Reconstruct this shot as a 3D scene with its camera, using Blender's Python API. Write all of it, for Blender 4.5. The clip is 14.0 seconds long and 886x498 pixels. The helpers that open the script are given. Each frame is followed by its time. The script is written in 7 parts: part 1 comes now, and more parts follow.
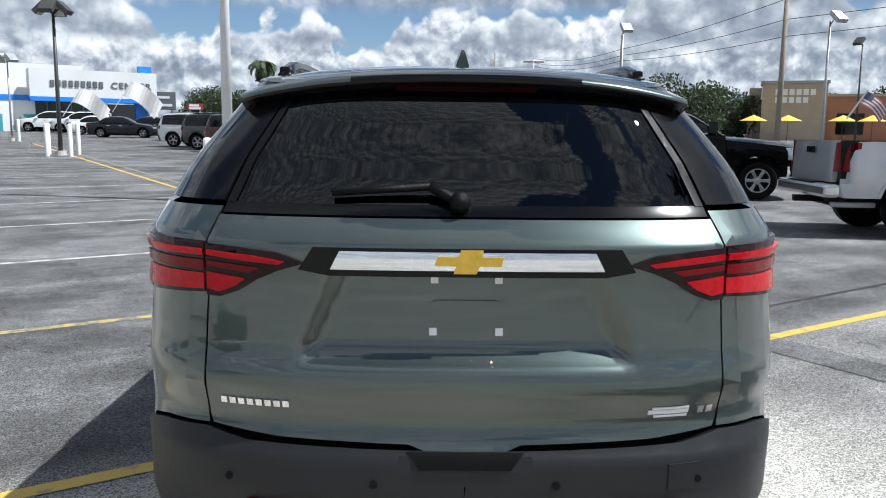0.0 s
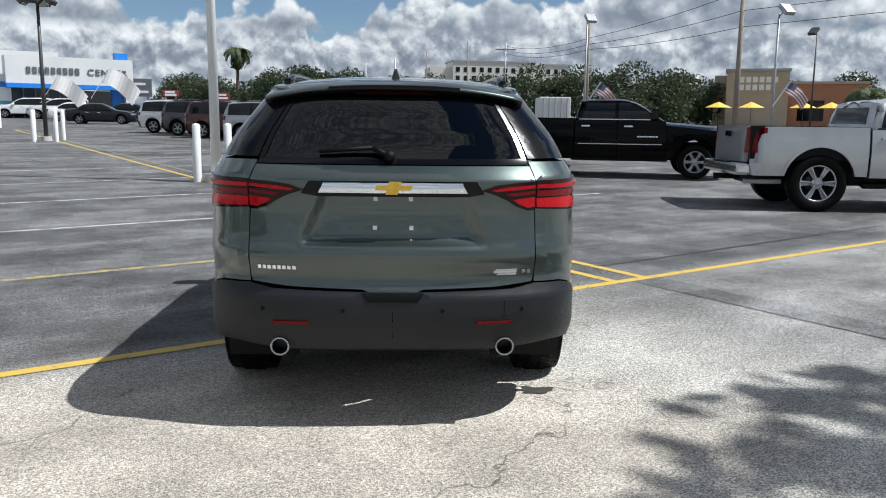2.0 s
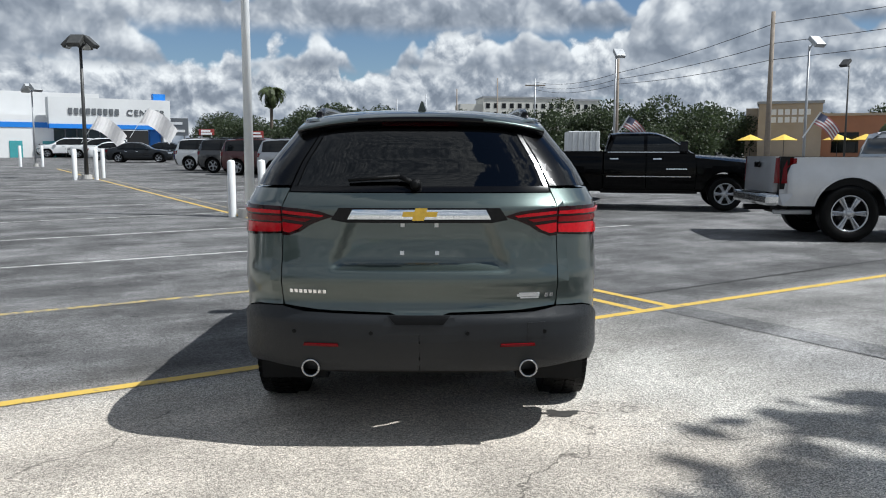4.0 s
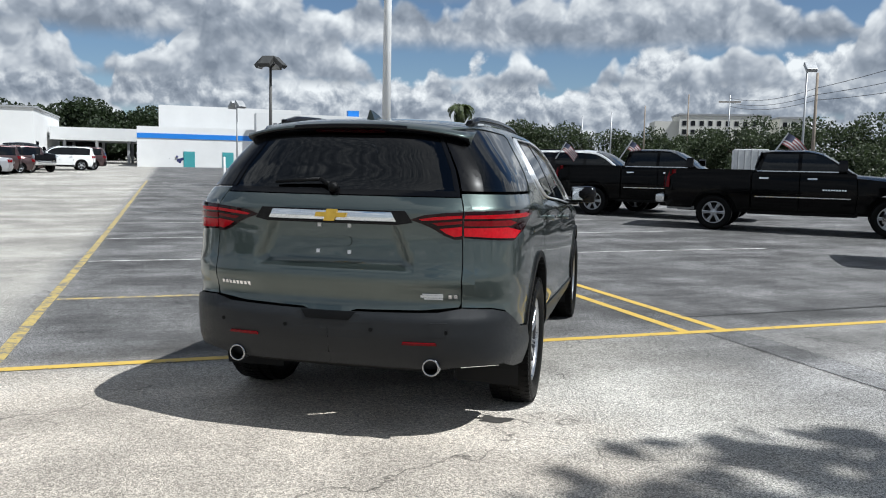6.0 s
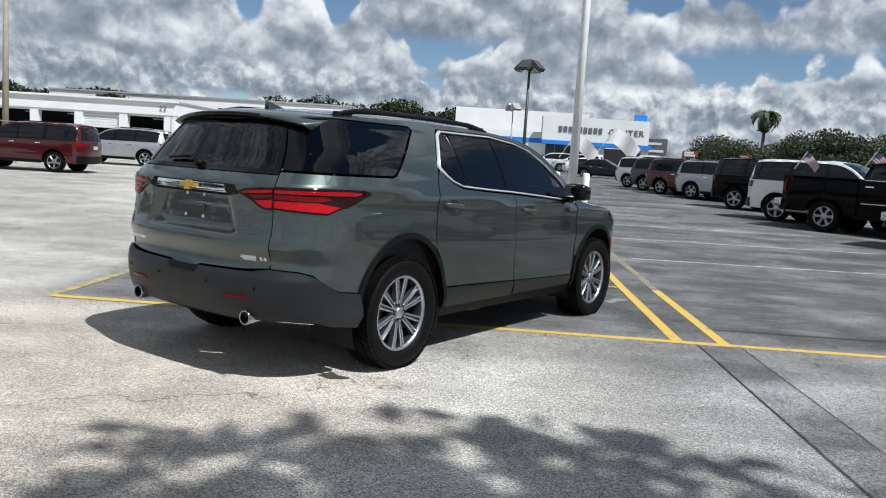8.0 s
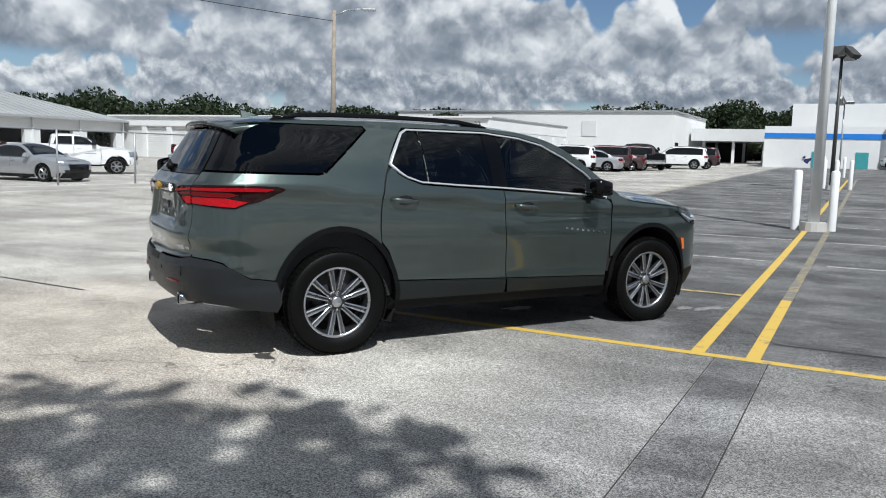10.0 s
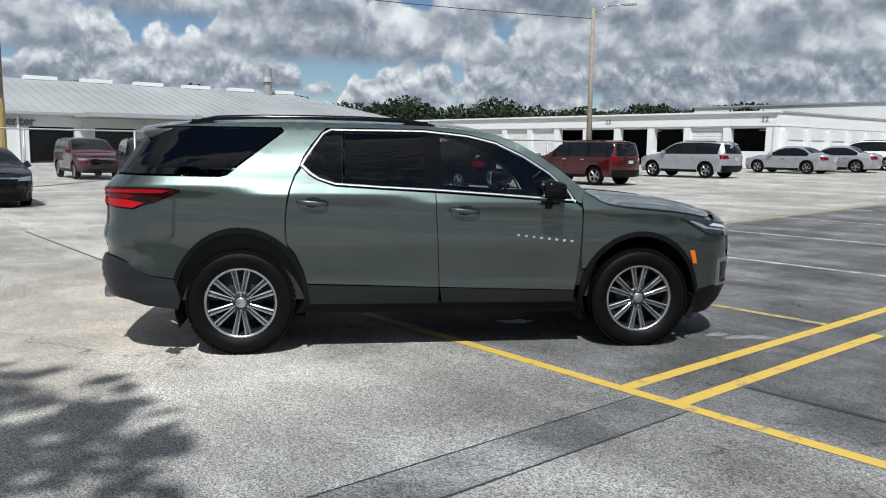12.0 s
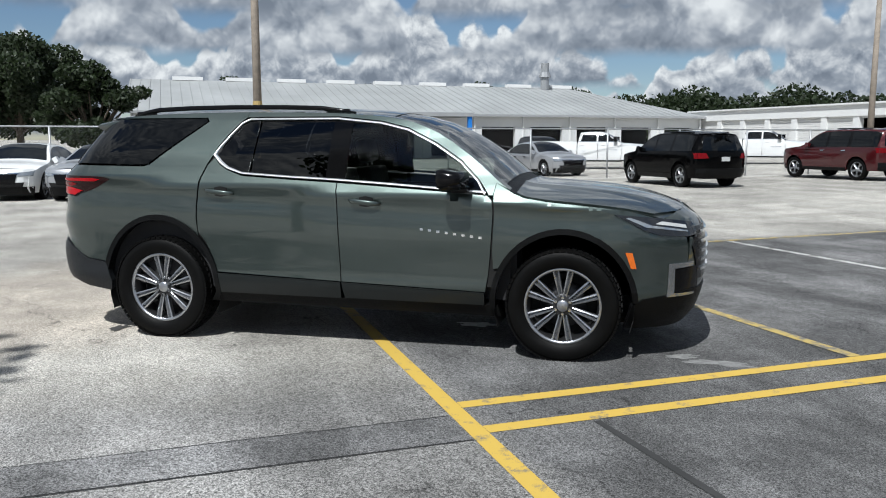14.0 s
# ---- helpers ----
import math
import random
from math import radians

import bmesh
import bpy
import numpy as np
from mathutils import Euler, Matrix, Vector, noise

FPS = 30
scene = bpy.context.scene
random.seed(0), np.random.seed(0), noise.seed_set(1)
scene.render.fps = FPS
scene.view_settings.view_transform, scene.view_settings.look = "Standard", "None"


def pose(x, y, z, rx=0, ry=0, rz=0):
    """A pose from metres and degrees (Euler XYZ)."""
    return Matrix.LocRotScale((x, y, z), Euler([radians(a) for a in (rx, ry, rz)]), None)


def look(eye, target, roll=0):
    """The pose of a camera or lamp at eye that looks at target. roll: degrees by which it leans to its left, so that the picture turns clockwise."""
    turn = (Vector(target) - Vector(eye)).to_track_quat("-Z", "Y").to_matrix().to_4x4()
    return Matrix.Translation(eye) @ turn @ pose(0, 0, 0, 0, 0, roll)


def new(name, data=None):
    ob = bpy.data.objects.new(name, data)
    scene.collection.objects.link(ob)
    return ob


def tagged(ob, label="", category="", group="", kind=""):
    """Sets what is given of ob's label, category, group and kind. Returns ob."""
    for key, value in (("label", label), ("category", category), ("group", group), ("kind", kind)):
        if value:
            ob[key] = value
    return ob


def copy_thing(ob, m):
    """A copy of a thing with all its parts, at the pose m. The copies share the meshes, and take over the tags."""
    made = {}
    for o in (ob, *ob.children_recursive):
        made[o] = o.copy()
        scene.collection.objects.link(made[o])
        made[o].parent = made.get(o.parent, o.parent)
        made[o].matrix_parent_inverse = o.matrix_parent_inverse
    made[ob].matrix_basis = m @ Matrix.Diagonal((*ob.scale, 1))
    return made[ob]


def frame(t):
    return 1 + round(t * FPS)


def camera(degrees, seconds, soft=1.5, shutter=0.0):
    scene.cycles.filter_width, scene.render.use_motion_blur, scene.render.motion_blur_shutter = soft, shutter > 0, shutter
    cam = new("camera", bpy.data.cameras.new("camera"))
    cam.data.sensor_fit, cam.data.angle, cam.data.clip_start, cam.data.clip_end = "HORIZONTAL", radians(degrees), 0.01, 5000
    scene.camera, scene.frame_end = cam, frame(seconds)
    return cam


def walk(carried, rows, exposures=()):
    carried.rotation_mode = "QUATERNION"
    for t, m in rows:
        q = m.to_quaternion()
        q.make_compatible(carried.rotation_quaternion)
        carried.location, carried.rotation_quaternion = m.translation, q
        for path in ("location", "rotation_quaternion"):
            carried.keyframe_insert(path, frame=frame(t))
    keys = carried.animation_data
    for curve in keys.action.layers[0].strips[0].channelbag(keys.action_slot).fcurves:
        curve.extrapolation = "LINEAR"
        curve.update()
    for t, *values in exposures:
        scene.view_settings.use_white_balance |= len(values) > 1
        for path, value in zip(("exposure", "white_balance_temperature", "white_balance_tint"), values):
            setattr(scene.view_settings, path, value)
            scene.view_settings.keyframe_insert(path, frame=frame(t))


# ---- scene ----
cam = camera(58.0, 14.0, soft=1.05)
PATH = [
    (0, (-0.056, -3.091, 1.529), (-0.03, -1.112, 1.239), 0.7),
    (0.5, (-0.024, -3.622, 1.546), (0.093, -1.654, 1.212), 1.4),
    (1, (0.054, -4.099, 1.533), (0.167, -2.131, 1.19), 0.7),
    (1.5, (0.04, -4.552, 1.539), (0.138, -2.583, 1.2), 0.4),
    (2, (0.112, -4.861, 1.528), (0.197, -2.888, 1.206), 0.7),
    (2.5, (0.105, -5.019, 1.55), (0.176, -3.041, 1.258), 0.3),
    (3, (0.083, -4.998, 1.543), (0.146, -3.017, 1.274), 0.4),
    (5.5, (0.967, -5.012, 1.436), (0.673, -3.044, 1.236), 0.3),
    (6, (1.594, -5.0, 1.451), (1.127, -3.066, 1.252), 1.2),
    (6.5, (2.297, -4.942, 1.419), (1.662, -3.057, 1.218), 2.2),
    (7, (2.988, -4.812, 1.437), (2.188, -2.99, 1.229), 2.8),
    (7.5, (3.701, -4.627, 1.432), (2.732, -2.89, 1.22), 3.4),
    (8, (4.348, -4.309, 1.46), (3.201, -2.685, 1.239), 3.7),
    (8.5, (4.942, -3.936, 1.45), (3.62, -2.452, 1.226), 3.3),
    (11, (6.919, -0.746, 1.534), (5.038, -0.111, 1.287), 0.9),
    (11.5, (7.018, 0.014, 1.542), (5.086, 0.465, 1.292), 0.8),
    (12, (6.942, 0.685, 1.553), (4.976, 0.955, 1.3), 0.8),
    (12.5, (6.909, 1.424, 1.535), (4.926, 1.5, 1.285), 0.6),
    (13, (6.769, 2.132, 1.523), (4.788, 2.022, 1.268), 0.5),
    (13.5, (6.638, 2.868, 1.518), (4.676, 2.577, 1.26), 0.3),
    (14, (6.386, 3.538, 1.517), (4.46, 3.072, 1.246), 0.0),
]
walk(cam, [(t, look(eye, target, roll)) for t, eye, target, roll in PATH], [(0.0, 0.45, 5950, 8.0), (1.0, 0.28, 6000, 8.0), (2.5, 0.16, 6040, 8.0), (8.0, 0.14, 6040, 8.0), (11.0, 0.0, 6060, 8.0), (14.0, 0.0, 6060, 8.0)])

# ---- world, sun ----
world = bpy.data.worlds.new("sky")
scene.world = world
world.use_nodes = True
wt = world.node_tree
wt.nodes.clear()


def wn(kind, **kw):
    n = wt.nodes.new(kind)
    for k, v in kw.items():
        n.inputs[k].default_value = v
    return n


def wmath(op, a, b=None, c=None):
    n = wt.nodes.new("ShaderNodeMath")
    n.operation = op
    for i, v in enumerate((a, b, c)):
        if v is None:
            continue
        if isinstance(v, (int, float)):
            n.inputs[i].default_value = v
        else:
            wt.links.new(v, n.inputs[i])
    return n.outputs[0]


SUN_AWAY = Vector((0.70, -0.12, 1.0)).normalized()
sky = wt.nodes.new("ShaderNodeTexSky")
sky.sky_type, sky.sun_disc = "NISHITA", False
sky.sun_elevation = math.asin(SUN_AWAY.z)
sky.sun_rotation = math.atan2(SUN_AWAY.x, SUN_AWAY.y)
sky.air_density, sky.dust_density, sky.ozone_density = 0.9, 0.1, 3.0
tc = wt.nodes.new("ShaderNodeTexCoord")
sep = wt.nodes.new("ShaderNodeSeparateXYZ")
wt.links.new(tc.outputs["Generated"], sep.inputs[0])
# cumulus in rows, one behind the other down to the horizon: flat grey bases, sunlit cauliflower tops
rad = wmath("SQRT", wmath("ADD", wmath("MULTIPLY", sep.outputs[0], sep.outputs[0]), wmath("ADD", wmath("MULTIPLY", sep.outputs[1], sep.outputs[1]), 0.01)))
elev = wmath("DIVIDE", wmath("MAXIMUM", sep.outputs[2], -0.02), rad)
comb = wt.nodes.new("ShaderNodeCombineXYZ")
wt.links.new(wmath("DIVIDE", sep.outputs[0], rad), comb.inputs[0])
wt.links.new(wmath("DIVIDE", sep.outputs[1], rad), comb.inputs[1])
wt.links.new(elev, comb.inputs[2])


def wvec(op, a, b, c=None):
    n = wt.nodes.new("ShaderNodeVectorMath")
    n.operation = op
    for i, v in enumerate((a, b, c)):
        if v is None:
            continue
        if isinstance(v, tuple):
            n.inputs[i].default_value = v
        else:
            wt.links.new(v, n.inputs[i])
    return n.outputs[0]


def cloud_noise(place, scale, detail=5.0, rough=0.5, out="Fac"):
    n = wn("ShaderNodeTexNoise", Scale=scale, Detail=detail, Roughness=rough)
    wt.links.new(place, n.inputs["Vector"])
    return n.outputs[out]


def puffs(place, scale, detail=3.0):
    """Heaped round puffs on puffs: highest at the middle of a puff."""
    v = wt.nodes.new("ShaderNodeTexVoronoi")
    v.feature, v.normalize = "SMOOTH_F1", True
    for k, x in (("Scale", scale), ("Detail", detail), ("Roughness", 0.52), ("Lacunarity", 2.2), ("Smoothness", 0.3)):
        v.inputs[k].default_value = x
    wt.links.new(place, v.inputs["Vector"])
    return wmath("SUBTRACT", 0.42, v.outputs["Distance"])


def wstep(v, a, b):
    n = wt.nodes.new("ShaderNodeMapRange")
    n.interpolation_type = "SMOOTHSTEP"
    n.inputs["From Min"].default_value, n.inputs["From Max"].default_value = a, b
    wt.links.new(v, n.inputs["Value"])
    return n.outputs[0]


def wramp(fac, stops):
    r = wt.nodes.new("ShaderNodeValToRGB")
    els = r.color_ramp.elements
    while len(els) < len(stops):
        els.new(0.5)
    for e, (p, c) in zip(els, stops):
        e.position, e.color = p, (*c, 1)
    wt.links.new(fac, r.inputs[0])
    return r.outputs[0]


def wmix(fac, a, b):
    n = wt.nodes.new("ShaderNodeMix")
    n.data_type = "RGBA"
    wt.links.new(fac, n.inputs["Factor"])
    wt.links.new(a, n.inputs["A"])
    wt.links.new(b, n.inputs["B"])
    return n.outputs["Result"]


wob = cloud_noise(comb.outputs[0], 16.0, 3.0, 0.5, "Color")
pl = wvec("MULTIPLY_ADD", wob, (0.035, 0.035, 0.02), comb.outputs[0])
UP = (0.004, 0.0, 0.009)
fine_p, fine_u = puffs(pl, 30.0), puffs(wvec("ADD", pl, UP), 30.0)
big_p, big_u = puffs(pl, 15.0), puffs(wvec("ADD", pl, (0.008, 0.0, 0.018)), 15.0)
skys = wt.nodes.new("ShaderNodeVectorMath")
skys.operation = "SCALE"
skys.inputs["Scale"].default_value = 0.10
wt.links.new(sky.outputs[0], skys.inputs[0])
colour = skys.outputs[0]
# rows: base elevation, height, heap frequency, share of gaps, far (fine) or near (broad) puffs
ROWS = [(0.004, 0.060, 8.0, 0.28, 0), (0.030, 0.075, 7.0, 0.30, 0), (0.060, 0.090, 6.0, 0.30, 0), (0.096, 0.110, 5.0, 0.31, 1), (0.140, 0.14, 4.2, 0.32, 1),
        (0.200, 0.20, 3.2, 0.31, 1), (0.31, 0.32, 2.4, 0.31, 1), (0.52, 0.75, 1.6, 0.31, 1), (1.0, 3.0, 1.0, 0.31, 1)]
for j, (b0, hh, freq, thr, near) in enumerate(ROWS):
    pf, pu = (big_p, big_u) if near else (fine_p, fine_u)
    flatp = wvec("MULTIPLY", pl, (1.0, 1.0, 0.35))
    nz = cloud_noise(wvec("ADD", flatp, (3.7 * j + 1.3, 1.9 * j, 2.3 * j)), freq, 3.0, 0.55)
    heap = wmath("MULTIPLY", wstep(nz, thr, thr + 0.30), hh)
    lump = wmath("MULTIPLY", pf, 0.42 * hh)
    top = wmath("SUBTRACT", wmath("ADD", wmath("ADD", heap, lump), b0), elev)
    base = wmath("ADD", wmath("SUBTRACT", elev, b0), wmath("MULTIPLY", pf, 0.20 * hh))
    cover = wmath("MULTIPLY", wstep(top, 0.0, 0.10 * hh), wmath("MULTIPLY", wstep(base, -0.02 * hh, 0.16 * hh), wstep(nz, thr - 0.02, thr + 0.04)))
    rel = wmath("DIVIDE", wmath("SUBTRACT", elev, b0), wmath("ADD", heap, 0.25 * hh))
    shade = wmath("ADD", wmath("MULTIPLY", rel, 0.62), 0.14)
    shade = wmath("ADD", shade, wmath("MULTIPLY", wmath("SUBTRACT", pf, pu), 2.0))
    shade = wmath("ADD", shade, wmath("MULTIPLY", pf, 0.30))
    tone = wramp(shade, [(0.05, (0.29, 0.33, 0.39)), (0.30, (0.48, 0.52, 0.58)), (0.52, (0.84, 0.86, 0.88)), (0.78, (1.25, 1.25, 1.22))])
    colour = wmix(cover, colour, tone)
bg = wn("ShaderNodeBackground", Strength=0.67)
wt.links.new(colour, bg.inputs[0])
wo = wt.nodes.new("ShaderNodeOutputWorld")
wt.links.new(bg.outputs[0], wo.inputs[0])

sun = new("sun", bpy.data.lights.new("sun", "SUN"))
sun.data.energy, sun.data.angle, sun.data.color = 5.5, radians(0.53), (1.0, 0.97, 0.92)
sun.matrix_world = look(SUN_AWAY * 100, (0, 0, 0))
scene.view_settings.exposure = 0.0


# ---- materials ----
def mat(name, color, rough=0.6, metal=0.0, vary=0.0, scale=6.0, bump=0.0, bscale=60.0, coat=0.0, spec=0.5, emit=0.0, random_obj=0.0):
    m = bpy.data.materials.new(name)
    m.use_nodes = True
    nt = m.node_tree
    b = nt.nodes["Principled BSDF"]
    b.inputs["Base Color"].default_value = (*color, 1)
    b.inputs["Roughness"].default_value = rough
    b.inputs["Metallic"].default_value = metal
    b.inputs["Coat Weight"].default_value = coat
    b.inputs["Coat Roughness"].default_value = 0.04
    b.inputs["Specular IOR Level"].default_value = spec
    if emit:
        b.inputs["Emission Color"].default_value = (*color, 1)
        b.inputs["Emission Strength"].default_value = emit
    co = nt.nodes.new("ShaderNodeTexCoord")
    if vary or random_obj:
        n = nt.nodes.new("ShaderNodeTexNoise")
        n.inputs["Scale"].default_value, n.inputs["Detail"].default_value, n.inputs["Roughness"].default_value = scale, 8, 0.65
        nt.links.new(co.outputs["Object"], n.inputs["Vector"])
        fac = n.outputs["Fac"]
        mr = nt.nodes.new("ShaderNodeMapRange")
        mr.inputs["From Min"].default_value, mr.inputs["From Max"].default_value = 0.3, 0.7
        mr.inputs["To Min"].default_value, mr.inputs["To Max"].default_value = 1 - vary, 1 + vary
        nt.links.new(fac, mr.inputs["Value"])
        sc = nt.nodes.new("ShaderNodeVectorMath")
        sc.operation = "SCALE"
        sc.inputs[0].default_value = color
        nt.links.new(mr.outputs[0], sc.inputs["Scale"])
        nt.links.new(sc.outputs[0], b.inputs["Base Color"])
        rr = nt.nodes.new("ShaderNodeMapRange")
        rr.inputs["To Min"].default_value, rr.inputs["To Max"].default_value = max(0.02, rough - 0.1 * vary * 3), min(1, rough + 0.1 * vary * 3)
        nt.links.new(fac, rr.inputs["Value"])
        nt.links.new(rr.outputs[0], b.inputs["Roughness"])
    if bump:
        n2 = nt.nodes.new("ShaderNodeTexNoise")
        n2.inputs["Scale"].default_value, n2.inputs["Detail"].default_value = bscale, 4
        nt.links.new(co.outputs["Object"], n2.inputs["Vector"])
        bp = nt.nodes.new("ShaderNodeBump")
        bp.inputs["Strength"].default_value, bp.inputs["Distance"].default_value = bump, 0.01
        nt.links.new(n2.outputs["Fac"], bp.inputs["Height"])
        nt.links.new(bp.outputs[0], b.inputs["Normal"])
    return m


def glass_mat(name, tint, gloss=1.0):
    """A thin pane: tinted see-through with a Fresnel gloss."""
    m = bpy.data.materials.new(name)
    m.use_nodes = True
    nt = m.node_tree
    nt.nodes.clear()
    tr = nt.nodes.new("ShaderNodeBsdfTransparent")
    tr.inputs[0].default_value = (*tint, 1)
    gl = nt.nodes.new("ShaderNodeBsdfGlossy")
    gl.inputs["Roughness"].default_value = 0.004
    gl.inputs["Color"].default_value = (gloss, gloss, gloss, 1)
    fr = nt.nodes.new("ShaderNodeFresnel")
    fr.inputs["IOR"].default_value = 1.5
    mx = nt.nodes.new("ShaderNodeMixShader")
    nt.links.new(fr.outputs[0], mx.inputs[0])
    nt.links.new(tr.outputs[0], mx.inputs[1])
    nt.links.new(gl.outputs[0], mx.inputs[2])
    out = nt.nodes.new("ShaderNodeOutputMaterial")
    nt.links.new(mx.outputs[0], out.inputs[0])
    return m


def car_paint(name, color, metal=0.45, rough=0.34, coat=0.9):
    """Metallic base with flakes under a clear coat, a little road dust."""
    m = mat(name, color, rough, metal, 0.06, 3.0, 0.0, coat=coat, spec=0.2)
    nt = m.node_tree
    b = nt.nodes["Principled BSDF"]
    b.inputs["Coat IOR"].default_value = 1.6
    co = nt.nodes.new("ShaderNodeTexCoord")
    v = nt.nodes.new("ShaderNodeTexVoronoi")
    v.inputs["Scale"].default_value = 900
    nt.links.new(co.outputs["Object"], v.inputs["Vector"])
    bp = nt.nodes.new("ShaderNodeBump")
    bp.inputs["Strength"].default_value, bp.inputs["Distance"].default_value = 0.05, 0.001
    nt.links.new(v.outputs["Color"], bp.inputs["Height"])
    nt.links.new(bp.outputs[0], b.inputs["Normal"])
    return m


M = {}
M["sage"] = car_paint("sage_paint", (0.069, 0.088, 0.082), 0.85, 0.35, 1.0)
M["black_paint"] = car_paint("black_paint", (0.0012, 0.0012, 0.0014), 0.0, 0.14, 0.10)
M["black_paint"].node_tree.nodes["Principled BSDF"].inputs["Specular IOR Level"].default_value = 0.06
M["white_paint"] = car_paint("white_paint", (0.72, 0.73, 0.73), 0.0, 0.35)
M["silver_paint"] = car_paint("silver_paint", (0.40, 0.41, 0.43), 0.6, 0.34)
M["red_paint"] = car_paint("red_paint", (0.055, 0.004, 0.006), 0.3, 0.34)
M["blue_paint"] = car_paint("blue_paint", (0.03, 0.035, 0.14), 0.4, 0.34)
M["grey_paint"] = car_paint("grey_paint", (0.05, 0.052, 0.056), 0.5, 0.34)
M["brown_paint"] = car_paint("brown_paint", (0.06, 0.035, 0.035), 0.5, 0.34)
M["navy_paint"] = car_paint("navy_paint", (0.005, 0.007, 0.010), 0.0, 0.4, 0.5)
M["cladding"] = mat("black_plastic", (0.0035, 0.0037, 0.004), 0.45, 0, 0.12, 9, 0.25, 900, spec=0.14)
M["bumper_plastic"] = mat("grey_plastic", (0.013, 0.0145, 0.0165), 0.42, 0, 0.10, 7, 0.2, 900, spec=0.3)
M["rubber"] = mat("tyre_rubber", (0.003, 0.003, 0.003), 0.5, 0, 0.25, 12, 0.2, 300, spec=0.10)
M["dark_sill"] = mat("dark_lower_door", (0.010, 0.012, 0.012), 0.32, 0, 0.1, 6, spec=0.3)
M["alloy"] = mat("machined_alloy", (0.46, 0.47, 0.49), 0.28, 0.95, 0.10, 20)
M["alloy_dark"] = mat("grey_alloy", (0.06, 0.06, 0.063), 0.4, 0.8, 0.1, 20)
M["bright_trim"] = mat("bright_trim", (0.80, 0.81, 0.83), 0.30, 0.75)
M["dark_chrome"] = mat("dark_chrome", (0.36, 0.37, 0.38), 0.10, 1.0)
M["chrome"] = mat("chrome", (0.78, 0.80, 0.82), 0.08, 1.0)
M["satin"] = mat("satin_metal", (0.55, 0.56, 0.57), 0.22, 1.0)
M["well"] = mat("wheel_well", (0.004, 0.004, 0.004), 0.9, 0, 0.2, 10)
M["gloss_black"] = mat("gloss_black", (0.003, 0.003, 0.0035), 0.16, 0, 0, coat=0.0, spec=0.22)
M["pillar_black"] = mat("satin_black", (0.002, 0.002, 0.0022), 0.10, 0, 0, spec=0.25)
# pale colour that imitates a bright spot of light on the ground
M["light_spot"] = mat("painted_light_spot", (0.62, 0.62, 0.60), 0.7, 0, 0.3, 14)
M["oil_stain"] = mat("oil_stain", (0.05, 0.047, 0.043), 0.6, 0, 0.4, 14)
M["chalk_stain"] = mat("chalky_stain", (0.20, 0.20, 0.195), 0.9, 0, 0.4, 14, 0.4, 120)
M["red_lens"] = mat("red_lens", (0.13, 0.0015, 0.004), 0.15, 0, 0.25, 60, coat=0.12, spec=0.15)
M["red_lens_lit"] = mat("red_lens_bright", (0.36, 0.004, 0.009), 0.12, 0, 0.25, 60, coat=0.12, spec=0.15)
M["dark_lens"] = mat("smoked_lens", (0.012, 0.001, 0.0015), 0.08, 0, 0, coat=0.15, spec=0.2)
M["clear_lens"] = mat("clear_lens", (0.34, 0.37, 0.40), 0.08, 0.6, 0.3, 25, coat=1.0)
M["head_lens"] = mat("headlamp_lens", (0.012, 0.014, 0.018), 0.08, 0.0, 0.4, 25, coat=0.4)
M["amber"] = mat("amber_lens", (0.62, 0.13, 0.01), 0.2, 0, 0.1, 30, coat=1.0)
M["gold"] = mat("gold_badge", (0.62, 0.40, 0.06), 0.3, 0.6, 0.1, 60)
M["seat"] = mat("black_upholstery", (0.014, 0.014, 0.016), 0.75, 0, 0.2, 12, 0.3, 220)
M["seat_panel"] = mat("grey_upholstery", (0.05, 0.05, 0.053), 0.7, 0, 0.15, 12, 0.3, 220)
M["privacy"] = glass_mat("privacy_glass", (0.022, 0.024, 0.028), 0.95)
M["clear"] = glass_mat("clear_glass", (0.55, 0.60, 0.58))
M["white_wall"] = mat("white_stucco", (0.69, 0.695, 0.69), 0.85, 0, 0.05, 0.35, 0.3, 30)
M["off_white"] = mat("off_white_panel", (0.62, 0.63, 0.63), 0.7, 0, 0.07, 0.3, 0.1, 20)
M["metal_roof"] = mat("weathered_metal_roof", (0.34, 0.35, 0.35), 0.55, 0.2, 0.16, 0.18, 0.15, 12)
M["grey_trim"] = mat("grey_trim", (0.30, 0.31, 0.32), 0.6, 0, 0.1, 1)
M["shutter"] = mat("white_shutter", (0.66, 0.66, 0.65), 0.6, 0, 0.06, 1.2)
# near-black wall colour stands in for the deep shade inside open rooms
M["deep_shade"] = mat("painted_deep_shade", (0.018, 0.018, 0.019), 0.9, 0, 0.2, 0.6)
M["concrete"] = mat("concrete", (0.42, 0.41, 0.39), 0.9, 0, 0.12, 1.3, 0.4, 60)
M["dealer_blue"] = mat("blue_panel", (0.02, 0.19, 0.62), 0.4, 0, 0.05, 1)
M["teal"] = mat("teal_door", (0.06, 0.30, 0.32), 0.4, 0, 0.08, 2)
M["store_glass"] = mat("storefront_glass", (0.03, 0.055, 0.06), 0.06, 0.0, 0.2, 0.5)
M["orange_wall"] = mat("terracotta_stucco", (0.36, 0.17, 0.10), 0.9, 0, 0.1, 0.4, 0.3, 30)
M["tan_wall"] = mat("tan_stucco", (0.40, 0.33, 0.25), 0.9, 0, 0.1, 0.4, 0.3, 30)
M["hotel_wall"] = mat("cream_stucco", (0.60, 0.59, 0.54), 0.9, 0, 0.06, 0.2)
M["window_dark"] = mat("dark_window", (0.004, 0.005, 0.006), 0.04, 0, 0.2, 0.6, spec=0.35)
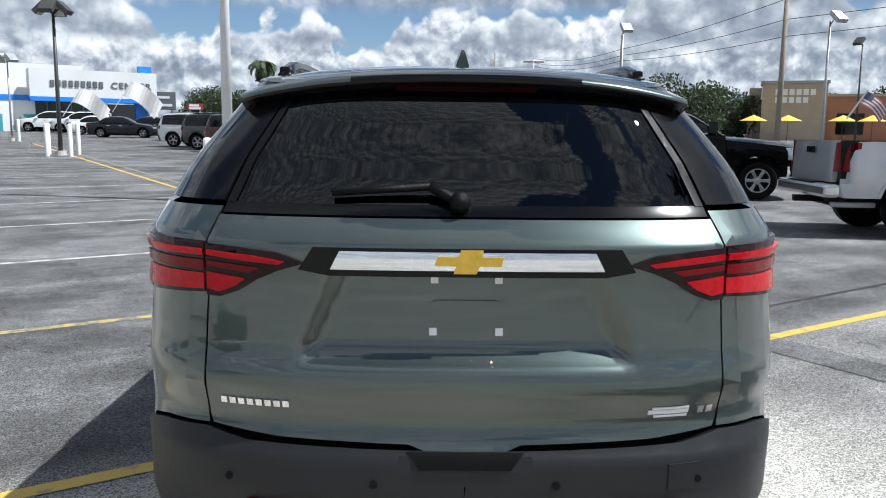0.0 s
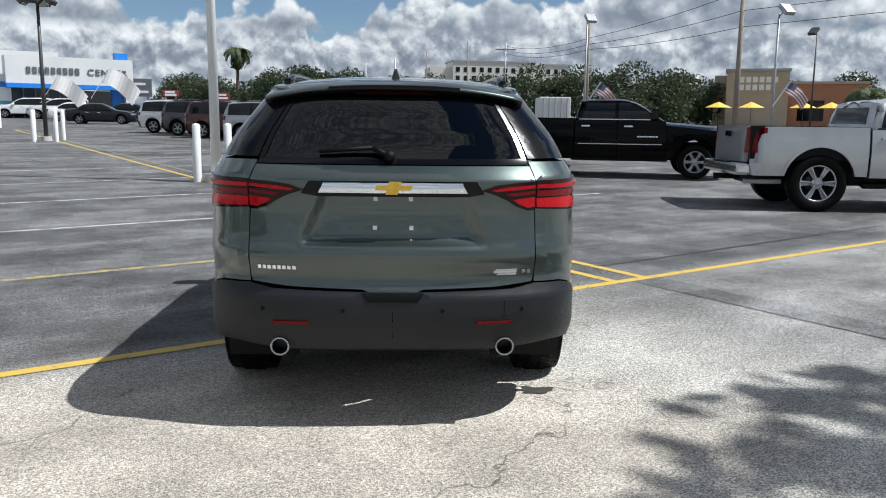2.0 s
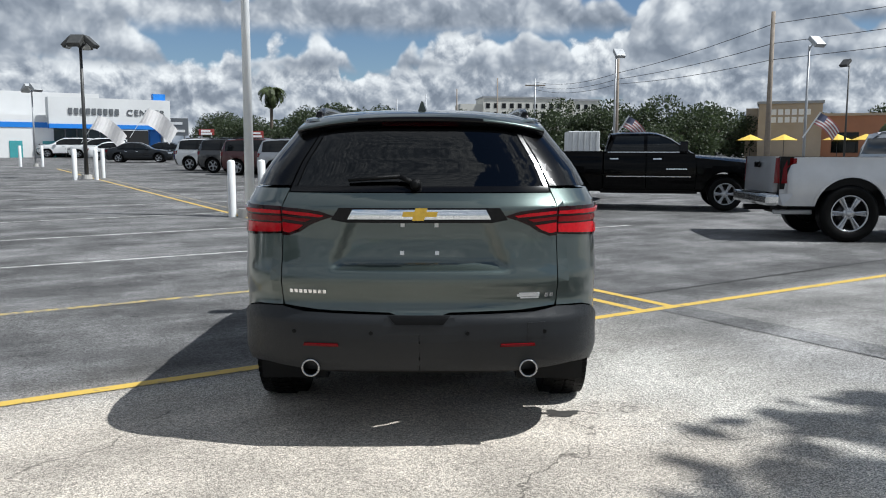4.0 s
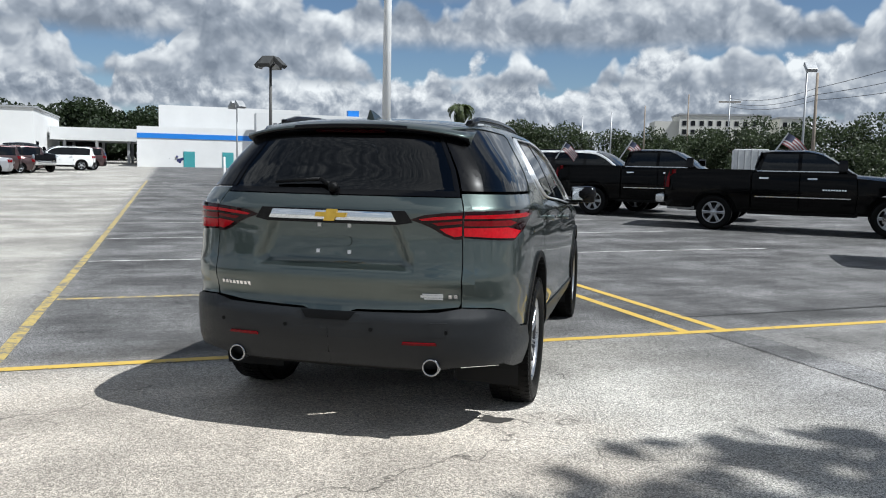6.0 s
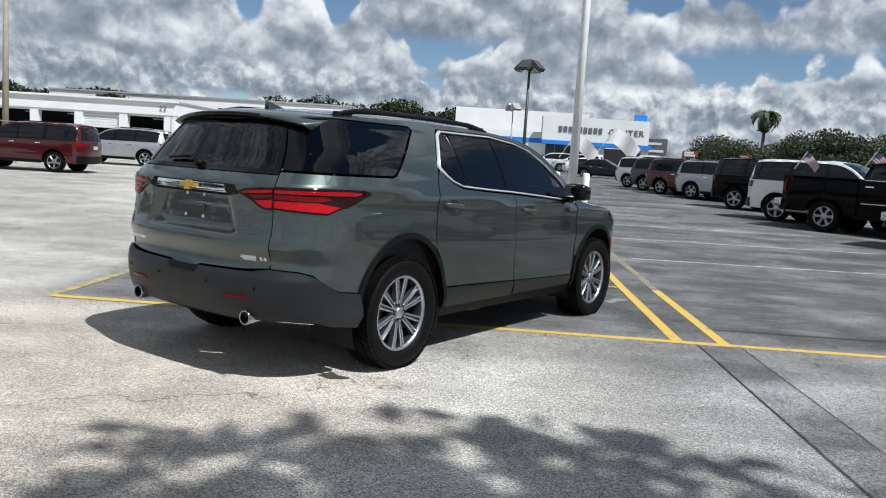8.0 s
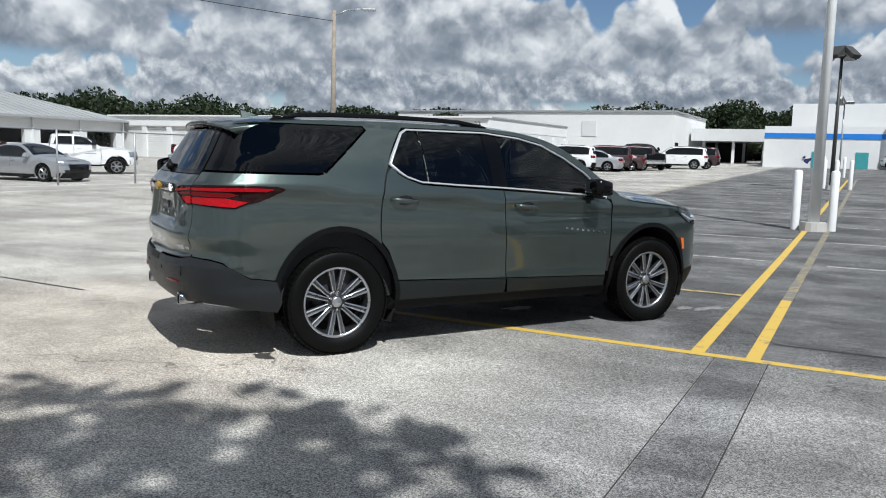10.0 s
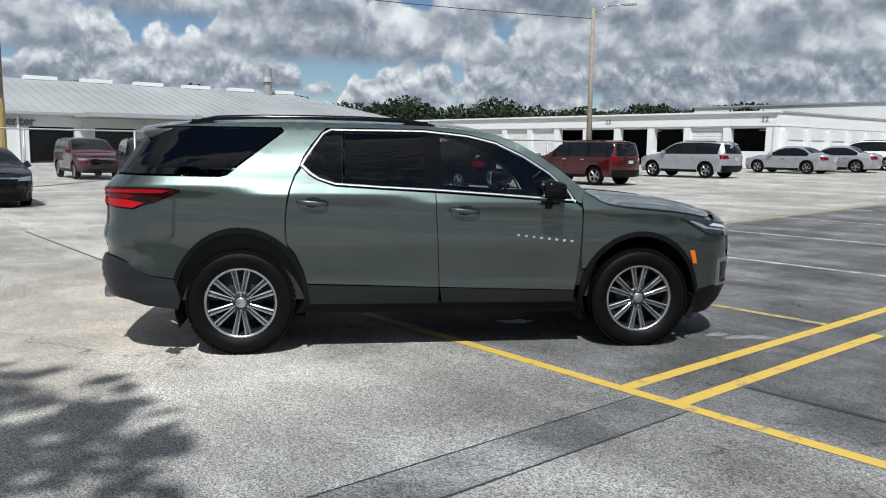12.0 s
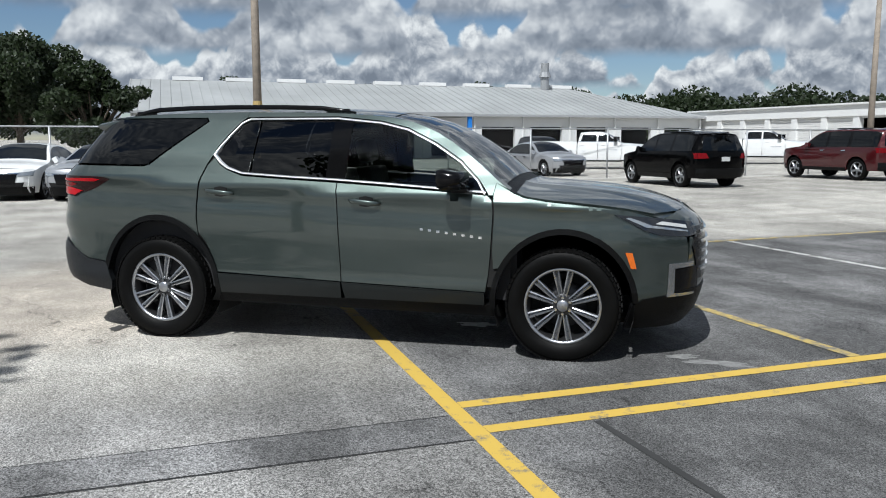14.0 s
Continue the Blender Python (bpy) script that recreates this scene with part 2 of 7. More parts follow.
M["pole_white"] = mat("white_paint_steel", (0.70, 0.71, 0.71), 0.5, 0, 0.08, 3)
M["pole_grey"] = mat("galvanised_steel", (0.36, 0.37, 0.38), 0.45, 0.5, 0.12, 3)
M["pole_dark"] = mat("bronze_steel", (0.06, 0.06, 0.058), 0.5, 0.3, 0.12, 3)
M["wood_pole"] = mat("weathered_timber_pole", (0.26, 0.22, 0.18), 0.9, 0, 0.2, 4, 0.5, 40)
M["yellow_steel"] = mat("yellow_paint_steel", (0.36, 0.26, 0.10), 0.6, 0, 0.15, 3)
M["lamp_glass"] = mat("lamp_glass", (0.45, 0.46, 0.46), 0.2, 0, 0.1, 8)
M["bark"] = mat("bark", (0.10, 0.08, 0.06), 0.95, 0, 0.3, 6, 0.8, 30)
M["cable"] = mat("cable", (0.03, 0.03, 0.03), 0.7)
M["flag_white"] = mat("white_cloth", (0.72, 0.70, 0.69), 0.9, 0, 0.06, 6)
M["flag_red"] = mat("red_cloth", (0.38, 0.14, 0.15), 0.9, 0, 0.06, 6)
M["flag_blue"] = mat("blue_cloth", (0.12, 0.13, 0.20), 0.9, 0, 0.06, 6)
M["sign_white"] = mat("white_sign", (0.75, 0.75, 0.75), 0.5, 0, 0.05, 3)
M["sign_green"] = mat("green_sign", (0.01, 0.22, 0.12), 0.5, 0, 0.05, 3)
M["sign_red"] = mat("red_sign", (0.28, 0.04, 0.035), 0.5, 0, 0.05, 3)
M["letters_grey"] = mat("grey_letters", (0.14, 0.15, 0.16), 0.4, 0.3, 0.05, 3)
M["crack"] = mat("dark_joint", (0.03, 0.03, 0.03), 0.95, 0, 0.3, 5)
M["awning"] = mat("yellow_canvas", (0.70, 0.48, 0.08), 0.9, 0, 0.1, 3)


def leaf_mat(name, color):
    m = mat(name, color, 0.55, 0, 0.0)
    nt = m.node_tree
    b = nt.nodes["Principled BSDF"]
    g = nt.nodes.new("ShaderNodeNewGeometry")
    hs = nt.nodes.new("ShaderNodeHueSaturation")
    hs.inputs["Color"].default_value = (*color, 1)
    mr = nt.nodes.new("ShaderNodeMapRange")
    mr.inputs["To Min"].default_value, mr.inputs["To Max"].default_value = 0.7, 1.3
    nt.links.new(g.outputs["Random Per Island"], mr.inputs["Value"])
    nt.links.new(mr.outputs[0], hs.inputs["Value"])
    nt.links.new(hs.outputs[0], b.inputs["Base Color"])
    # thin leaves let some sun through
    tl = nt.nodes.new("ShaderNodeBsdfTranslucent")
    nt.links.new(hs.outputs[0], tl.inputs[0])
    mx = nt.nodes.new("ShaderNodeMixShader")
    mx.inputs[0].default_value = 0.4
    out = nt.nodes["Material Output"]
    nt.links.new(b.outputs[0], mx.inputs[1])
    nt.links.new(tl.outputs[0], mx.inputs[2])
    nt.links.new(mx.outputs[0], out.inputs[0])
    return m


M["leaf"] = leaf_mat("oak_leaf", (0.026, 0.041, 0.016))
M["leaf_far"] = leaf_mat("far_leaf", (0.046, 0.064, 0.028))
M["leaf_palm"] = leaf_mat("palm_leaf", (0.085, 0.11, 0.045))
M["leaf_dry"] = leaf_mat("yellow_shrub_leaf", (0.20, 0.17, 0.06))

# ---- lot frame: the parking bays run along u and v ----
PSI = 32.3
CU, SU = math.cos(radians(PSI)), math.sin(radians(PSI))


def lot(p, q, z=0.0):
    return Vector((p * CU - q * SU, p * SU + q * CU, z))


def rise(x, y):
    """The lot climbs gently towards the showroom."""
    s = -0.15 * x + 0.99 * y - 6.3
    return 0.018 * 2.0 * math.log1p(math.exp(s / 2.0)) if s < 110 else 1.98


# ---- mesh helpers ----
def mesh_from(name, verts, faces, material, smooth=False):
    me = bpy.data.meshes.new(name)
    me.from_pydata([tuple(v) for v in verts], [], faces)
    me.materials.append(material)
    if smooth:
        me.polygons.foreach_set("use_smooth", [True] * len(me.polygons))
    me.update()
    return me


def part(name, bm, material, parent=None, label="", smooth=False):
    me = bpy.data.meshes.new(name)
    bm.to_mesh(me)
    bm.free()
    me.materials.append(material)
    at = me.attributes.get("bent")
    if at:
        # the skin's own normals, so that cut panels shine evenly up to their edges
        raw = np.zeros(len(me.vertices) * 3, dtype=np.float32)
        at.data.foreach_get("vector", raw)
        raw = raw.reshape(-1, 3)
        li = np.zeros(len(me.loops), dtype=np.int32)
        me.loops.foreach_get("vertex_index", li)
        nl = raw[li]
        for f in me.polygons:
            if not f.use_smooth:
                nl[f.loop_start:f.loop_start + f.loop_total] = f.normal
        me.attributes.remove(at)
        me.normals_split_custom_set(nl.tolist())
    if smooth:
        me.polygons.foreach_set("use_smooth", [True] * len(me.polygons))
    ob = new(name, me)
    if parent:
        ob.parent = parent
    if label:
        ob["label"] = label
    return ob


def meshpart(name, me, parent=None, label=""):
    ob = new(name, me)
    if parent:
        ob.parent = parent
    if label:
        ob["label"] = label
    return ob


def add_box(bm, x0, y0, z0, x1, y1, z1, m=None, bevel=0.0):
    mm = Matrix.Translation(((x0 + x1) / 2, (y0 + y1) / 2, (z0 + z1) / 2)) @ Matrix.Diagonal((abs(x1 - x0), abs(y1 - y0), abs(z1 - z0), 1))
    r = bmesh.ops.create_cube(bm, size=1.0, matrix=(m @ mm) if m else mm)
    if bevel:
        es = list({e for v in r["verts"] for e in v.link_edges})
        bmesh.ops.bevel(bm, geom=es, offset=bevel, segments=2, affect="EDGES", profile=0.6)
    return r["verts"]


def box_part(name, dims, material, parent=None, m=None, bevel=0.0, label=""):
    bm = bmesh.new()
    add_box(bm, *dims, m=m, bevel=bevel)
    return part(name, bm, material, parent, label)


def add_tube(bm, a, b, r0, r1=None, seg=10, caps=True):
    a, b = Vector(a), Vector(b)
    d = b - a
    m = Matrix.Translation((a + b) / 2) @ d.to_track_quat("Z", "Y").to_matrix().to_4x4()
    bmesh.ops.create_cone(bm, cap_ends=caps, segments=seg, radius1=r0, radius2=r0 if r1 is None else r1, depth=d.length, matrix=m)


def tube_part(name, pts, r, material, parent=None, seg=10, label=""):
    bm = bmesh.new()
    for a, b in zip(pts[:-1], pts[1:]):
        add_tube(bm, a, b, r, seg=seg)
    return part(name, bm, material, parent, label, smooth=True)


def revolve(profile, seg=48, axis="X"):
    """A turned shape: profile of (axial, radius) about the x axis; returns a bmesh."""
    bm = bmesh.new()
    rings = []
    for a, r in profile:
        rings.append([bm.verts.new((a, r * math.cos(2 * math.pi * i / seg), r * math.sin(2 * math.pi * i / seg))) for i in range(seg)])
    for A, B in zip(rings[:-1], rings[1:]):
        for i in range(seg):
            j = (i + 1) % seg
            bm.faces.new((A[i], A[j], B[j], B[i]))
    bmesh.ops.recalc_face_normals(bm, faces=bm.faces)
    return bm


def empty(name, m=None):
    e = new(name)
    if m is not None:
        e.matrix_world = m
    return e


def interp(tab, v):
    if v <= tab[0][0]:
        return tab[0][1]
    for (a, fa), (b, fb) in zip(tab[:-1], tab[1:]):
        if v <= b:
            return fa + (fb - fa) * (v - a) / (b - a)
    return tab[-1][1]


def smooth_tab(tab, k=0.5):
    """A Catmull-like monotone interpolation of a table."""
    xs = [a for a, b in tab]
    ys = [b for a, b in tab]
    n = len(xs)
    d = [(ys[i + 1] - ys[i]) / (xs[i + 1] - xs[i]) for i in range(n - 1)]
    m = [d[0]] + [0 if d[i - 1] * d[i] <= 0 else 2 * d[i - 1] * d[i] / (d[i - 1] + d[i]) for i in range(1, n - 1)] + [d[-1]]

    def f(v):
        if v <= xs[0]:
            return ys[0]
        if v >= xs[-1]:
            return ys[-1]
        i = 0
        while v > xs[i + 1]:
            i += 1
        h = xs[i + 1] - xs[i]
        t = (v - xs[i]) / h
        return (ys[i] * (1 + 2 * t) * (1 - t) ** 2 + m[i] * h * t * (1 - t) ** 2 + ys[i + 1] * t * t * (3 - 2 * t) + m[i + 1] * h * t * t * (t - 1))

    return f


def inset_poly(poly, d):
    """The outline moved inwards by d (counter-clockwise or clockwise)."""
    n = len(poly)
    area = sum(poly[i][0] * poly[(i + 1) % n][1] - poly[(i + 1) % n][0] * poly[i][1] for i in range(n))
    s = 1 if area > 0 else -1
    out = []
    for i in range(n):
        p0, p1, p2 = Vector(poly[i - 1]), Vector(poly[i]), Vector(poly[(i + 1) % n])
        a, b = (p1 - p0).normalized(), (p2 - p1).normalized()
        na, nb = Vector((-a.y, a.x)) * s, Vector((-b.y, b.x)) * s
        h = na + nb
        k = max(0.35, h.dot(h) / 2)
        out.append(tuple(p1 + h * (d / k)))
    return out


def arc(cx, cz, r, a0, a1, n, rz=None):
    rz = rz or r
    return [(cx + r * math.cos(radians(a0 + (a1 - a0) * i / n)), cz + rz * math.sin(radians(a0 + (a1 - a0) * i / n))) for i in range(n + 1)]


class Shell:
    """A vehicle's skin: a bowed plan outline at every height, and a crowned top along its length."""

    def __init__(s, w, yr, yf, top, crown, yc=(0.6, 2.6), rear=(3.0, 9.4), front=(3.5, 4.0)):
        s.w, s.yr, s.yf, s.top, s.crown = smooth_tab(w), smooth_tab(yr), smooth_tab(yf), smooth_tab(top), smooth_tab(crown)
        s.yc, s.re, s.fe = yc, rear, front

    def X(s, y, z):
        w = s.w(z)
        if y < s.yc[0]:
            f = min(0.9999, (s.yc[0] - y) / (s.yc[0] - s.yr(z)))
            return w * (1 - f ** s.re[1]) ** (1 / s.re[0])
        if y > s.yc[1]:
            f = min(0.9999, (y - s.yc[1]) / (s.yf(z) - s.yc[1]))
            return w * (1 - f ** s.fe[1]) ** (1 / s.fe[0])
        return w

    def rearY(s, x, z):
        f = min(0.999, abs(x) / s.w(z))
        return s.yc[0] - (s.yc[0] - s.yr(z)) * (1 - f ** s.re[0]) ** (1 / s.re[1])

    def frontY(s, x, z):
        f = min(0.999, abs(x) / s.w(z))
        return s.yc[1] + (s.yf(z) - s.yc[1]) * (1 - f ** s.fe[0]) ** (1 / s.fe[1])

    def edge(s, y):
        return s.top(y) - s.crown(y)

    def topZ(s, x, y):
        xe = max(0.05, s.X(y, s.edge(y)))
        return s.top(y) - s.crown(y) * min(1.0, abs(x) / xe) ** 2.6

    def side(s, out=0.0):
        return lambda a, b: Vector((s.X(a, b) + out, a, b))

    def tail(s, out=0.0):
        return lambda a, b: Vector((a, s.rearY(a, b) - out, b))

    def nose(s, out=0.0):
        return lambda a, b: Vector((a, s.frontY(a, b) + out, b))

    def roof(s, out=0.0):
        return lambda a, b: Vector((a, b, s.topZ(a, b) + out))


def panel(poly, fn, step=0.12, thick=0.012, gap=0.0, mirror=False, outward=None):
    """A bmesh of a curved panel: the flat outline cut into cells, laid on fn, with turned-in rims."""
    if gap:
        poly = inset_poly(poly, gap)
    bm = bmesh.new()
    lay = bm.verts.layers.float_vector.new("bent")
    vs = [bm.verts.new((a, b, 0)) for a, b in poly]
    bm.faces.new(vs)
    for ax in (0, 1):
        lo, hi = min(p[ax] for p in poly), max(p[ax] for p in poly)
        n = int((hi - lo) / step)
        for i in range(1, n + 1):
            c = lo + (hi - lo) * i / (n + 1)
            co, no = [0, 0, 0], [0, 0, 0]
            co[ax], no[ax] = c, 1
            bmesh.ops.bisect_plane(bm, geom=bm.verts[:] + bm.edges[:] + bm.faces[:], dist=1e-5, plane_co=co, plane_no=no)
    e = 1e-3
    nor = {}
    for v in bm.verts:
        a, b = v.co.x, v.co.y
        p = fn(a, b)
        n = (fn(a + e, b) - fn(a - e, b)).cross(fn(a, b + e) - fn(a, b - e))
        n = n.normalized() if n.length > 1e-12 else Vector((0, 0, 1))
        nor[v] = n
        v.co = p
    f0 = max(bm.faces, key=lambda f: f.calc_area())
    f0.normal_update()
    ref = Vector(outward) if outward else Vector((1, 0, 0))
    mean = sum(nor.values(), Vector())
    sgn = 1 if mean.dot(ref) > 0 else -1
    for v in nor:
        nor[v] = nor[v] * sgn
    for f in bm.faces:
        f.normal_update()
        if f.normal.dot(nor[f.verts[0]]) < 0:
            f.normal_flip()
    bmesh.ops.triangulate(bm, faces=[f for f in bm.faces if len(f.verts) > 4])
    for v in nor:
        v[lay] = Vector((-nor[v].x, nor[v].y, nor[v].z)) if mirror else nor[v]
    if thick:
        be = [ed for ed in bm.edges if ed.is_boundary]
        twin = {}
        for ed in be:
            for v in ed.verts:
                if v not in twin:
                    twin[v] = bm.verts.new(v.co - nor[v] * thick)
        for ed in be:
            f = ed.link_faces[0]
            lp = next(l for l in f.loops if l.edge == ed)
            a, b = lp.vert, lp.link_loop_next.vert
            nf = bm.faces.new((b, a, twin[a], twin[b]))
            nf.tag = True
    for f in bm.faces:
        f.smooth = not f.tag
    for ed in bm.edges:
        if len(ed.link_faces) == 2 and ed.link_faces[0].tag != ed.link_faces[1].tag:
            ed.smooth = False
    if mirror:
        for v in bm.verts:
            v.co.x = -v.co.x
        bmesh.ops.reverse_faces(bm, faces=bm.faces)
    return bm


def skin(name, poly, fn, material, parent, step=0.12, thick=0.012, gap=0.0, mirror=False, outward=None, label=""):
    return part(name, panel(poly, fn, step, thick, gap, mirror, outward), material, parent, label)


# ---- ground ----
TAN = (0.22, 0.80, 0.0)


def ground_material(name, patch=False):
    """Worn asphalt: pale where the binder is gone, dark in the bays; or a newer dark repair."""
    m = bpy.data.materials.new(name)
    m.use_nodes = True
    nt = m.node_tree
    L = nt.links
    b = nt.nodes["Principled BSDF"]
    b.inputs["Roughness"].default_value = 0.88
    b.inputs["Specular IOR Level"].default_value = 0.3
    co = nt.nodes.new("ShaderNodeTexCoord")
    mp = nt.nodes.new("ShaderNodeMapping")
    mp.inputs["Rotation"].default_value = (0, 0, -radians(PSI))
    L.new(co.outputs["Object"], mp.inputs["Vector"])
    sp = nt.nodes.new("ShaderNodeSeparateXYZ")
    L.new(mp.outputs[0], sp.inputs[0])

    def ma(op, a, b2=None, c=None, clamp=False):
        n = nt.nodes.new("ShaderNodeMath")
        n.operation, n.use_clamp = op, clamp
        for i, v in enumerate((a, b2, c)):
            if v is None:
                continue
            if isinstance(v, (int, float)):
                n.inputs[i].default_value = v
            else:
                L.new(v, n.inputs[i])
        return n.outputs[0]

    def ns(scale, detail=6, rough=0.6, vec=None, stretch=None):
        n = nt.nodes.new("ShaderNodeTexNoise")
        n.inputs["Scale"].default_value, n.inputs["Detail"].default_value, n.inputs["Roughness"].default_value = scale, detail, rough
        if stretch:
            s2 = nt.nodes.new("ShaderNodeMapping")
            s2.inputs["Scale"].default_value = stretch
            L.new(mp.outputs[0], s2.inputs["Vector"])
            L.new(s2.outputs[0], n.inputs["Vector"])
        else:
            L.new(mp.outputs[0], n.inputs["Vector"])
        return n.outputs["Fac"]

    def rmp(v, a, b2, lo=0.0, hi=1.0):
        n = nt.nodes.new("ShaderNodeMapRange")
        n.interpolation_type = "SMOOTHSTEP"
        for k, x in (("From Min", a), ("From Max", b2), ("To Min", lo), ("To Max", hi)):
            n.inputs[k].default_value = x
        L.new(v, n.inputs["Value"])
        return n.outputs[0]

    big = ns(0.22, 5)
    mid = ns(0.9, 8, 0.68)
    streak = ns(0.5, 6, 0.65, stretch=(0.35, 1.6, 1))
    fine = ns(34, 5, 0.75)
    grit = nt.nodes.new("ShaderNodeTexVoronoi")
    grit.inputs["Scale"].default_value = 190
    L.new(mp.outputs[0], grit.inputs["Vector"])
    gsep = nt.nodes.new("ShaderNodeSeparateColor")
    L.new(grit.outputs["Color"], gsep.inputs[0])
    jit = ma("MULTIPLY", ma("SUBTRACT", mid, 0.5), 0.9)
    dq = rmp(ma("ADD", sp.outputs[1], jit), 0.75, 1.35)
    dp = rmp(ma("ADD", sp.outputs[0], jit), -3.0, -2.3)
    dark = ma("MULTIPLY", dq, dp)
    # the aisle beyond the trench is darker again
    dr = ma("MULTIPLY", rmp(ma("ADD", sp.outputs[0], ma("MULTIPLY", jit, 2.4)), 1.7, 3.1), rmp(ma("ADD", sp.outputs[1], jit), -4.0, -1.2))
    dark = ma("MAXIMUM", dark, ma("MULTIPLY", dr, 0.62))
    patchy = ma("ADD", ma("MULTIPLY", rmp(mid, 0.36, 0.68), 0.5), ma("MULTIPLY", rmp(streak, 0.38, 0.65), 0.5))
    light_v = ma("ADD", 0.235, ma("MULTIPLY", patchy, 0.20))
    dark_v = ma("ADD", 0.058, ma("MULTIPLY", ma("POWER", patchy, 1.2), 0.15))
    val = nt.nodes.new("ShaderNodeMix")
    if patch:
        dark_v = ma("MULTIPLY", dark_v, 1.2)
        dark = ma("MULTIPLY", 1.0, rmp(mid, 0.2, 0.4, 0.96, 1.0))
    L.new(dark, val.inputs["Factor"])
    L.new(light_v, val.inputs["A"])
    L.new(dark_v, val.inputs["B"])
    v = val.outputs["Result"]
    v = ma("MULTIPLY", v, rmp(big, 0.3, 0.7, 0.80, 1.2))
    # a smooth tan patch of bare fines
    off = nt.nodes.new("ShaderNodeVectorMath")
    off.operation = "MULTIPLY_ADD"
    off.inputs[1].default_value, off.inputs[2].default_value = (0.36, 0.50, 0.0), TAN
    L.new(co.outputs["Object"], off.inputs[0])
    ln = nt.nodes.new("ShaderNodeVectorMath")
    ln.operation = "LENGTH"
    L.new(off.outputs[0], ln.inputs[0])
    tan = rmp(ma("ADD", ln.outputs["Value"], ma("MULTIPLY", ma("SUBTRACT", mid, 0.5), 1.3)), 0.55, 1.25, 1.0, 0.0)
    # oil and tyre stains
    v = ma("MULTIPLY", v, rmp(ns(1.7, 5, 0.55), 0.62, 0.78, 1.0, 0.62))
    v = ma("MULTIPLY", v, rmp(fine, 0.3, 0.7, 0.76, 1.24))
    # pale aggregate showing through the worn binder
    v = ma("MULTIPLY", v, rmp(gsep.outputs[0], 0.0, 1.0, 0.50, 1.62))
    # dark pits between the stones
    pits = rmp(ns(85, 2, 0.5), 0.36, 0.50, 0.42, 1.0)
    v = ma("MULTIPLY", v, ma("MAXIMUM", ma("MULTIPLY", pits, 1.14), ma("MULTIPLY", tan, 0.95)))
    # hair cracks
    ck = nt.nodes.new("ShaderNodeTexVoronoi")
    ck.feature = "DISTANCE_TO_EDGE"
    ck.inputs["Scale"].default_value = 0.30
    wrp = nt.nodes.new("ShaderNodeVectorMath")
    wrp.operation = "ADD"
    nz = nt.nodes.new("ShaderNodeTexNoise")
    nz.inputs["Scale"].default_value, nz.inputs["Detail"].default_value = 1.6, 6
    L.new(mp.outputs[0], nz.inputs["Vector"])
    L.new(mp.outputs[0], wrp.inputs[0])
    L.new(nz.outputs["Color"], wrp.inputs[1])
    L.new(wrp.outputs[0], ck.inputs["Vector"])
    crack = rmp(ck.outputs["Distance"], 0.0008, 0.0028, 0.45, 1.0)
    crack = ma("MAXIMUM", crack, rmp(mid, 0.46, 0.52))
    v = ma("MULTIPLY", v, crack)
    mixw = nt.nodes.new("ShaderNodeMix")
    mixw.data_type = "RGBA"
    L.new(dark, mixw.inputs["Factor"])
    mixw.inputs["A"].default_value = (1.0, 0.957, 0.87, 1)
    mixw.inputs["B"].default_value = (1.0, 0.99, 0.985, 1)
    sc = nt.nodes.new("ShaderNodeVectorMath")
    sc.operation = "SCALE"
    mixt = nt.nodes.new("ShaderNodeMix")
    mixt.data_type = "RGBA"
    L.new(tan, mixt.inputs["Factor"])
    L.new(mixw.outputs["Result"], mixt.inputs["A"])
    mixt.inputs["B"].default_value = (1.10, 0.99, 0.85, 1)
    L.new(mixt.outputs["Result"], sc.inputs[0])
    L.new(v, sc.inputs["Scale"])
    L.new(sc.outputs[0], b.inputs["Base Color"])
    bp = nt.nodes.new("ShaderNodeBump")
    bp.inputs["Strength"].default_value, bp.inputs["Distance"].default_value = 0.55, 0.012
    L.new(ma("ADD", ma("ADD", ma("MULTIPLY", gsep.outputs[1], 0.4), ma("MULTIPLY", fine, 0.6)), ma("MULTIPLY", pits, 0.5)), bp.inputs["Height"])
    L.new(bp.outputs[0], b.inputs["Normal"])
    return m


def paint_material(name, color, wear):
    """Road paint, worn through to the asphalt in flakes."""
    m = bpy.data.materials.new(name)
    m.use_nodes = True
    nt = m.node_tree
    b = nt.nodes["Principled BSDF"]
    b.inputs["Roughness"].default_value = 0.7
    co = nt.nodes.new("ShaderNodeTexCoord")
    n = nt.nodes.new("ShaderNodeTexNoise")
    n.inputs["Scale"].default_value, n.inputs["Detail"].default_value, n.inputs["Roughness"].default_value = 7, 9, 0.8
    nt.links.new(co.outputs["Object"], n.inputs["Vector"])
    r = nt.nodes.new("ShaderNodeValToRGB")
    r.color_ramp.elements[0].position, r.color_ramp.elements[0].color = wear, (0.15, 0.145, 0.13, 1)
    r.color_ramp.elements[1].position, r.color_ramp.elements[1].color = wear + 0.10, (*color, 1)
    nt.links.new(n.outputs["Fac"], r.inputs[0])
    nt.links.new(r.outputs[0], b.inputs["Base Color"])
    return m


M["ground"] = ground_material("worn_asphalt")
M["asphalt_patch"] = ground_material("asphalt_repair", True)
M["line_yellow"] = paint_material("yellow_line_paint", (0.53, 0.36, 0.065), 0.35)
M["line_pale_yellow"] = paint_material("pale_yellow_line_paint", (0.44, 0.33, 0.10), 0.44)
M["line_white"] = paint_material("white_line_paint", (0.52, 0.52, 0.50), 0.44)
M["line_faint"] = paint_material("faded_yellow_line_paint", (0.36, 0.27, 0.10), 0.50)


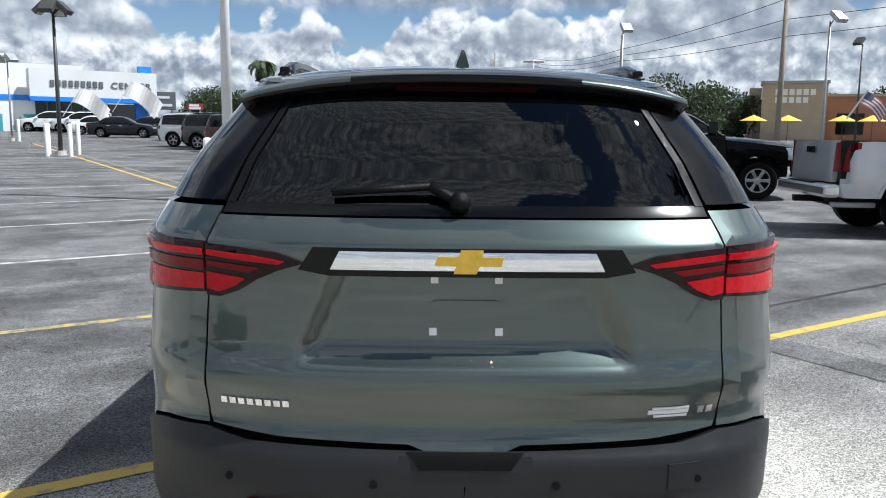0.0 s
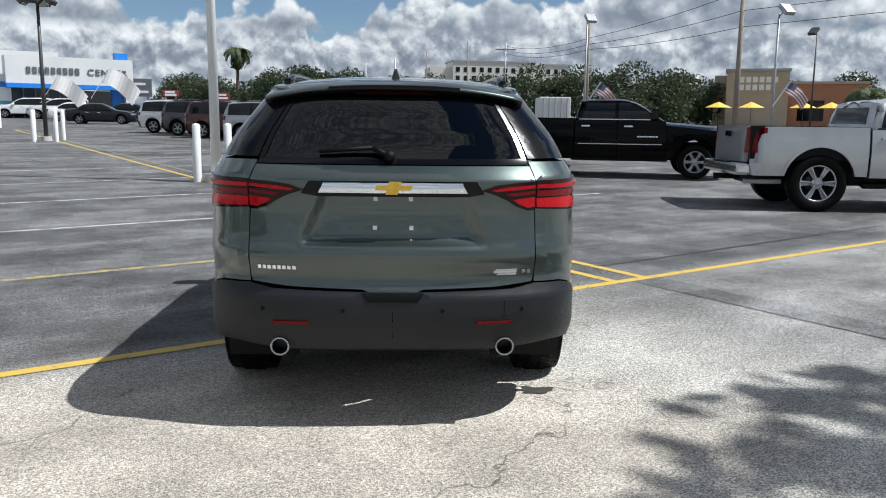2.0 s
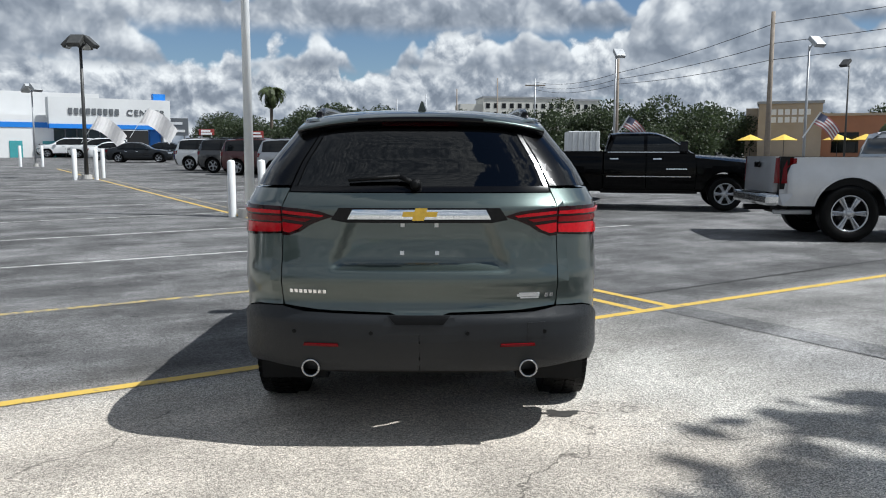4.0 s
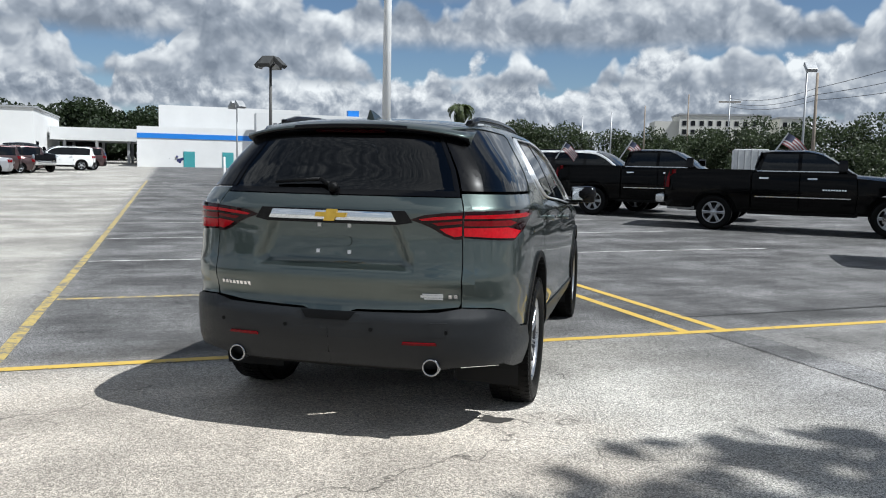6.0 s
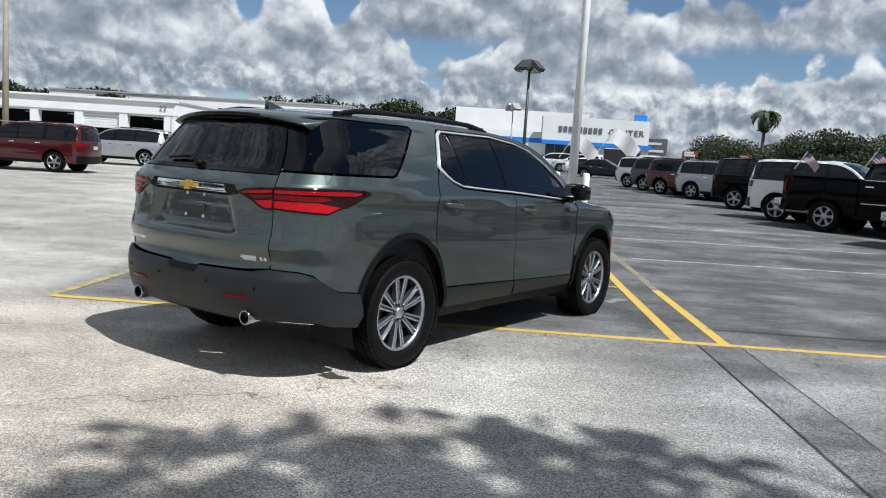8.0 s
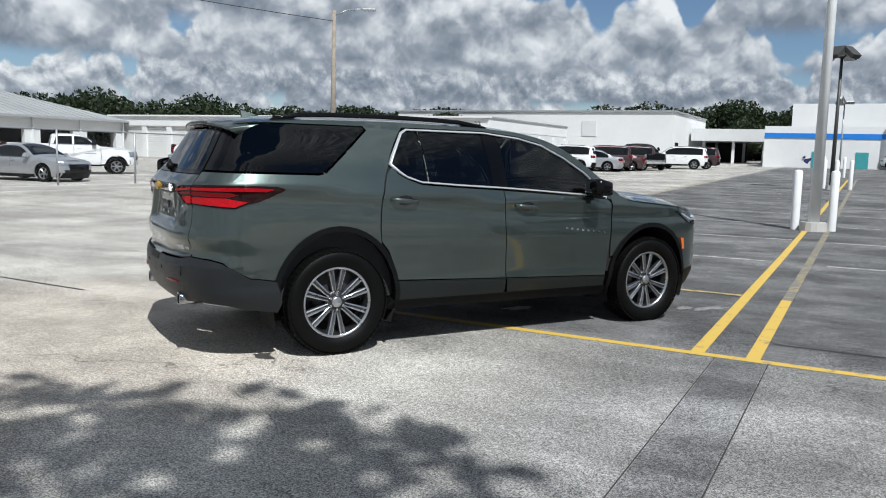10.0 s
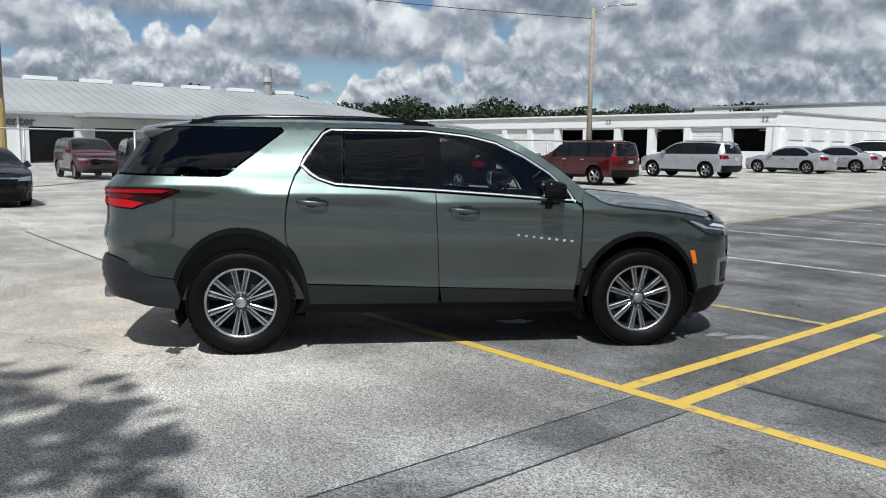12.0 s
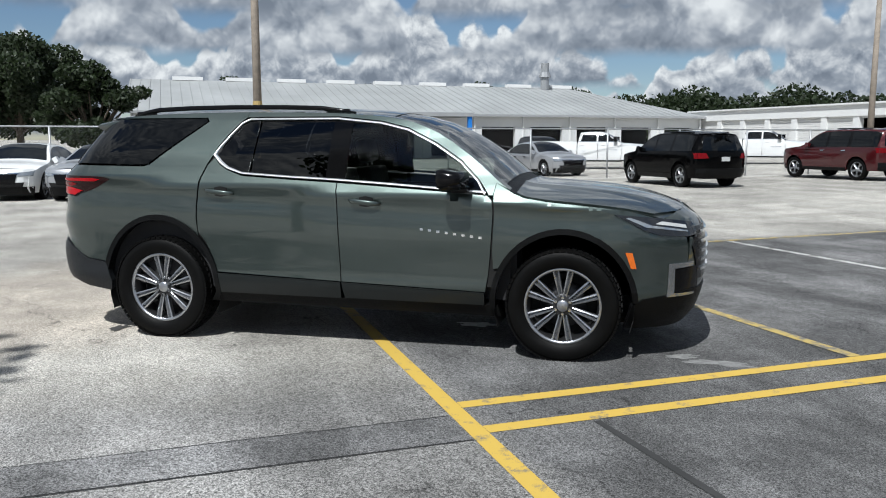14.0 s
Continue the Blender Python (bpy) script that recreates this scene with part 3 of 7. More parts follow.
def ground_sheet():
    xs = [-2500, -1200, -600, -300, -200] + list(range(-150, 151, 5)) + [200, 300, 600, 1200, 2500]
    verts, faces = [], []
    n = len(xs)
    for y in xs:
        for x in xs:
            verts.append((x, y, rise(x, y)))
    for j in range(n - 1):
        for i in range(n - 1):
            a = j * n + i
            faces.append((a, a + 1, a + n + 1, a + n))
    ob = new("ground", mesh_from("ground", verts, faces, M["ground"], True))
    tagged(ob, "worn light and dark grey asphalt of a parking lot", "ground", kind="structure")


ground_sheet()


def stripe(p0, q0, p1, q1, width, material, name, label):
    a, b = lot(p0, q0), lot(p1, q1)
    n = max(1, int((b - a).length / 4))
    d = (b - a).normalized()
    side = Vector((-d.y, d.x, 0)) * width / 2
    verts, faces = [], []
    for i in range(n + 1):
        c = a + (b - a) * i / n
        z = rise(c.x, c.y) + 0.005
        for s in (-1, 1):
            v = c + side * s
            verts.append((v.x, v.y, z))
    for i in range(n):
        k = 2 * i
        faces.append((k, k + 2, k + 3, k + 1))
    ob = new(name, mesh_from(name, verts, faces, material))
    return tagged(ob, label, "road marking", "bay lines", "structure")


YL, WL = "worn yellow parking line painted on asphalt", "worn white parking bay line on asphalt"
stripe(-2.55, 1.03, 12.5, 1.03, 0.105, M["line_yellow"], "road_marking", YL)
stripe(3.13, 1.085, 3.13, 3.95, 0.105, M["line_yellow"], "road_marking", YL)
stripe(3.54, 1.085, 3.54, 4.0, 0.105, M["line_yellow"], "road_marking", YL)
stripe(3.13, 3.95, 3.3, 45, 0.105, M["line_yellow"], "road_marking", YL)
stripe(3.54, 4.0, 3.72, 45, 0.105, M["line_faint"], "road_marking", "faded yellow line painted on asphalt")
stripe(-2.55, 1.085, -2.6, 40, 0.10, M["line_pale_yellow"], "road_marking", YL)
for k in range(11):
    q = 4.05 + 3.32 * k
    mt = M["line_pale_yellow"] if k == 0 else M["line_white"]
    stripe(-2.49, q, 3.07, q, 0.10, mt, "road_marking", WL)
    if k:
        stripe(3.8, q - 0.1, 9.3, q - 0.1, 0.10, M["line_white"], "road_marking", WL)
# trench repair: a darker strip of newer asphalt
ts = stripe(3.47, 0.97, 3.47, -16, 0.36, M["asphalt_patch"], "pavement_patch", "dark strip of newer asphalt over a trench")


for pp in (3.28, 3.66):
    stripe(pp, 0.97, pp, -16, 0.008, M["crack"], "pavement_joint", "dark cracked joint along a trench repair")
stripe(3.62, 1.70, 9.6, 1.86, 0.045, M["crack"], "pavement_joint", "dark sealed joint in the asphalt")
stripe(-9.0, 0.2, -2.8, 0.15, 0.03, M["crack"], "pavement_joint", "dark sealed joint in the asphalt")


def ground_stain(x, y, rx, ry, turn, material, name, label, seed):
    """A thin blot with a ragged rim on the asphalt."""
    rnd = random.Random(seed)
    n = 40
    ph = [(rnd.uniform(0, 6.28), rnd.uniform(0.04, 0.16)) for _ in range(7)]
    vs, fs = [(0, 0, 0)], []
    for i in range(n):
        a = 2 * math.pi * i / n
        k = 1 + sum(w * math.sin((j + 2) * a + p) for j, (p, w) in enumerate(ph))
        vs.append((rx * k * math.cos(a), ry * k * math.sin(a), 0))
        fs.append((0, i + 1, (i + 1) % n + 1))
    ob = new(name, mesh_from(name, vs, fs, material))
    ob.matrix_world = pose(x, y, rise(x, y) + 0.004, 0, 0, turn)
    tagged(ob, label, "stain", "", "structure")


# the first blot is a painted spot of light under the car
ground_stain(0.05, 2.30, 0.07, 0.17, 5, M["light_spot"], "light_spot", "small bright spot of light painted pale on the asphalt", 3)
ground_stain(0.82, 4.12, 0.07, 0.20, -8, M["chalk_stain"], "chalk_stain", "chalky worn blot on the asphalt", 5)
ground_stain(0.70, 3.88, 0.05, 0.12, 20, M["chalk_stain"], "chalk_stain", "chalky worn blot on the asphalt", 8)
ground_stain(0.84, -0.51, 0.10, 0.06, 10, M["oil_stain"], "oil_stain", "dark oil drip on pale asphalt", 9)


# ---- vehicles ----
def wheel(name, r, width, rim_r, spokes, parent, m, detail=2, rim_mat="alloy", seg=40):
    """A tyre with tread blocks, and an alloy rim; the outer face looks along +x."""
    w = width / 2
    root = empty(name)
    root.parent = parent
    root.matrix_basis = m
    prof = [(-w * 0.8, rim_r * 0.96), (-w, r * 0.80), (-w * 0.98, r * 0.92), (-w * 0.80, r * 0.988), (-w * 0.4, r), (0, r), (w * 0.4, r), (w * 0.80, r * 0.988),
            (w * 0.98, r * 0.92), (w * 1.0, r * 0.82), (w * 0.93, r * 0.72), (w * 0.82, rim_r * 1.02), (w * 0.72, rim_r * 0.97)]
    bm = revolve(prof, seg)
    part("tyre", bm, M["rubber"], root, smooth=True)
    if detail > 1:
        bm = bmesh.new()
        for i in range(56):
            a = 2 * math.pi * i / 56
            rot = Matrix.Rotation(a, 4, "X")
            for x0, x1, tw in ((-0.95, -0.55, 0.0), (-0.48, -0.04, 0.35), (0.04, 0.48, -0.35), (0.55, 0.95, 0.0)):
                rr = r * (0.975 if abs(x0 + x1) > 1.0 else 0.998)
                mm = rot @ Matrix.Translation((0, 0, rr)) @ Matrix.Rotation(tw, 4, "Z")
                add_box(bm, x0 * w, -r * 0.045, -0.006, x1 * w, r * 0.045, 0.007, m=mm)
        part("tread", bm, M["rubber"], root)
    rim = revolve([(w * 0.74, rim_r * 1.03), (w * 0.80, rim_r * 1.01), (w * 0.80, rim_r * 0.955), (w * 0.66, rim_r * 0.935)], seg)
    part("rim", rim, M[rim_mat], root, smooth=True)
    barrel = revolve([(w * 0.66, rim_r * 0.935), (w * 0.5, rim_r * 0.90), (-w * 0.3, rim_r * 0.88), (-w * 0.8, rim_r * 0.9)], seg)
    part("rim_barrel", barrel, M["alloy_dark"], root, smooth=True)
    disc = revolve([(-w * 0.1, rim_r * 0.62), (-w * 0.02, rim_r * 0.62), (-w * 0.02, rim_r * 0.2)], 28)
    part("brake_disc", disc, M["alloy_dark"], root, smooth=True)
    back = revolve([(-w * 0.25, rim_r * 0.9), (-w * 0.25, 0.001)], 24)
    part("wheel_back", back, M["well"], root)
    for i in range(spokes):
        bm = bmesh.new()
        a = 2 * math.pi * (i + 0.5) / spokes
        if spokes == 12:
            # twin spokes, in six pairs
            a = 2 * math.pi * (i // 2) / 6 + (0.205 if i % 2 else -0.205)
        rot = Matrix.Rotation(a, 4, "X")
        hub_r = rim_r * (0.25 if spokes > 7 else 0.16)
        h0, h1 = (rim_r * 0.052, rim_r * 0.084) if spokes > 7 else (rim_r * 0.07, rim_r * 0.16)
        pts = [(w * 0.60, hub_r, h0), (w * 0.66, rim_r * 0.55, (h0 + h1) / 2), (w * 0.70, rim_r * 0.965, h1)]
        ring = []
        for x, z, h in pts:
            ring.append([bm.verts.new(rot @ Vector(v)) for v in ((x - 0.04, -h, z), (x - 0.004, -h, z), (x, -h * 0.55, z), (x - 0.022, 0, z), (x, h * 0.55, z), (x - 0.004, h, z), (x - 0.04, h, z))])
        for A, B in zip(ring[:-1], ring[1:]):
            for k in range(6):
                bm.faces.new((A[k], A[k + 1], B[k + 1], B[k]))
        bmesh.ops.recalc_face_normals(bm, faces=bm.faces)
        part("spoke", bm, M[rim_mat], root)
    hub = revolve([(w * 0.30, rim_r * 0.34), (w * 0.52, rim_r * 0.32), (w * 0.56, rim_r * 0.26), (w * 0.56, rim_r * 0.12)], 28)
    part("hub", hub, M["alloy_dark"] if detail > 1 else M[rim_mat], root, smooth=True)
    cap = revolve([(w * 0.50, rim_r * 0.165), (w * 0.66, rim_r * 0.155), (w * 0.70, rim_r * 0.13), (w * 0.71, 0.001)], 28)
    part("hub_cap", cap, M[rim_mat], root, smooth=True)
    if detail > 1:
        for i in range(6):
            a = 2 * math.pi * (i + 0.5) / 6
            bm = bmesh.new()
            c = Vector((0, rim_r * 0.215 * math.cos(a), rim_r * 0.215 * math.sin(a)))
            add_tube(bm, c + Vector((w * 0.4, 0, 0)), c + Vector((w * 0.68, 0, 0)), 0.0125, 0.011, 6)
            part("lug_nut", bm, M["satin"], root)
    return root


def four_wheels(root, wb, track, r, width, rim_r, spokes, detail=1, rim_mat="alloy"):
    for x, y in ((1, 0), (1, wb), (-1, 0), (-1, wb)):
        turn = Matrix.Rotation(0 if x > 0 else math.pi, 4, "Z")
        wheel("wheel", r, width, rim_r, spokes, root, Matrix.Translation((x * track, y, r * 0.985)) @ turn, detail, rim_mat, 40 if detail > 1 else 28)


def side_outline(sh, y0, y1, zb, wb, ra, hub, n=14, tops=None):
    """A side's outline from the sill, over two arches, up to the top edge."""
    pts = [(y0, zb + 0.1), (y0 + 0.12, zb)]
    dz = zb - hub
    a = math.degrees(math.asin(max(-1, min(1, dz / ra))))
    pts += arc(0, hub, ra, 180 - a, a, 12)
    pts += arc(wb, hub, ra, 180 - a, a, 12)
    pts += [(y1 - 0.10, zb), (y1, zb + 0.12)]
    for i in range(n + 1):
        y = y1 + (y0 - y1) * i / n
        pts.append((y, sh.edge(y)))
    return pts


def top_outline(sh, y0, y1, n=16, k=1.0):
    right = [(sh.X(y0 + (y1 - y0) * i / n, sh.edge(y0 + (y1 - y0) * i / n)) * k, y0 + (y1 - y0) * i / n) for i in range(n + 1)]
    return right + [(-x, y) for x, y in reversed(right)]


def end_outline(fnY, w, z0, z1, k=0.93, n=8):
    zs = [z0 + (z1 - z0) * i / n for i in range(n + 1)]
    return [(w(z) * k, z) for z in zs] + [(-w(z) * k, z) for z in reversed(zs)]


def both(name, poly, fn, material, root, **kw):
    for mir in (False, True):
        skin(name, poly, fn, material, root, mirror=mir, **kw)


SUV = dict(wb=2.9, r=0.37, track=0.80, w=[(0.2, 0.86), (0.5, 0.94), (0.85, 0.955), (1.05, 0.94), (1.25, 0.87), (1.55, 0.76), (1.7, 0.68), (1.76, 0.60)],
           yr=[(0.2, -0.85), (0.5, -1.02), (0.9, -1.02), (1.1, -1.0), (1.3, -0.93), (1.6, -0.80), (1.75, -0.66)],
           yf=[(0.2, 3.68), (0.5, 3.80), (0.85, 3.80), (1.0, 3.74), (1.15, 3.6)],
           top=[(-0.80, 1.66), (-0.4, 1.71), (0.4, 1.75), (1.2, 1.74), (1.6, 1.70), (1.9, 1.60), (2.5, 1.20), (2.6, 1.16), (3.1, 1.10), (3.5, 1.02), (3.7, 0.92), (3.82, 0.80)],
           crown=[(-0.8, 0.07), (1.7, 0.07), (2.5, 0.08), (3.8, 0.10)], zb=0.30, belt=1.10, cowl=2.50, roof_f=1.62, glass=((-0.62, 0.42), (0.50, 1.36), (1.44, 2.32)))
SEDAN = dict(wb=2.72, r=0.33, track=0.77, w=[(0.15, 0.84), (0.4, 0.90), (0.7, 0.91), (0.9, 0.89), (1.05, 0.81), (1.3, 0.66), (1.42, 0.56)],
             yr=[(0.2, -0.88), (0.5, -1.02), (0.8, -1.02), (0.95, -0.98), (1.1, -0.9)],
             yf=[(0.15, 3.52), (0.45, 3.64), (0.65, 3.63), (0.8, 3.55)],
             top=[(-1.0, 0.98), (-0.55, 1.03), (-0.25, 1.07), (0.35, 1.37), (0.8, 1.44), (1.25, 1.43), (1.55, 1.36), (2.25, 1.01), (2.35, 0.98), (2.9, 0.92), (3.35, 0.82), (3.62, 0.68)],
             crown=[(-1.0, 0.05), (0.6, 0.06), (2.3, 0.06), (3.6, 0.08)], zb=0.20, belt=0.92, cowl=2.25, roof_f=1.38, glass=((-0.05, 0.28), (0.34, 1.06), (1.12, 1.98)))


BIGSUV = dict(wb=3.05, r=0.40, track=0.86, w=[(0.2, 0.92), (0.5, 0.99), (0.9, 1.01), (1.15, 1.0), (1.3, 0.95), (1.6, 0.88), (1.8, 0.80), (1.88, 0.70)],
              yr=[(0.2, -0.98), (0.5, -1.12), (0.9, -1.12), (1.2, -1.11), (1.4, -1.07), (1.7, -1.0), (1.88, -0.88)],
              yf=[(0.2, 3.90), (0.5, 4.02), (0.9, 4.02), (1.1, 3.98), (1.2, 3.9)],
              top=[(-1.0, 1.83), (-0.5, 1.87), (0.4, 1.89), (1.3, 1.88), (1.7, 1.84), (2.0, 1.72), (2.55, 1.32), (2.65, 1.27), (3.2, 1.22), (3.7, 1.16), (3.92, 1.06), (4.03, 0.9)],
              crown=[(-1.0, 0.06), (1.7, 0.06), (2.5, 0.06), (4.0, 0.08)], zb=0.36, belt=1.20, cowl=2.55, roof_f=1.70, glass=((-0.85, 0.30), (0.42, 1.36), (1.44, 2.36)))


def car(kind, paint, name, m, label, category, group="", spec=None, detail=1, trim="chrome"):
    """A parked passenger car seen at some distance: skin panels, glass, lamps and wheels."""
    S = spec or (SUV if kind == "suv" else SEDAN)
    root = empty(name, m)
    tagged(root, label, category, group)
    sh = Shell(S["w"], S["yr"], S["yf"], S["top"], S["crown"])
    wb, r, zb, belt = S["wb"], S["r"], S["zb"], S["belt"]
    y0, y1 = S["yr"][2][1] + 0.12, S["yf"][1][1] - 0.16
    ra = r + 0.07
    body = M[paint]
    both("body_side", side_outline(sh, y0, y1, zb, wb, ra, r), sh.side(), body, root, step=0.2, thick=0.03)
    yt = max(S["top"][0][0], y0 - 0.02)
    skin("roof", top_outline(sh, yt, S["top"][-2][0]), sh.roof(), body, root, step=0.2, thick=0.02, outward=(0, 0, 1))
    zt = sh.edge(yt) + 0.02
    skin("rear_panel", end_outline(sh.rearY, sh.w, zb + 0.05, zt, 0.90), sh.tail(), body, root, step=0.2, thick=0.03, outward=(0, -1, 0))
    skin("front_panel", end_outline(sh.frontY, sh.w, zb - 0.02, sh.edge(S["top"][-2][0]) + 0.05, 0.90), sh.nose(), body, root, step=0.2, thick=0.03, outward=(0, 1, 0))
    # glass, laid a little proud of the skin
    g0, g1 = S["glass"][0][0], S["glass"][-1][1]
    band = [(g0 + (g1 - g0) * i / 10, max(sh.edge(g0 + (g1 - g0) * i / 10) - 0.05, belt + 0.03)) for i in range(11)]
    both("window_band", [(g0 + 0.04, belt + 0.022), (g1 - 0.02, belt + 0.005)] + band[::-1], sh.side(0.012), M["gloss_black"], root, step=0.2, thick=0.02)
    for a, b in S["glass"]:
        n = 6
        up = [(a + (b - a) * i / n, sh.edge(a + (b - a) * i / n) - 0.045) for i in range(n + 1)]
        lowz = lambda y: belt + 0.02 * (1 - (y - S["glass"][0][0]) / 3)
        up = [(y, max(z, lowz(y) + 0.02)) for y, z in up]
        poly = [(a + 0.02, lowz(a)), (b - 0.01, lowz(b))] + up[::-1]
        if kind == "suv" and a == S["glass"][0][0]:
            poly[-1] = (poly[-1][0] + 0.10, poly[-1][1])
        both("side_window", poly, sh.side(0.018), M["window_dark"], root, step=0.2, thick=0.01)
    cw, rf = S["cowl"], S["roof_f"]
    skin("windshield", top_outline(sh, rf, cw - 0.04, 8, 0.90), sh.roof(0.008), M["window_dark"], root, step=0.25, thick=0.01, outward=(0, 0.5, 1))
    if kind == "suv":
        z0, z1 = belt + 0.04, sh.edge(yt) - 0.03
        skin("rear_window", end_outline(sh.rearY, sh.w, z0, z1, 0.80, 4), sh.tail(0.008), M["window_dark"], root, step=0.3, thick=0.01, outward=(0, -1, 0))
    else:
        skin("rear_window", top_outline(sh, -0.18, 0.38, 6, 0.88), sh.roof(0.008), M["window_dark"], root, step=0.25, thick=0.01, outward=(0, -0.5, 1))
    # lamps
    zl = belt - 0.12
    for mir in (False, True):
        w1 = sh.w(zl) * 0.955
        skin("tail_lamp", [(w1 * 0.62, zl - 0.07), (w1, zl - 0.09), (w1, zl + 0.09), (w1 * 0.70, zl + 0.08)], sh.tail(0.01), M["red_lens"], root, mirror=mir, outward=(0, -1, 0), step=0.1, thick=0.03)
        zh = sh.edge(S["top"][-2][0]) - 0.06
        skin("headlamp", [(w1 * 0.58, zh - 0.05), (w1 * 0.95, zh - 0.06), (w1 * 0.97, zh + 0.06), (w1 * 0.62, zh + 0.03)], sh.nose(0.012), M["clear_lens"], root, mirror=mir, outward=(0, 1, 0), step=0.1, thick=0.03)
    skin("grille", [(-0.45, zh - 0.24), (0.45, zh - 0.24), (0.52, zh), (-0.52, zh)], sh.nose(0.012), M["gloss_black"], root, outward=(0, 1, 0), step=0.2, thick=0.03)
    skin("grille_trim", [(-0.54, zh - 0.005), (0.54, zh - 0.005), (0.55, zh + 0.03), (-0.55, zh + 0.03)], sh.nose(0.02), M["chrome"], root, outward=(0, 1, 0), step=0.3, thick=0.03)
    skin("air_intake", [(-0.6, zb + 0.14), (0.6, zb + 0.14), (0.66, zb + 0.27), (-0.66, zb + 0.27)], sh.nose(0.01), M["well"], root, outward=(0, 1, 0), step=0.3, thick=0.02)
    skin("rear_bumper", end_outline(sh.rearY, sh.w, zb + 0.02, zb + 0.30, 0.93, 3), sh.tail(0.035), M["cladding"] if kind == "suv" else body, root, step=0.25, thick=0.05, outward=(0, -1, 0))
    skin("front_bumper", end_outline(sh.frontY, sh.w, zb - 0.05, zb + 0.16, 0.93, 3), sh.nose(0.03), M["cladding"], root, step=0.25, thick=0.05, outward=(0, 1, 0))
    box_part("number_plate", (-0.14, sh.yr(zl) - 0.045, zl - 0.16, 0.14, sh.yr(zl) - 0.02, zl - 0.03), M["lamp_glass"], root)
    both("sill", [(ra + 0.02, zb - 0.04), (wb - ra - 0.02, zb - 0.04), (wb - ra - 0.02, zb + 0.08), (ra + 0.02, zb + 0.08)], sh.side(0.012), M["cladding"], root, step=0.5, thick=0.05)
    both("door_mirror", [(S["cowl"] - 0.36, belt + 0.02), (S["cowl"] - 0.16, belt + 0.02), (S["cowl"] - 0.18, belt + 0.16), (S["cowl"] - 0.34, belt + 0.15)], sh.side(0.17), body, root, step=0.2, thick=0.12)
    for yy in (S["glass"][1][0] + 0.08, S["glass"][2][0] + 0.06):
        both("door_handle", [(yy, belt - 0.14), (yy + 0.2, belt - 0.15), (yy + 0.2, belt - 0.115), (yy, belt - 0.105)], sh.side(0.03), M[trim] if paint != "black_paint" else body, root, step=0.3, thick=0.03)
        both("door_gap", [(yy - 0.06, zb + 0.1), (yy - 0.045, zb + 0.1), (yy - 0.045, belt - 0.02), (yy - 0.06, belt - 0.02)], sh.side(0.002), M["well"], root, step=0.4, thick=0.0)
    # floor pan and wheel housings keep daylight out below
    box_part("floor_pan", (-0.62, y0 + 0.1, zb - 0.02, 0.62, y1 - 0.1, zb + 0.45), M["well"], root)
    if kind == "suv":
        for x in (-1, 1):
            tube_part("roof_rail", [(x * 0.62, -0.3, sh.topZ(0.62, -0.3) + 0.03), (x * 0.62, 1.3, sh.topZ(0.62, 1.3) + 0.03)], 0.018, M["cladding"], root, 6)
    four_wheels(root, wb, S["track"], r, 0.225, r * 0.66, 5, detail)
    return root


PK_W = [(0.3, 0.92), (0.6, 0.985), (0.95, 1.0), (1.2, 0.985), (1.4, 0.955)]


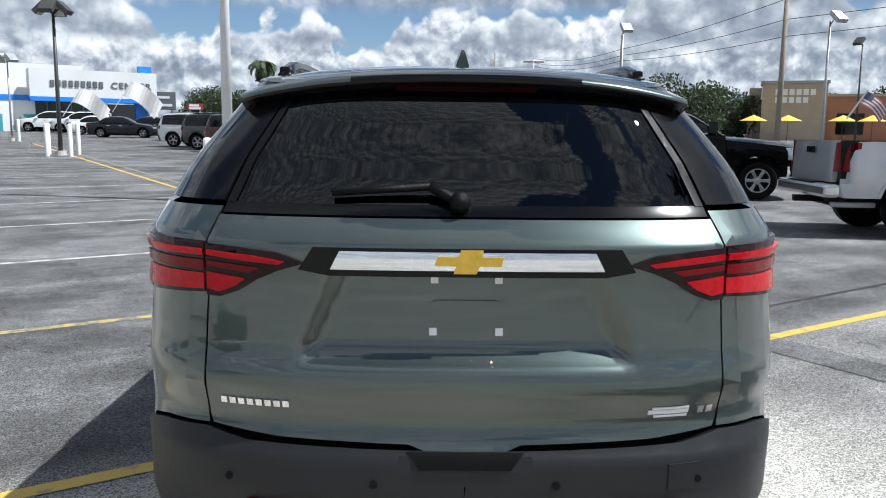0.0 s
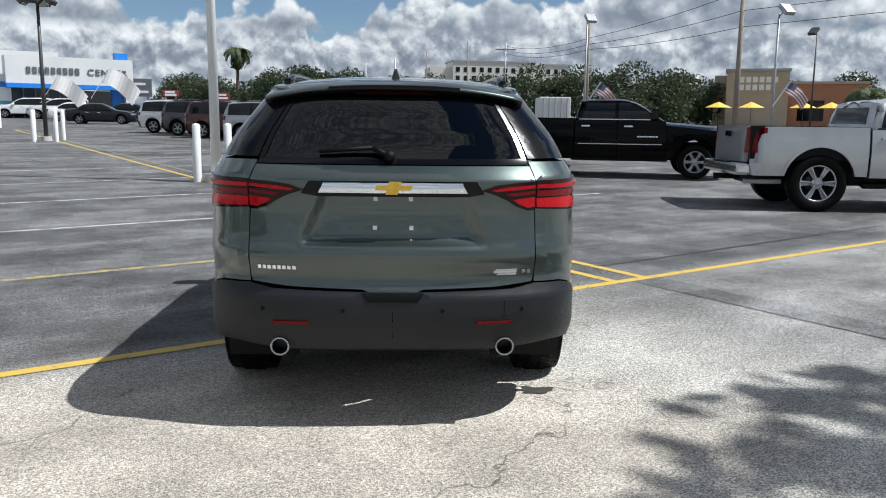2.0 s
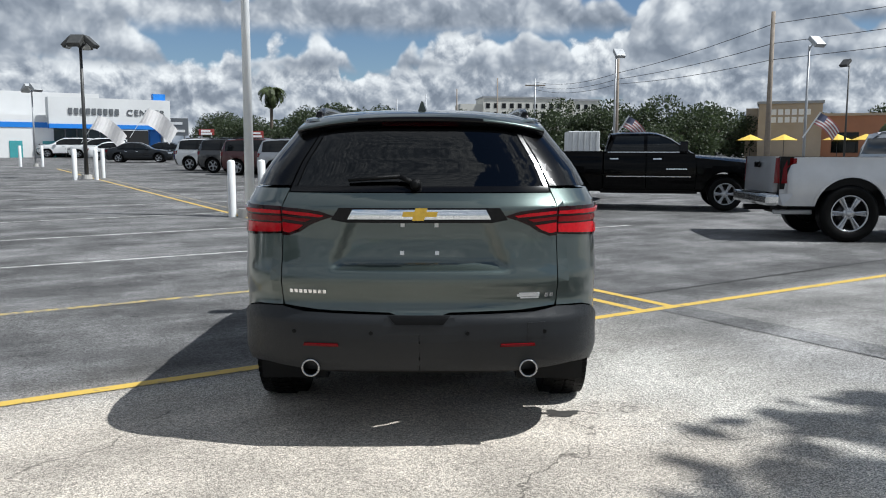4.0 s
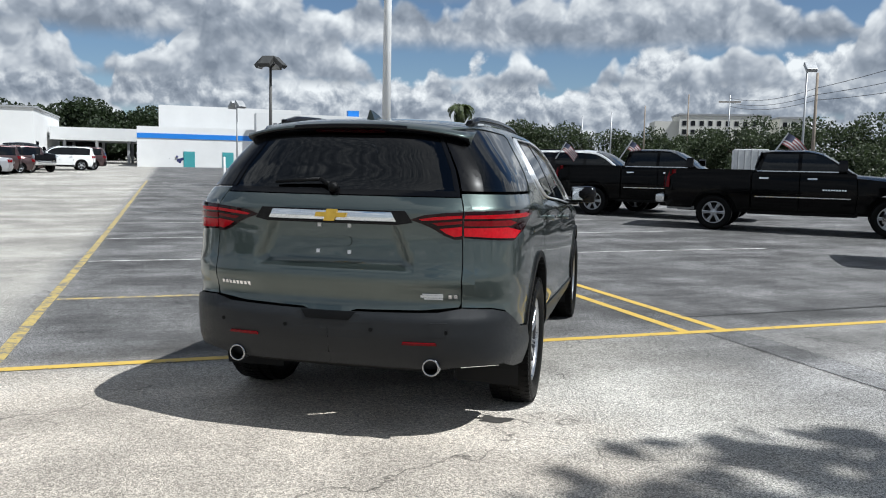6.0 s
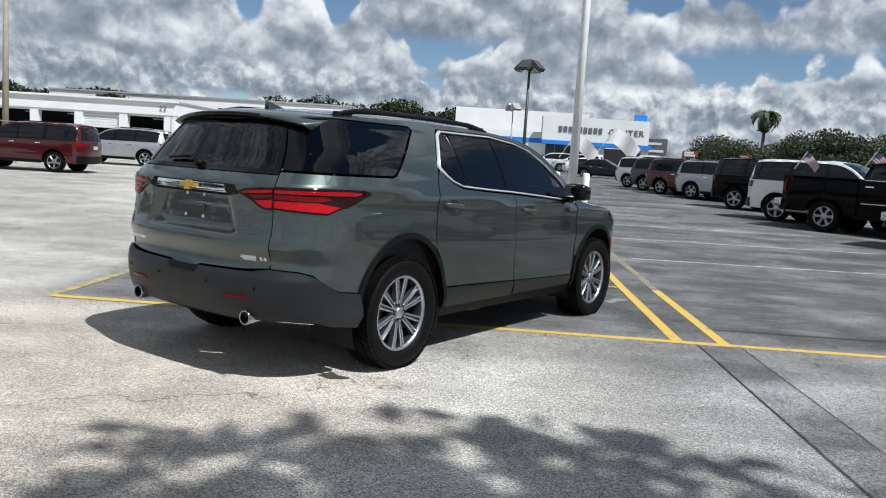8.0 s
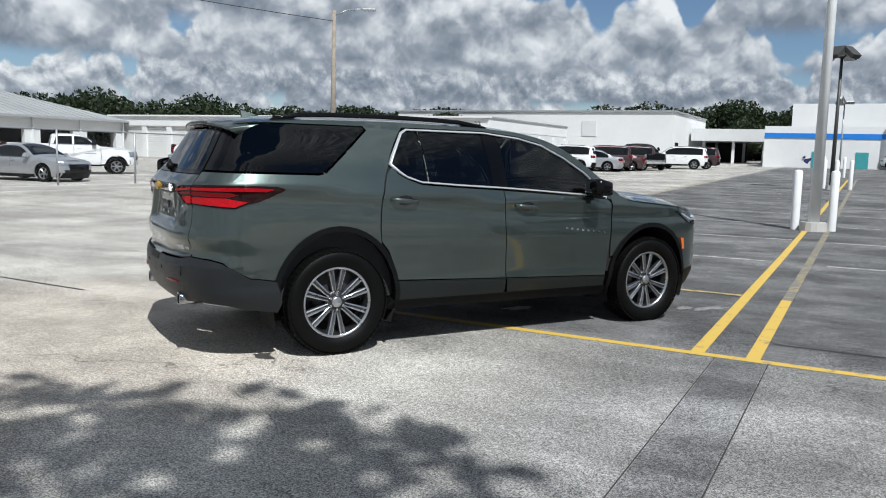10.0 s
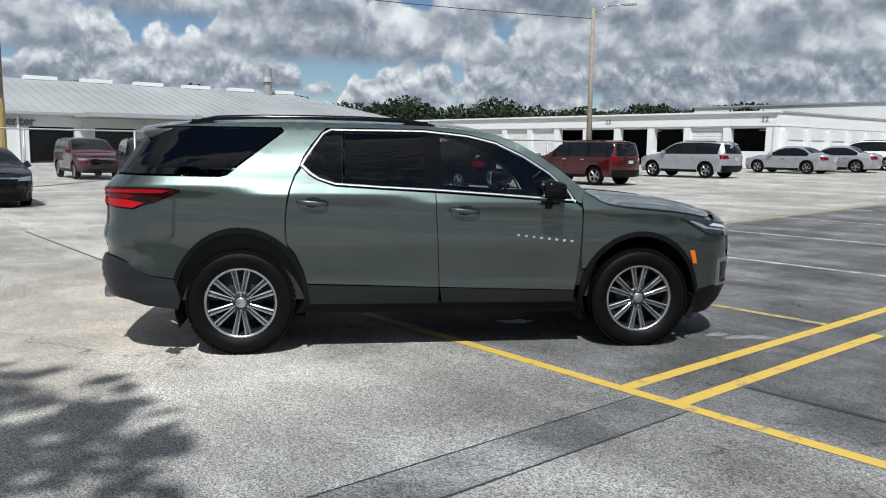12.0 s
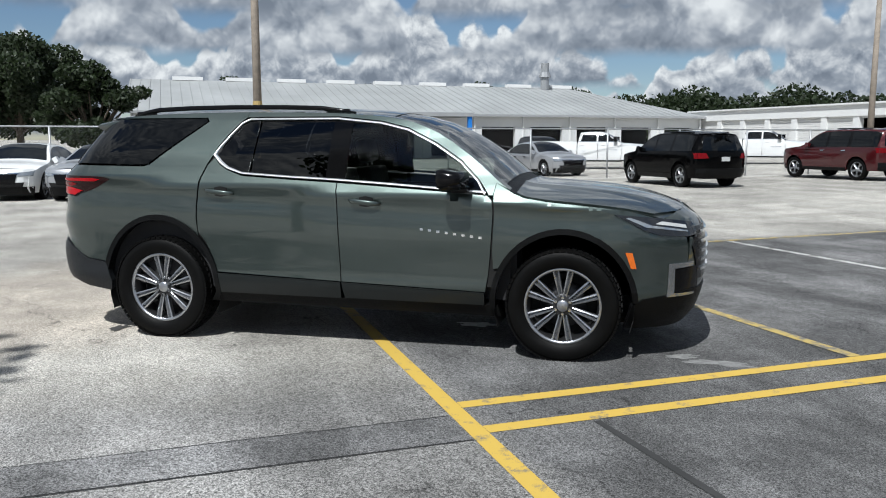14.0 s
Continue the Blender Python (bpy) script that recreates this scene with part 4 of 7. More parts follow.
def pickup(paint, name, m, label, group="", chrome_bumper=True, r=0.41, ra=0.52, zb=0.50):
    """A crew-cab pickup: open bed, cab, hood, chrome bumpers, real wheel arches."""
    root = empty(name, m)
    tagged(root, label, "pickup truck", group)
    wb = 3.70
    body = M[paint]
    low = Shell(PK_W, [(0.3, -1.20), (0.7, -1.22), (1.42, -1.20)], [(0.3, 4.62), (0.6, 4.72), (1.0, 4.70), (1.2, 4.62)],
                [(-1.25, 1.43), (0.80, 1.43), (0.81, 1.40), (2.7, 1.38), (2.9, 1.36), (3.6, 1.31), (4.3, 1.24), (4.55, 1.16), (4.72, 1.0)],
                [(-1.25, 0.01), (2.6, 0.02), (3.0, 0.08), (4.7, 0.12)], yc=(0.4, 3.2), rear=(6.0, 30.0), front=(4.0, 4.5))
    cab = Shell([(1.3, 0.965), (1.45, 0.93), (1.7, 0.84), (1.84, 0.77), (1.9, 0.7)], [(1.3, 0.80), (1.6, 0.86), (1.9, 0.95)], [(1.3, 3.1), (1.9, 2.3)],
                [(0.84, 1.86), (1.3, 1.91), (1.9, 1.91), (2.2, 1.86), (2.4, 1.77), (2.95, 1.40), (3.02, 1.36)], [(0.8, 0.06), (2.3, 0.06), (3.0, 0.05)], yc=(1.4, 3.05), rear=(5, 14.0))
    hub = r
    # side below the belt, split at the cab and the bed
    a = math.degrees(math.asin((zb - hub) / ra))
    bed = [(-1.16, 0.62), (-1.10, zb)] + arc(0, hub, ra, 180 - a, a, 12) + [(0.79, zb), (0.79, 1.42), (-1.16, 1.42)]
    both("bed_side", bed, low.side(), body, root, step=0.22, thick=0.05)
    d1 = [(0.83, zb - 0.02), (1.83, zb - 0.02), (1.83, 1.38), (0.83, 1.38)]
    d2 = [(1.85, zb - 0.02), (2.98, zb - 0.02), (3.02, 0.9), (2.98, 1.36), (1.85, 1.38)]
    both("rear_door", d1, low.side(), body, root, step=0.22, thick=0.04)
    both("front_door", d2, low.side(), body, root, step=0.22, thick=0.04)
    fen = [(3.0, zb)] + arc(wb, hub, ra, 180 - a, a, 12) + [(4.45, zb), (4.56, 0.75), (4.56, low.edge(4.56))] + [(y, low.edge(y)) for y in (4.4, 4.1, 3.8, 3.5, 3.2, 3.0)] + [(3.04, 0.9)]
    both("fender", fen, low.side(), body, root, step=0.2, thick=0.04)
    skin("hood", top_outline(low, 2.95, 4.56, 10), low.roof(), body, root, step=0.2, thick=0.03, outward=(0, 0, 1))
    # arch lips
    for cy in (0, wb):
        lip = arc(cy, hub, ra + 0.045, 180 - a, a, 14) + arc(cy, hub, ra, a, 180 - a, 14)
        both("arch_lip", lip, low.side(0.012), body if paint != "silver_paint" else M["silver_paint"], root, step=0.3, thick=0.03)
    # cab
    both("cab_side", [(0.86, 1.37), (2.96, 1.365)] + [(y, cab.edge(y)) for y in (2.9, 2.7, 2.5, 2.35, 2.15, 1.8, 1.4, 1.0, 0.90)], cab.side(), body, root, step=0.2, thick=0.04)
    skin("cab_roof", top_outline(cab, 0.92, 2.28), cab.roof(), body, root, step=0.2, thick=0.03, outward=(0, 0, 1))
    skin("windshield", top_outline(cab, 2.29, 3.0, 8, 1.0), cab.roof(), M["window_dark"], root, step=0.25, thick=0.01, outward=(0, 0.5, 1))
    skin("cab_back", [(-0.88, 1.30), (0.88, 1.30), (0.74, 1.84), (-0.74, 1.84)], cab.tail(), body, root, step=0.3, thick=0.03, outward=(0, -1, 0))
    skin("rear_window", [(-0.66, 1.48), (0.66, 1.48), (0.58, 1.76), (-0.58, 1.76)], cab.tail(0.008), M["window_dark"], root, step=0.3, thick=0.01, outward=(0, -1, 0))
    wz = 1.42
    both("side_window", [(0.98, wz), (1.78, wz), (1.78, 1.79), (1.10, 1.79)], cab.side(0.008), M["window_dark"], root, step=0.3, thick=0.01)
    both("side_window", [(1.86, wz), (2.74, wz), (2.40, 1.71), (2.16, 1.79), (1.86, 1.80)], cab.side(0.008), M["window_dark"], root, step=0.3, thick=0.01)
    both("belt_trim", [(0.92, wz - 0.03), (2.8, wz - 0.03), (2.8, wz - 0.008), (0.92, wz - 0.008)], cab.side(0.012), M["satin"] if paint != "silver_paint" else M["gloss_black"], root, step=0.5, thick=0.02)
    # bed inside
    bm = bmesh.new()
    add_box(bm, -0.90, -1.12, 0.85, 0.90, 0.78, 0.90)
    for x in (-1, 1):
        add_box(bm, x * 0.955, -1.16, 0.88, x * 0.84, 0.78, 1.425)
    add_box(bm, -0.95, 0.74, 0.88, 0.95, 0.80, 1.425)
    part("bed_liner", bm, M["cladding"], root)
    skin("tailgate", [(-0.78, 0.82), (0.78, 0.82), (0.78, 1.43), (-0.78, 1.43)], low.tail(0.01), body, root, step=0.25, thick=0.08, outward=(0, -1, 0))
    box_part("tailgate_handle", (-0.13, -1.26, 1.24, 0.13, -1.23, 1.34), M["gloss_black"], root, bevel=0.01)
    for mir in (False, True):
        skin("tail_lamp", [(0.80, 0.98), (0.975, 0.98), (0.975, 1.40), (0.80, 1.40)], low.tail(0.015), M["red_lens"], root, mirror=mir, outward=(0, -1, 0), step=0.1, thick=0.06)
        skin("tail_lamp_side", [(-1.18, 0.98), (-1.06, 0.98), (-1.06, 1.40), (-1.18, 1.40)], low.side(0.006), M["red_lens"], root, mirror=mir, step=0.1, thick=0.04)
    ch = M["chrome"] if chrome_bumper else body
    bm = bmesh.new()
    add_box(bm, -0.97, -1.38, 0.60, 0.97, -1.16, 0.80, bevel=0.05)
    part("rear_bumper", bm, M["satin"] if chrome_bumper else M["cladding"], root)
    box_part("bumper_step", (-0.45, -1.40, 0.80, 0.45, -1.18, 0.815), M["cladding"], root)
    box_part("hitch", (-0.05, -1.46, 0.48, 0.05, -1.0, 0.58), M["cladding"], root, bevel=0.01)
    box_part("exhaust_pipe", (0.60, -1.15, 0.44, 0.68, -0.5, 0.52), M["pole_grey"], root, bevel=0.02)
    skin("front_bumper", end_outline(low.frontY, low.w, 0.45, 0.72, 0.95, 3), low.nose(0.05), ch, root, step=0.25, thick=0.08, outward=(0, 1, 0))
    skin("grille", [(-0.72, 0.74), (0.72, 0.74), (0.72, 1.12), (-0.72, 1.12)], low.nose(0.02), M["gloss_black"], root, step=0.25, thick=0.08, outward=(0, 1, 0))
    for mir in (False, True):
        skin("headlamp", [(0.70, 0.86), (0.94, 0.86), (0.94, 1.12), (0.70, 1.12)], low.nose(0.02), M["clear_lens"], root, mirror=mir, outward=(0, 1, 0), step=0.1, thick=0.05)
    both("door_mirror", [(2.62, 1.42), (2.80, 1.42), (2.80, 1.66), (2.62, 1.66)], cab.side(0.20), M["gloss_black"], root, step=0.2, thick=0.10)
    for yy in (0.98, 2.0):
        both("door_handle", [(yy, 1.22), (yy + 0.2, 1.22), (yy + 0.2, 1.255), (yy, 1.255)], low.side(0.03), M["chrome"] if paint == "black_paint" else body, root, step=0.3, thick=0.03)
    if paint == "black_paint":
        both("side_molding", [(0.9, 0.80), (2.9, 0.80), (2.9, 0.82), (0.9, 0.82)], low.side(0.012), M["chrome"], root, step=0.5, thick=0.02)
    for k in range(9):
        both("badge_letter", [(2.32 + k * 0.055, 0.98), (2.36 + k * 0.055, 0.98), (2.36 + k * 0.055, 1.01), (2.32 + k * 0.055, 1.01)], low.side(0.006), M["chrome"], root, step=0.3, thick=0.01)
    both("running_board", [(0.75, 0.40), (3.05, 0.40), (3.05, 0.47), (0.75, 0.47)], low.side(0.02), M["cladding"], root, step=0.6, thick=0.16)
    box_part("frame_rail", (-0.6, -0.9, 0.42, 0.6, 4.3, 0.85), M["well"], root)
    four_wheels(root, wb, 0.86, r, 0.275, r * 0.63, 6, 1)
    return root


def at_wheel(x, y, heading, track, z=None):
    """The pose of a vehicle whose right rear tyre stands at (x, y); heading: degrees of its nose from +x."""
    rz = heading - 90
    c = Vector((x, y, 0)) - Matrix.Rotation(radians(rz), 3, "Z") @ Vector((track, 0, 0))
    return pose(c.x, c.y, rise(c.x, c.y) if z is None else z, 0, 0, rz)


def at_mid(x, y, heading, wb=2.9):
    rz = heading - 90
    c = Vector((x, y, 0)) - Matrix.Rotation(radians(rz), 3, "Z") @ Vector((0, wb / 2, 0))
    return pose(c.x, c.y, rise(c.x, c.y), 0, 0, rz)


ROW = "display row of parked vehicles"
pk_s = pickup("silver_paint", "pickup_truck", at_wheel(7.0, 8.35, -4, 0.97), "silver crew-cab pickup truck with chrome rear bumper parked on asphalt", ROW, r=0.485, ra=0.60, zb=0.60)
pk_b = pickup("black_paint", "pickup_truck", at_wheel(3.36, 15.0, -13, 0.97), "glossy black crew-cab pickup truck with chrome wheels on asphalt", ROW)
copy_thing(pk_b, at_wheel(0.32, 18.5, -13, 0.97))
car("suv", "white_paint", "suv", at_wheel(-1.43, 21.0, -13, 0.9), "white full-size suv with dark windows parked in a row", "suv", ROW, spec=BIGSUV)
SUVL = "parked in a row on asphalt"
car("suv", "black_paint", "suv", at_wheel(-3.9, 25.4, -13, 0.9), "black full-size suv " + SUVL, "suv", ROW, spec=BIGSUV)
car("suv", "silver_paint", "suv", at_wheel(-7.15, 30.3, -13, 0.9), "silver suv with red tail lamps " + SUVL, "suv", ROW)
car("suv", "red_paint", "suv", at_wheel(-9.4, 32.6, -13, 0.9), "dark red suv " + SUVL, "suv", ROW)
car("suv", "grey_paint", "suv", at_wheel(-11.2, 35.0, -13, 0.9), "dark grey suv " + SUVL, "suv", ROW)
suv_w = car("suv", "white_paint", "suv", at_wheel(-13.2, 37.7, -13, 0.9), "pale silver-white suv " + SUVL, "suv", ROW)
car("sedan", "blue_paint", "sedan_car", at_wheel(-16.2, 46.4, -13, 0.9), "blue hatchback car " + SUVL, "car", ROW)

# before the showroom
DL = "parked before the white showroom"
copy_thing(suv_w, at_mid(-36.0, 66.6, 20))
copy_thing(suv_w, at_mid(-32.6, 65.6, 200))
copy_thing(suv_w, at_mid(-29.0, 63.6, 195))
sd_k = car("sedan", "navy_paint", "sedan_car", at_mid(-21.2, 52.6, 10), "black sedan car " + DL, "car")
copy_thing(sd_k, at_mid(-22.0, 58.5, 190))
car("sedan", "white_paint", "sedan_car", at_mid(-25.4, 59.0, 20), "white sedan car " + DL, "car")
sd_b = car("sedan", "blue_paint", "sedan_car", at_mid(-41.5, 63.0, 30), "blue sedan car " + DL, "car")
# by the service garage
SR = "parked beside the white service garage"
suv_r = car("suv", "red_paint", "suv", at_mid(-25.0, 10.7, 213) @ Matrix.Diagonal((0.93, 0.93, 0.93, 1)), "dark red full-size suv parked near a wire fence", "suv", spec=BIGSUV)
car("suv", "silver_paint", "suv", at_mid(-30.0, 17.7, 213), "silver crossover suv " + SR, "suv")
sd_s = car("sedan", "silver_paint", "sedan_car", at_mid(-33.6, 25.0, 212), "silver sedan car " + SR, "car")
copy_thing(sd_s, at_mid(-34.6, 28.2, 222))
copy_thing(suv_w, at_mid(-36.8, 31.6, 225))
suv_br = car("suv", "brown_paint", "suv", at_mid(-36.6, 34.6, 235), "dark brown suv " + SR, "suv")
copy_thing(sd_s, at_mid(-36.0, 33.3, 225))
sd_br = car("sedan", "brown_paint", "sedan_car", at_mid(-36.8, 36.0, 235), "dark maroon car " + SR, "car")
copy_thing(suv_br, at_mid(-37.4, 37.6, 235))
copy_thing(pk_b, at_mid(-38.0, 40.0, -20, 3.7))
copy_thing(suv_w, at_mid(-39.0, 44.6, 225))
copy_thing(suv_br, at_mid(-39.4, 46.4, 225))
copy_thing(suv_w, at_mid(-46.0, 66.0, -60))
jeep = car("suv", "black_paint", "suv", at_mid(-21.4, 4.85, 211), "black suv with black wheels parked near a wire fence", "suv")
# behind the fence, before the repair shop
copy_thing(sd_s, at_mid(-28.6, -0.4, 40))
pk_w = pickup("white_paint", "pickup_truck", at_mid(-36.0, 1.6, 88, 3.7), "white crew-cab pickup truck parked before the repair shop")
copy_thing(pk_w, at_mid(-41.5, 10.4, 75, 3.7))
copy_thing(jeep, at_mid(-49.5, -7.2, 120))
copy_thing(jeep, at_mid(-46.5, -2.6, 30))
copy_thing(jeep, at_mid(-22.0, -5.6, 20))
copy_thing(suv_r, at_mid(-30.0, -10.0, 30))
# on the near side of the fence
car("sedan", "navy_paint", "sedan_car", at_mid(-14.6, -8.1, 28, 2.72), "dark blue sedan car with its headlamps facing the lot", "car")
copy_thing(sd_s, at_mid(-12.6, -10.4, 16))
car("sedan", "white_paint", "sedan_car", at_mid(-12.2, -12.6, 22, 2.72), "white sedan car parked on asphalt", "car")

# ---- buildings ----
LOTM = Matrix.Rotation(radians(PSI), 4, "Z")


def base_z(p, q):
    c = lot(p, q)
    return rise(c.x, c.y)


def service_garage():
    z = base_z(-30, 48)
    g = empty("service_garage", Matrix.Translation((0, 0, z)) @ LOTM)
    tagged(g, "long white flat-roofed service garage with open bays and roller shutters", "garage building")
    p0, p1, q0, q1, h = -58.0, -19.6, 46.4, 63.0, 3.7
    zb = -1.2
    box_part("fascia", (p0, q0 - 0.05, 2.75, p1, q0 + 0.35, h - 0.12), M["white_wall"], g)
    box_part("parapet_cap", (p0 - 0.1, q0 - 0.22, h - 0.12, p1 + 0.12, q0 + 0.4, h), M["white_wall"], g)
    box_part("roof", (p0, q0 + 0.35, 3.35, p1, q1, 3.5), M["grey_trim"], g)
    bay = 3.05
    n = int((p1 - p0) / bay)
    for i in range(n + 1):
        x = p1 - 0.45 - i * bay
        box_part("column", (x - 0.28, q0, zb, x + 0.28, q0 + 0.45, 2.75), M["white_wall"], g)
        if i < n:
            a, b = x - bay + 0.28, x - 0.28
            if i in (1,):
                sh = 1.75
            elif i in (0, 2, 3, 4, 5):
                sh = 2.6
            else:
                sh = zb + 0.9
            # one corrugated sheet down to the height sh
            prof = []
            zz = 2.75
            while zz > sh:
                prof += [(q0 + 0.16, zz), (q0 + 0.16, zz - 0.14), (q0 + 0.20, zz - 0.16)]
                zz -= 0.18
            bm = bmesh.new()
            rows = [(bm.verts.new((a, yq, z2)), bm.verts.new((b, yq, z2))) for yq, z2 in prof]
            for r0, r1 in zip(rows[:-1], rows[1:]):
                bm.faces.new((r0[0], r0[1], r1[1], r1[0]))
            part("roller_shutter", bm, M["shutter"], g)
            if i in (0, 2):
                box_part("low_wall", (a, q0 + 0.1, zb, b, q0 + 0.3, 0.95), M["white_wall"], g)
    box_part("wing_wall", (p1 - 3.6, q0 - 0.35, zb, p1 - 0.4, q0 - 0.2, 1.1), M["white_wall"], g)
    # back wall coloured near-black: the bays' inner shade is in its colour
    box_part("back_wall", (p0, q0 + 7.5, zb, p1 - 0.3, q0 + 7.7, 3.35), M["deep_shade"], g)
    box_part("floor_slab", (p0, q0, zb, p1, q0 + 7.5, -0.02), M["concrete"], g)
    box_part("side_wall", (p1 - 0.3, q0, zb, p1, q1, 2.75), M["white_wall"], g)
    box_part("side_fascia", (p1 - 0.3, q0, 2.75, p1 + 0.05, q1, h - 0.12), M["white_wall"], g)
    box_part("side_cap", (p1 - 0.35, q0 + 0.4, h - 0.12, p1 + 0.12, q1, h), M["grey_trim"], g)
    for i in range(6):
        y = q0 + 0.5 + i * 3.1
        bm = bmesh.new()
        add_box(bm, p1, y, zb, p1 + 0.35, y + 0.45, 2.45)
        part("pilaster", bm, M["white_wall"], g)
        if i < 5:
            box_part("panel", (p1, y + 0.5, 1.9, p1 + 0.06, y + 3.05, 2.7), M["off_white"], g)
    box_part("left_wall", (p0, q0, zb, p0 + 0.3, q1, 3.35), M["white_wall"], g)
    # workshop lights inside the open bays
    for i in (0, 2, 3):
        x = p1 - 0.45 - i * bay - 1.5
        box_part("strip_light", (x - 0.6, q0 + 2.5, 2.5, x + 0.6, q0 + 2.6, 2.56), M["sign_white"], g)
    for x, txt in ((p1 - 0.75, "22"), (p1 - 13.4, "23")):
        for k, ch in enumerate(txt):
            cu = bpy.data.curves.new("digit", "FONT")
            cu.body, cu.size, cu.extrude = ch, 0.46, 0.015
            ob = new("digit", cu)
            cu.materials.append(M["letters_grey"])
            ob.parent = g
            ob.matrix_basis = pose(x + k * 0.28 - 0.3, q0 - 0.08, 3.02, 90, 0, 0)


def white_block():
    z = base_z(-20, 80)
    g = empty("white_warehouse", Matrix.Translation((0, 0, z)) @ LOTM)
    tagged(g, "tall plain white block building with a grey roof edge", "building")
    p0, p1, q0, q1, h = -46.0, -13.5, 78.0, 96.0, 5.4
    box_part("front_wall", (p0, q0, -1.5, p1, q0 + 0.3, h - 0.15), M["white_wall"], g)
    box_part("side_wall", (p1 - 0.3, q0 + 0.3, -1.5, p1, q1, h - 0.15), M["white_wall"], g)
    box_part("roof", (p0, q0 + 0.3, h - 0.6, p1 - 0.3, q1, h - 0.4), M["grey_trim"], g)
    box_part("front_coping", (p0, q0 - 0.15, h - 0.15, p1 + 0.15, q0 + 0.35, h), M["grey_trim"], g)
    box_part("side_coping", (p1 - 0.35, q0 + 0.35, h - 0.15, p1 + 0.15, q1, h), M["grey_trim"], g)
    bm = bmesh.new()
    add_box(bm, p1 - 9.6, q0 - 0.06, 2.7, p1 - 8.0, q0, 4.3)
    part("blind_window", bm, M["off_white"], g)
    box_part("window", (p1, q0 + 1.0, 0.3, p1 + 0.05, q0 + 2.6, 2.2), M["window_dark"], g)
    box_part("window_frame", (p1, q0 + 0.9, 0.2, p1 + 0.03, q0 + 2.7, 2.3), M["off_white"], g)
    # canopy beside it
    c = empty("drive_canopy", Matrix.Translation((0, 0, z)) @ LOTM)
    tagged(c, "flat white drive-through canopy on steel posts beside the showroom", "canopy")
    box_part("canopy_roof", (p1 + 0.3, q0 + 8.0, 2.6, -2.0, q0 + 18.0, 3.9), M["off_white"], c)
    for k in range(4):
        for qq in (q0 + 8.6, q0 + 17.0):
            x = p1 + 1.6 + k * 3.1
            box_part("post", (x - 0.14, qq - 0.14, -1.5, x + 0.14, qq + 0.14, 2.6), M["white_wall"] if k % 2 else M["grey_trim"], c)
    # sheet coloured near-black for the shade under the canopy
    box_part("rear_screen", (p1 + 0.3, q0 + 17.6, -1.5, p1 + 5.0, q0 + 17.8, 2.6), M["deep_shade"], c)


def showroom():
    z = base_z(8, 75)
    g = empty("car_showroom", Matrix.Translation((0, 0, z)) @ LOTM @ Matrix.Translation((16.6, 74.5, 0)) @ Matrix.Diagonal((0.93, 0.93, 0.83, 1)) @ Matrix.Translation((-18.6, -80.0, 0)))
    tagged(g, "white car showroom with a blue band, glass front and blue tower", "showroom building")
    q = 80.0
    box_part("wing_wall", (-4.0, q, -1.5, 8.0, q + 0.4, 4.4), M["white_wall"], g)
    box_part("wing_band", (-4.0, q - 0.06, 3.1, 8.0, q, 3.65), M["dealer_blue"], g)
    box_part("wing_roof", (-4.0, q + 0.4, 4.0, 8.0, q + 18, 4.2), M["grey_trim"], g)
    for x in (0.4, 4.2, 7.0):
        box_part("teal_door", (x, q - 0.05, -0.6, x + 1.1, q, 1.7), M["teal"], g)
    box_part("fascia", (7.5, q - 1.2, 3.5, 18.6, q + 1.0, 6.3), M["off_white"], g)
    box_part("blue_band", (7.5, q - 1.28, 3.05, 18.9, q + 1.0, 3.5), M["dealer_blue"], g)
    box_part("upper_roof", (-2.0, q + 5, 4.2, 13.0, q + 16, 7.2), M["white_wall"], g)
    box_part("glass_front", (8.0, q + 0.4, -0.8, 13.2, q + 0.5, 3.05), M["store_glass"], g)
    for k in range(6):
        box_part("mullion", (8.0 + k * 1.04 - 0.05, q + 0.33, -0.8, 8.0 + k * 1.04 + 0.05, q + 0.4, 3.05), M["letters_grey"], g)
    box_part("column", (13.2, q - 0.9, -1.2, 14.1, q + 0.3, 3.05), M["white_wall"], g)
    box_part("column", (17.9, q - 1.0, -1.2, 18.7, q + 0.3, 3.05), M["white_wall"], g)
    box_part("blue_pier", (16.8, q - 0.2, -1.2, 17.8, q + 0.6, 3.05), M["dealer_blue"], g)
    box_part("blue_tower", (17.3, q + 0.2, 6.3, 18.5, q + 1.0, 7.1), M["dealer_blue"], g)
    # entry shade painted as the wall's near-black colour
    box_part("entry_wall", (14.1, q + 4, -1.2, 18.7, q + 4.3, 3.05), M["deep_shade"], g)
    # the maker's name as plain bars, then the readable word
    for k in range(9):
        bm = bmesh.new()
        add_box(bm, 9.2 + k * 0.52, q - 1.3, 4.55, 9.56 + k * 0.52, q - 1.2, 5.2, bevel=0.04)
        part("sign_bar", bm, M["letters_grey"], g)
    cu = bpy.data.curves.new("sign_word", "FONT")
    cu.body, cu.size, cu.extrude, cu.space_character = "CENTER", 0.92, 0.04, 1.12
    cu.materials.append(M["letters_grey"])
    ob = new("sign_word", cu)
    ob.parent = g
    ob.matrix_basis = pose(14.4, q - 1.24, 4.55, 90, 0, 0)


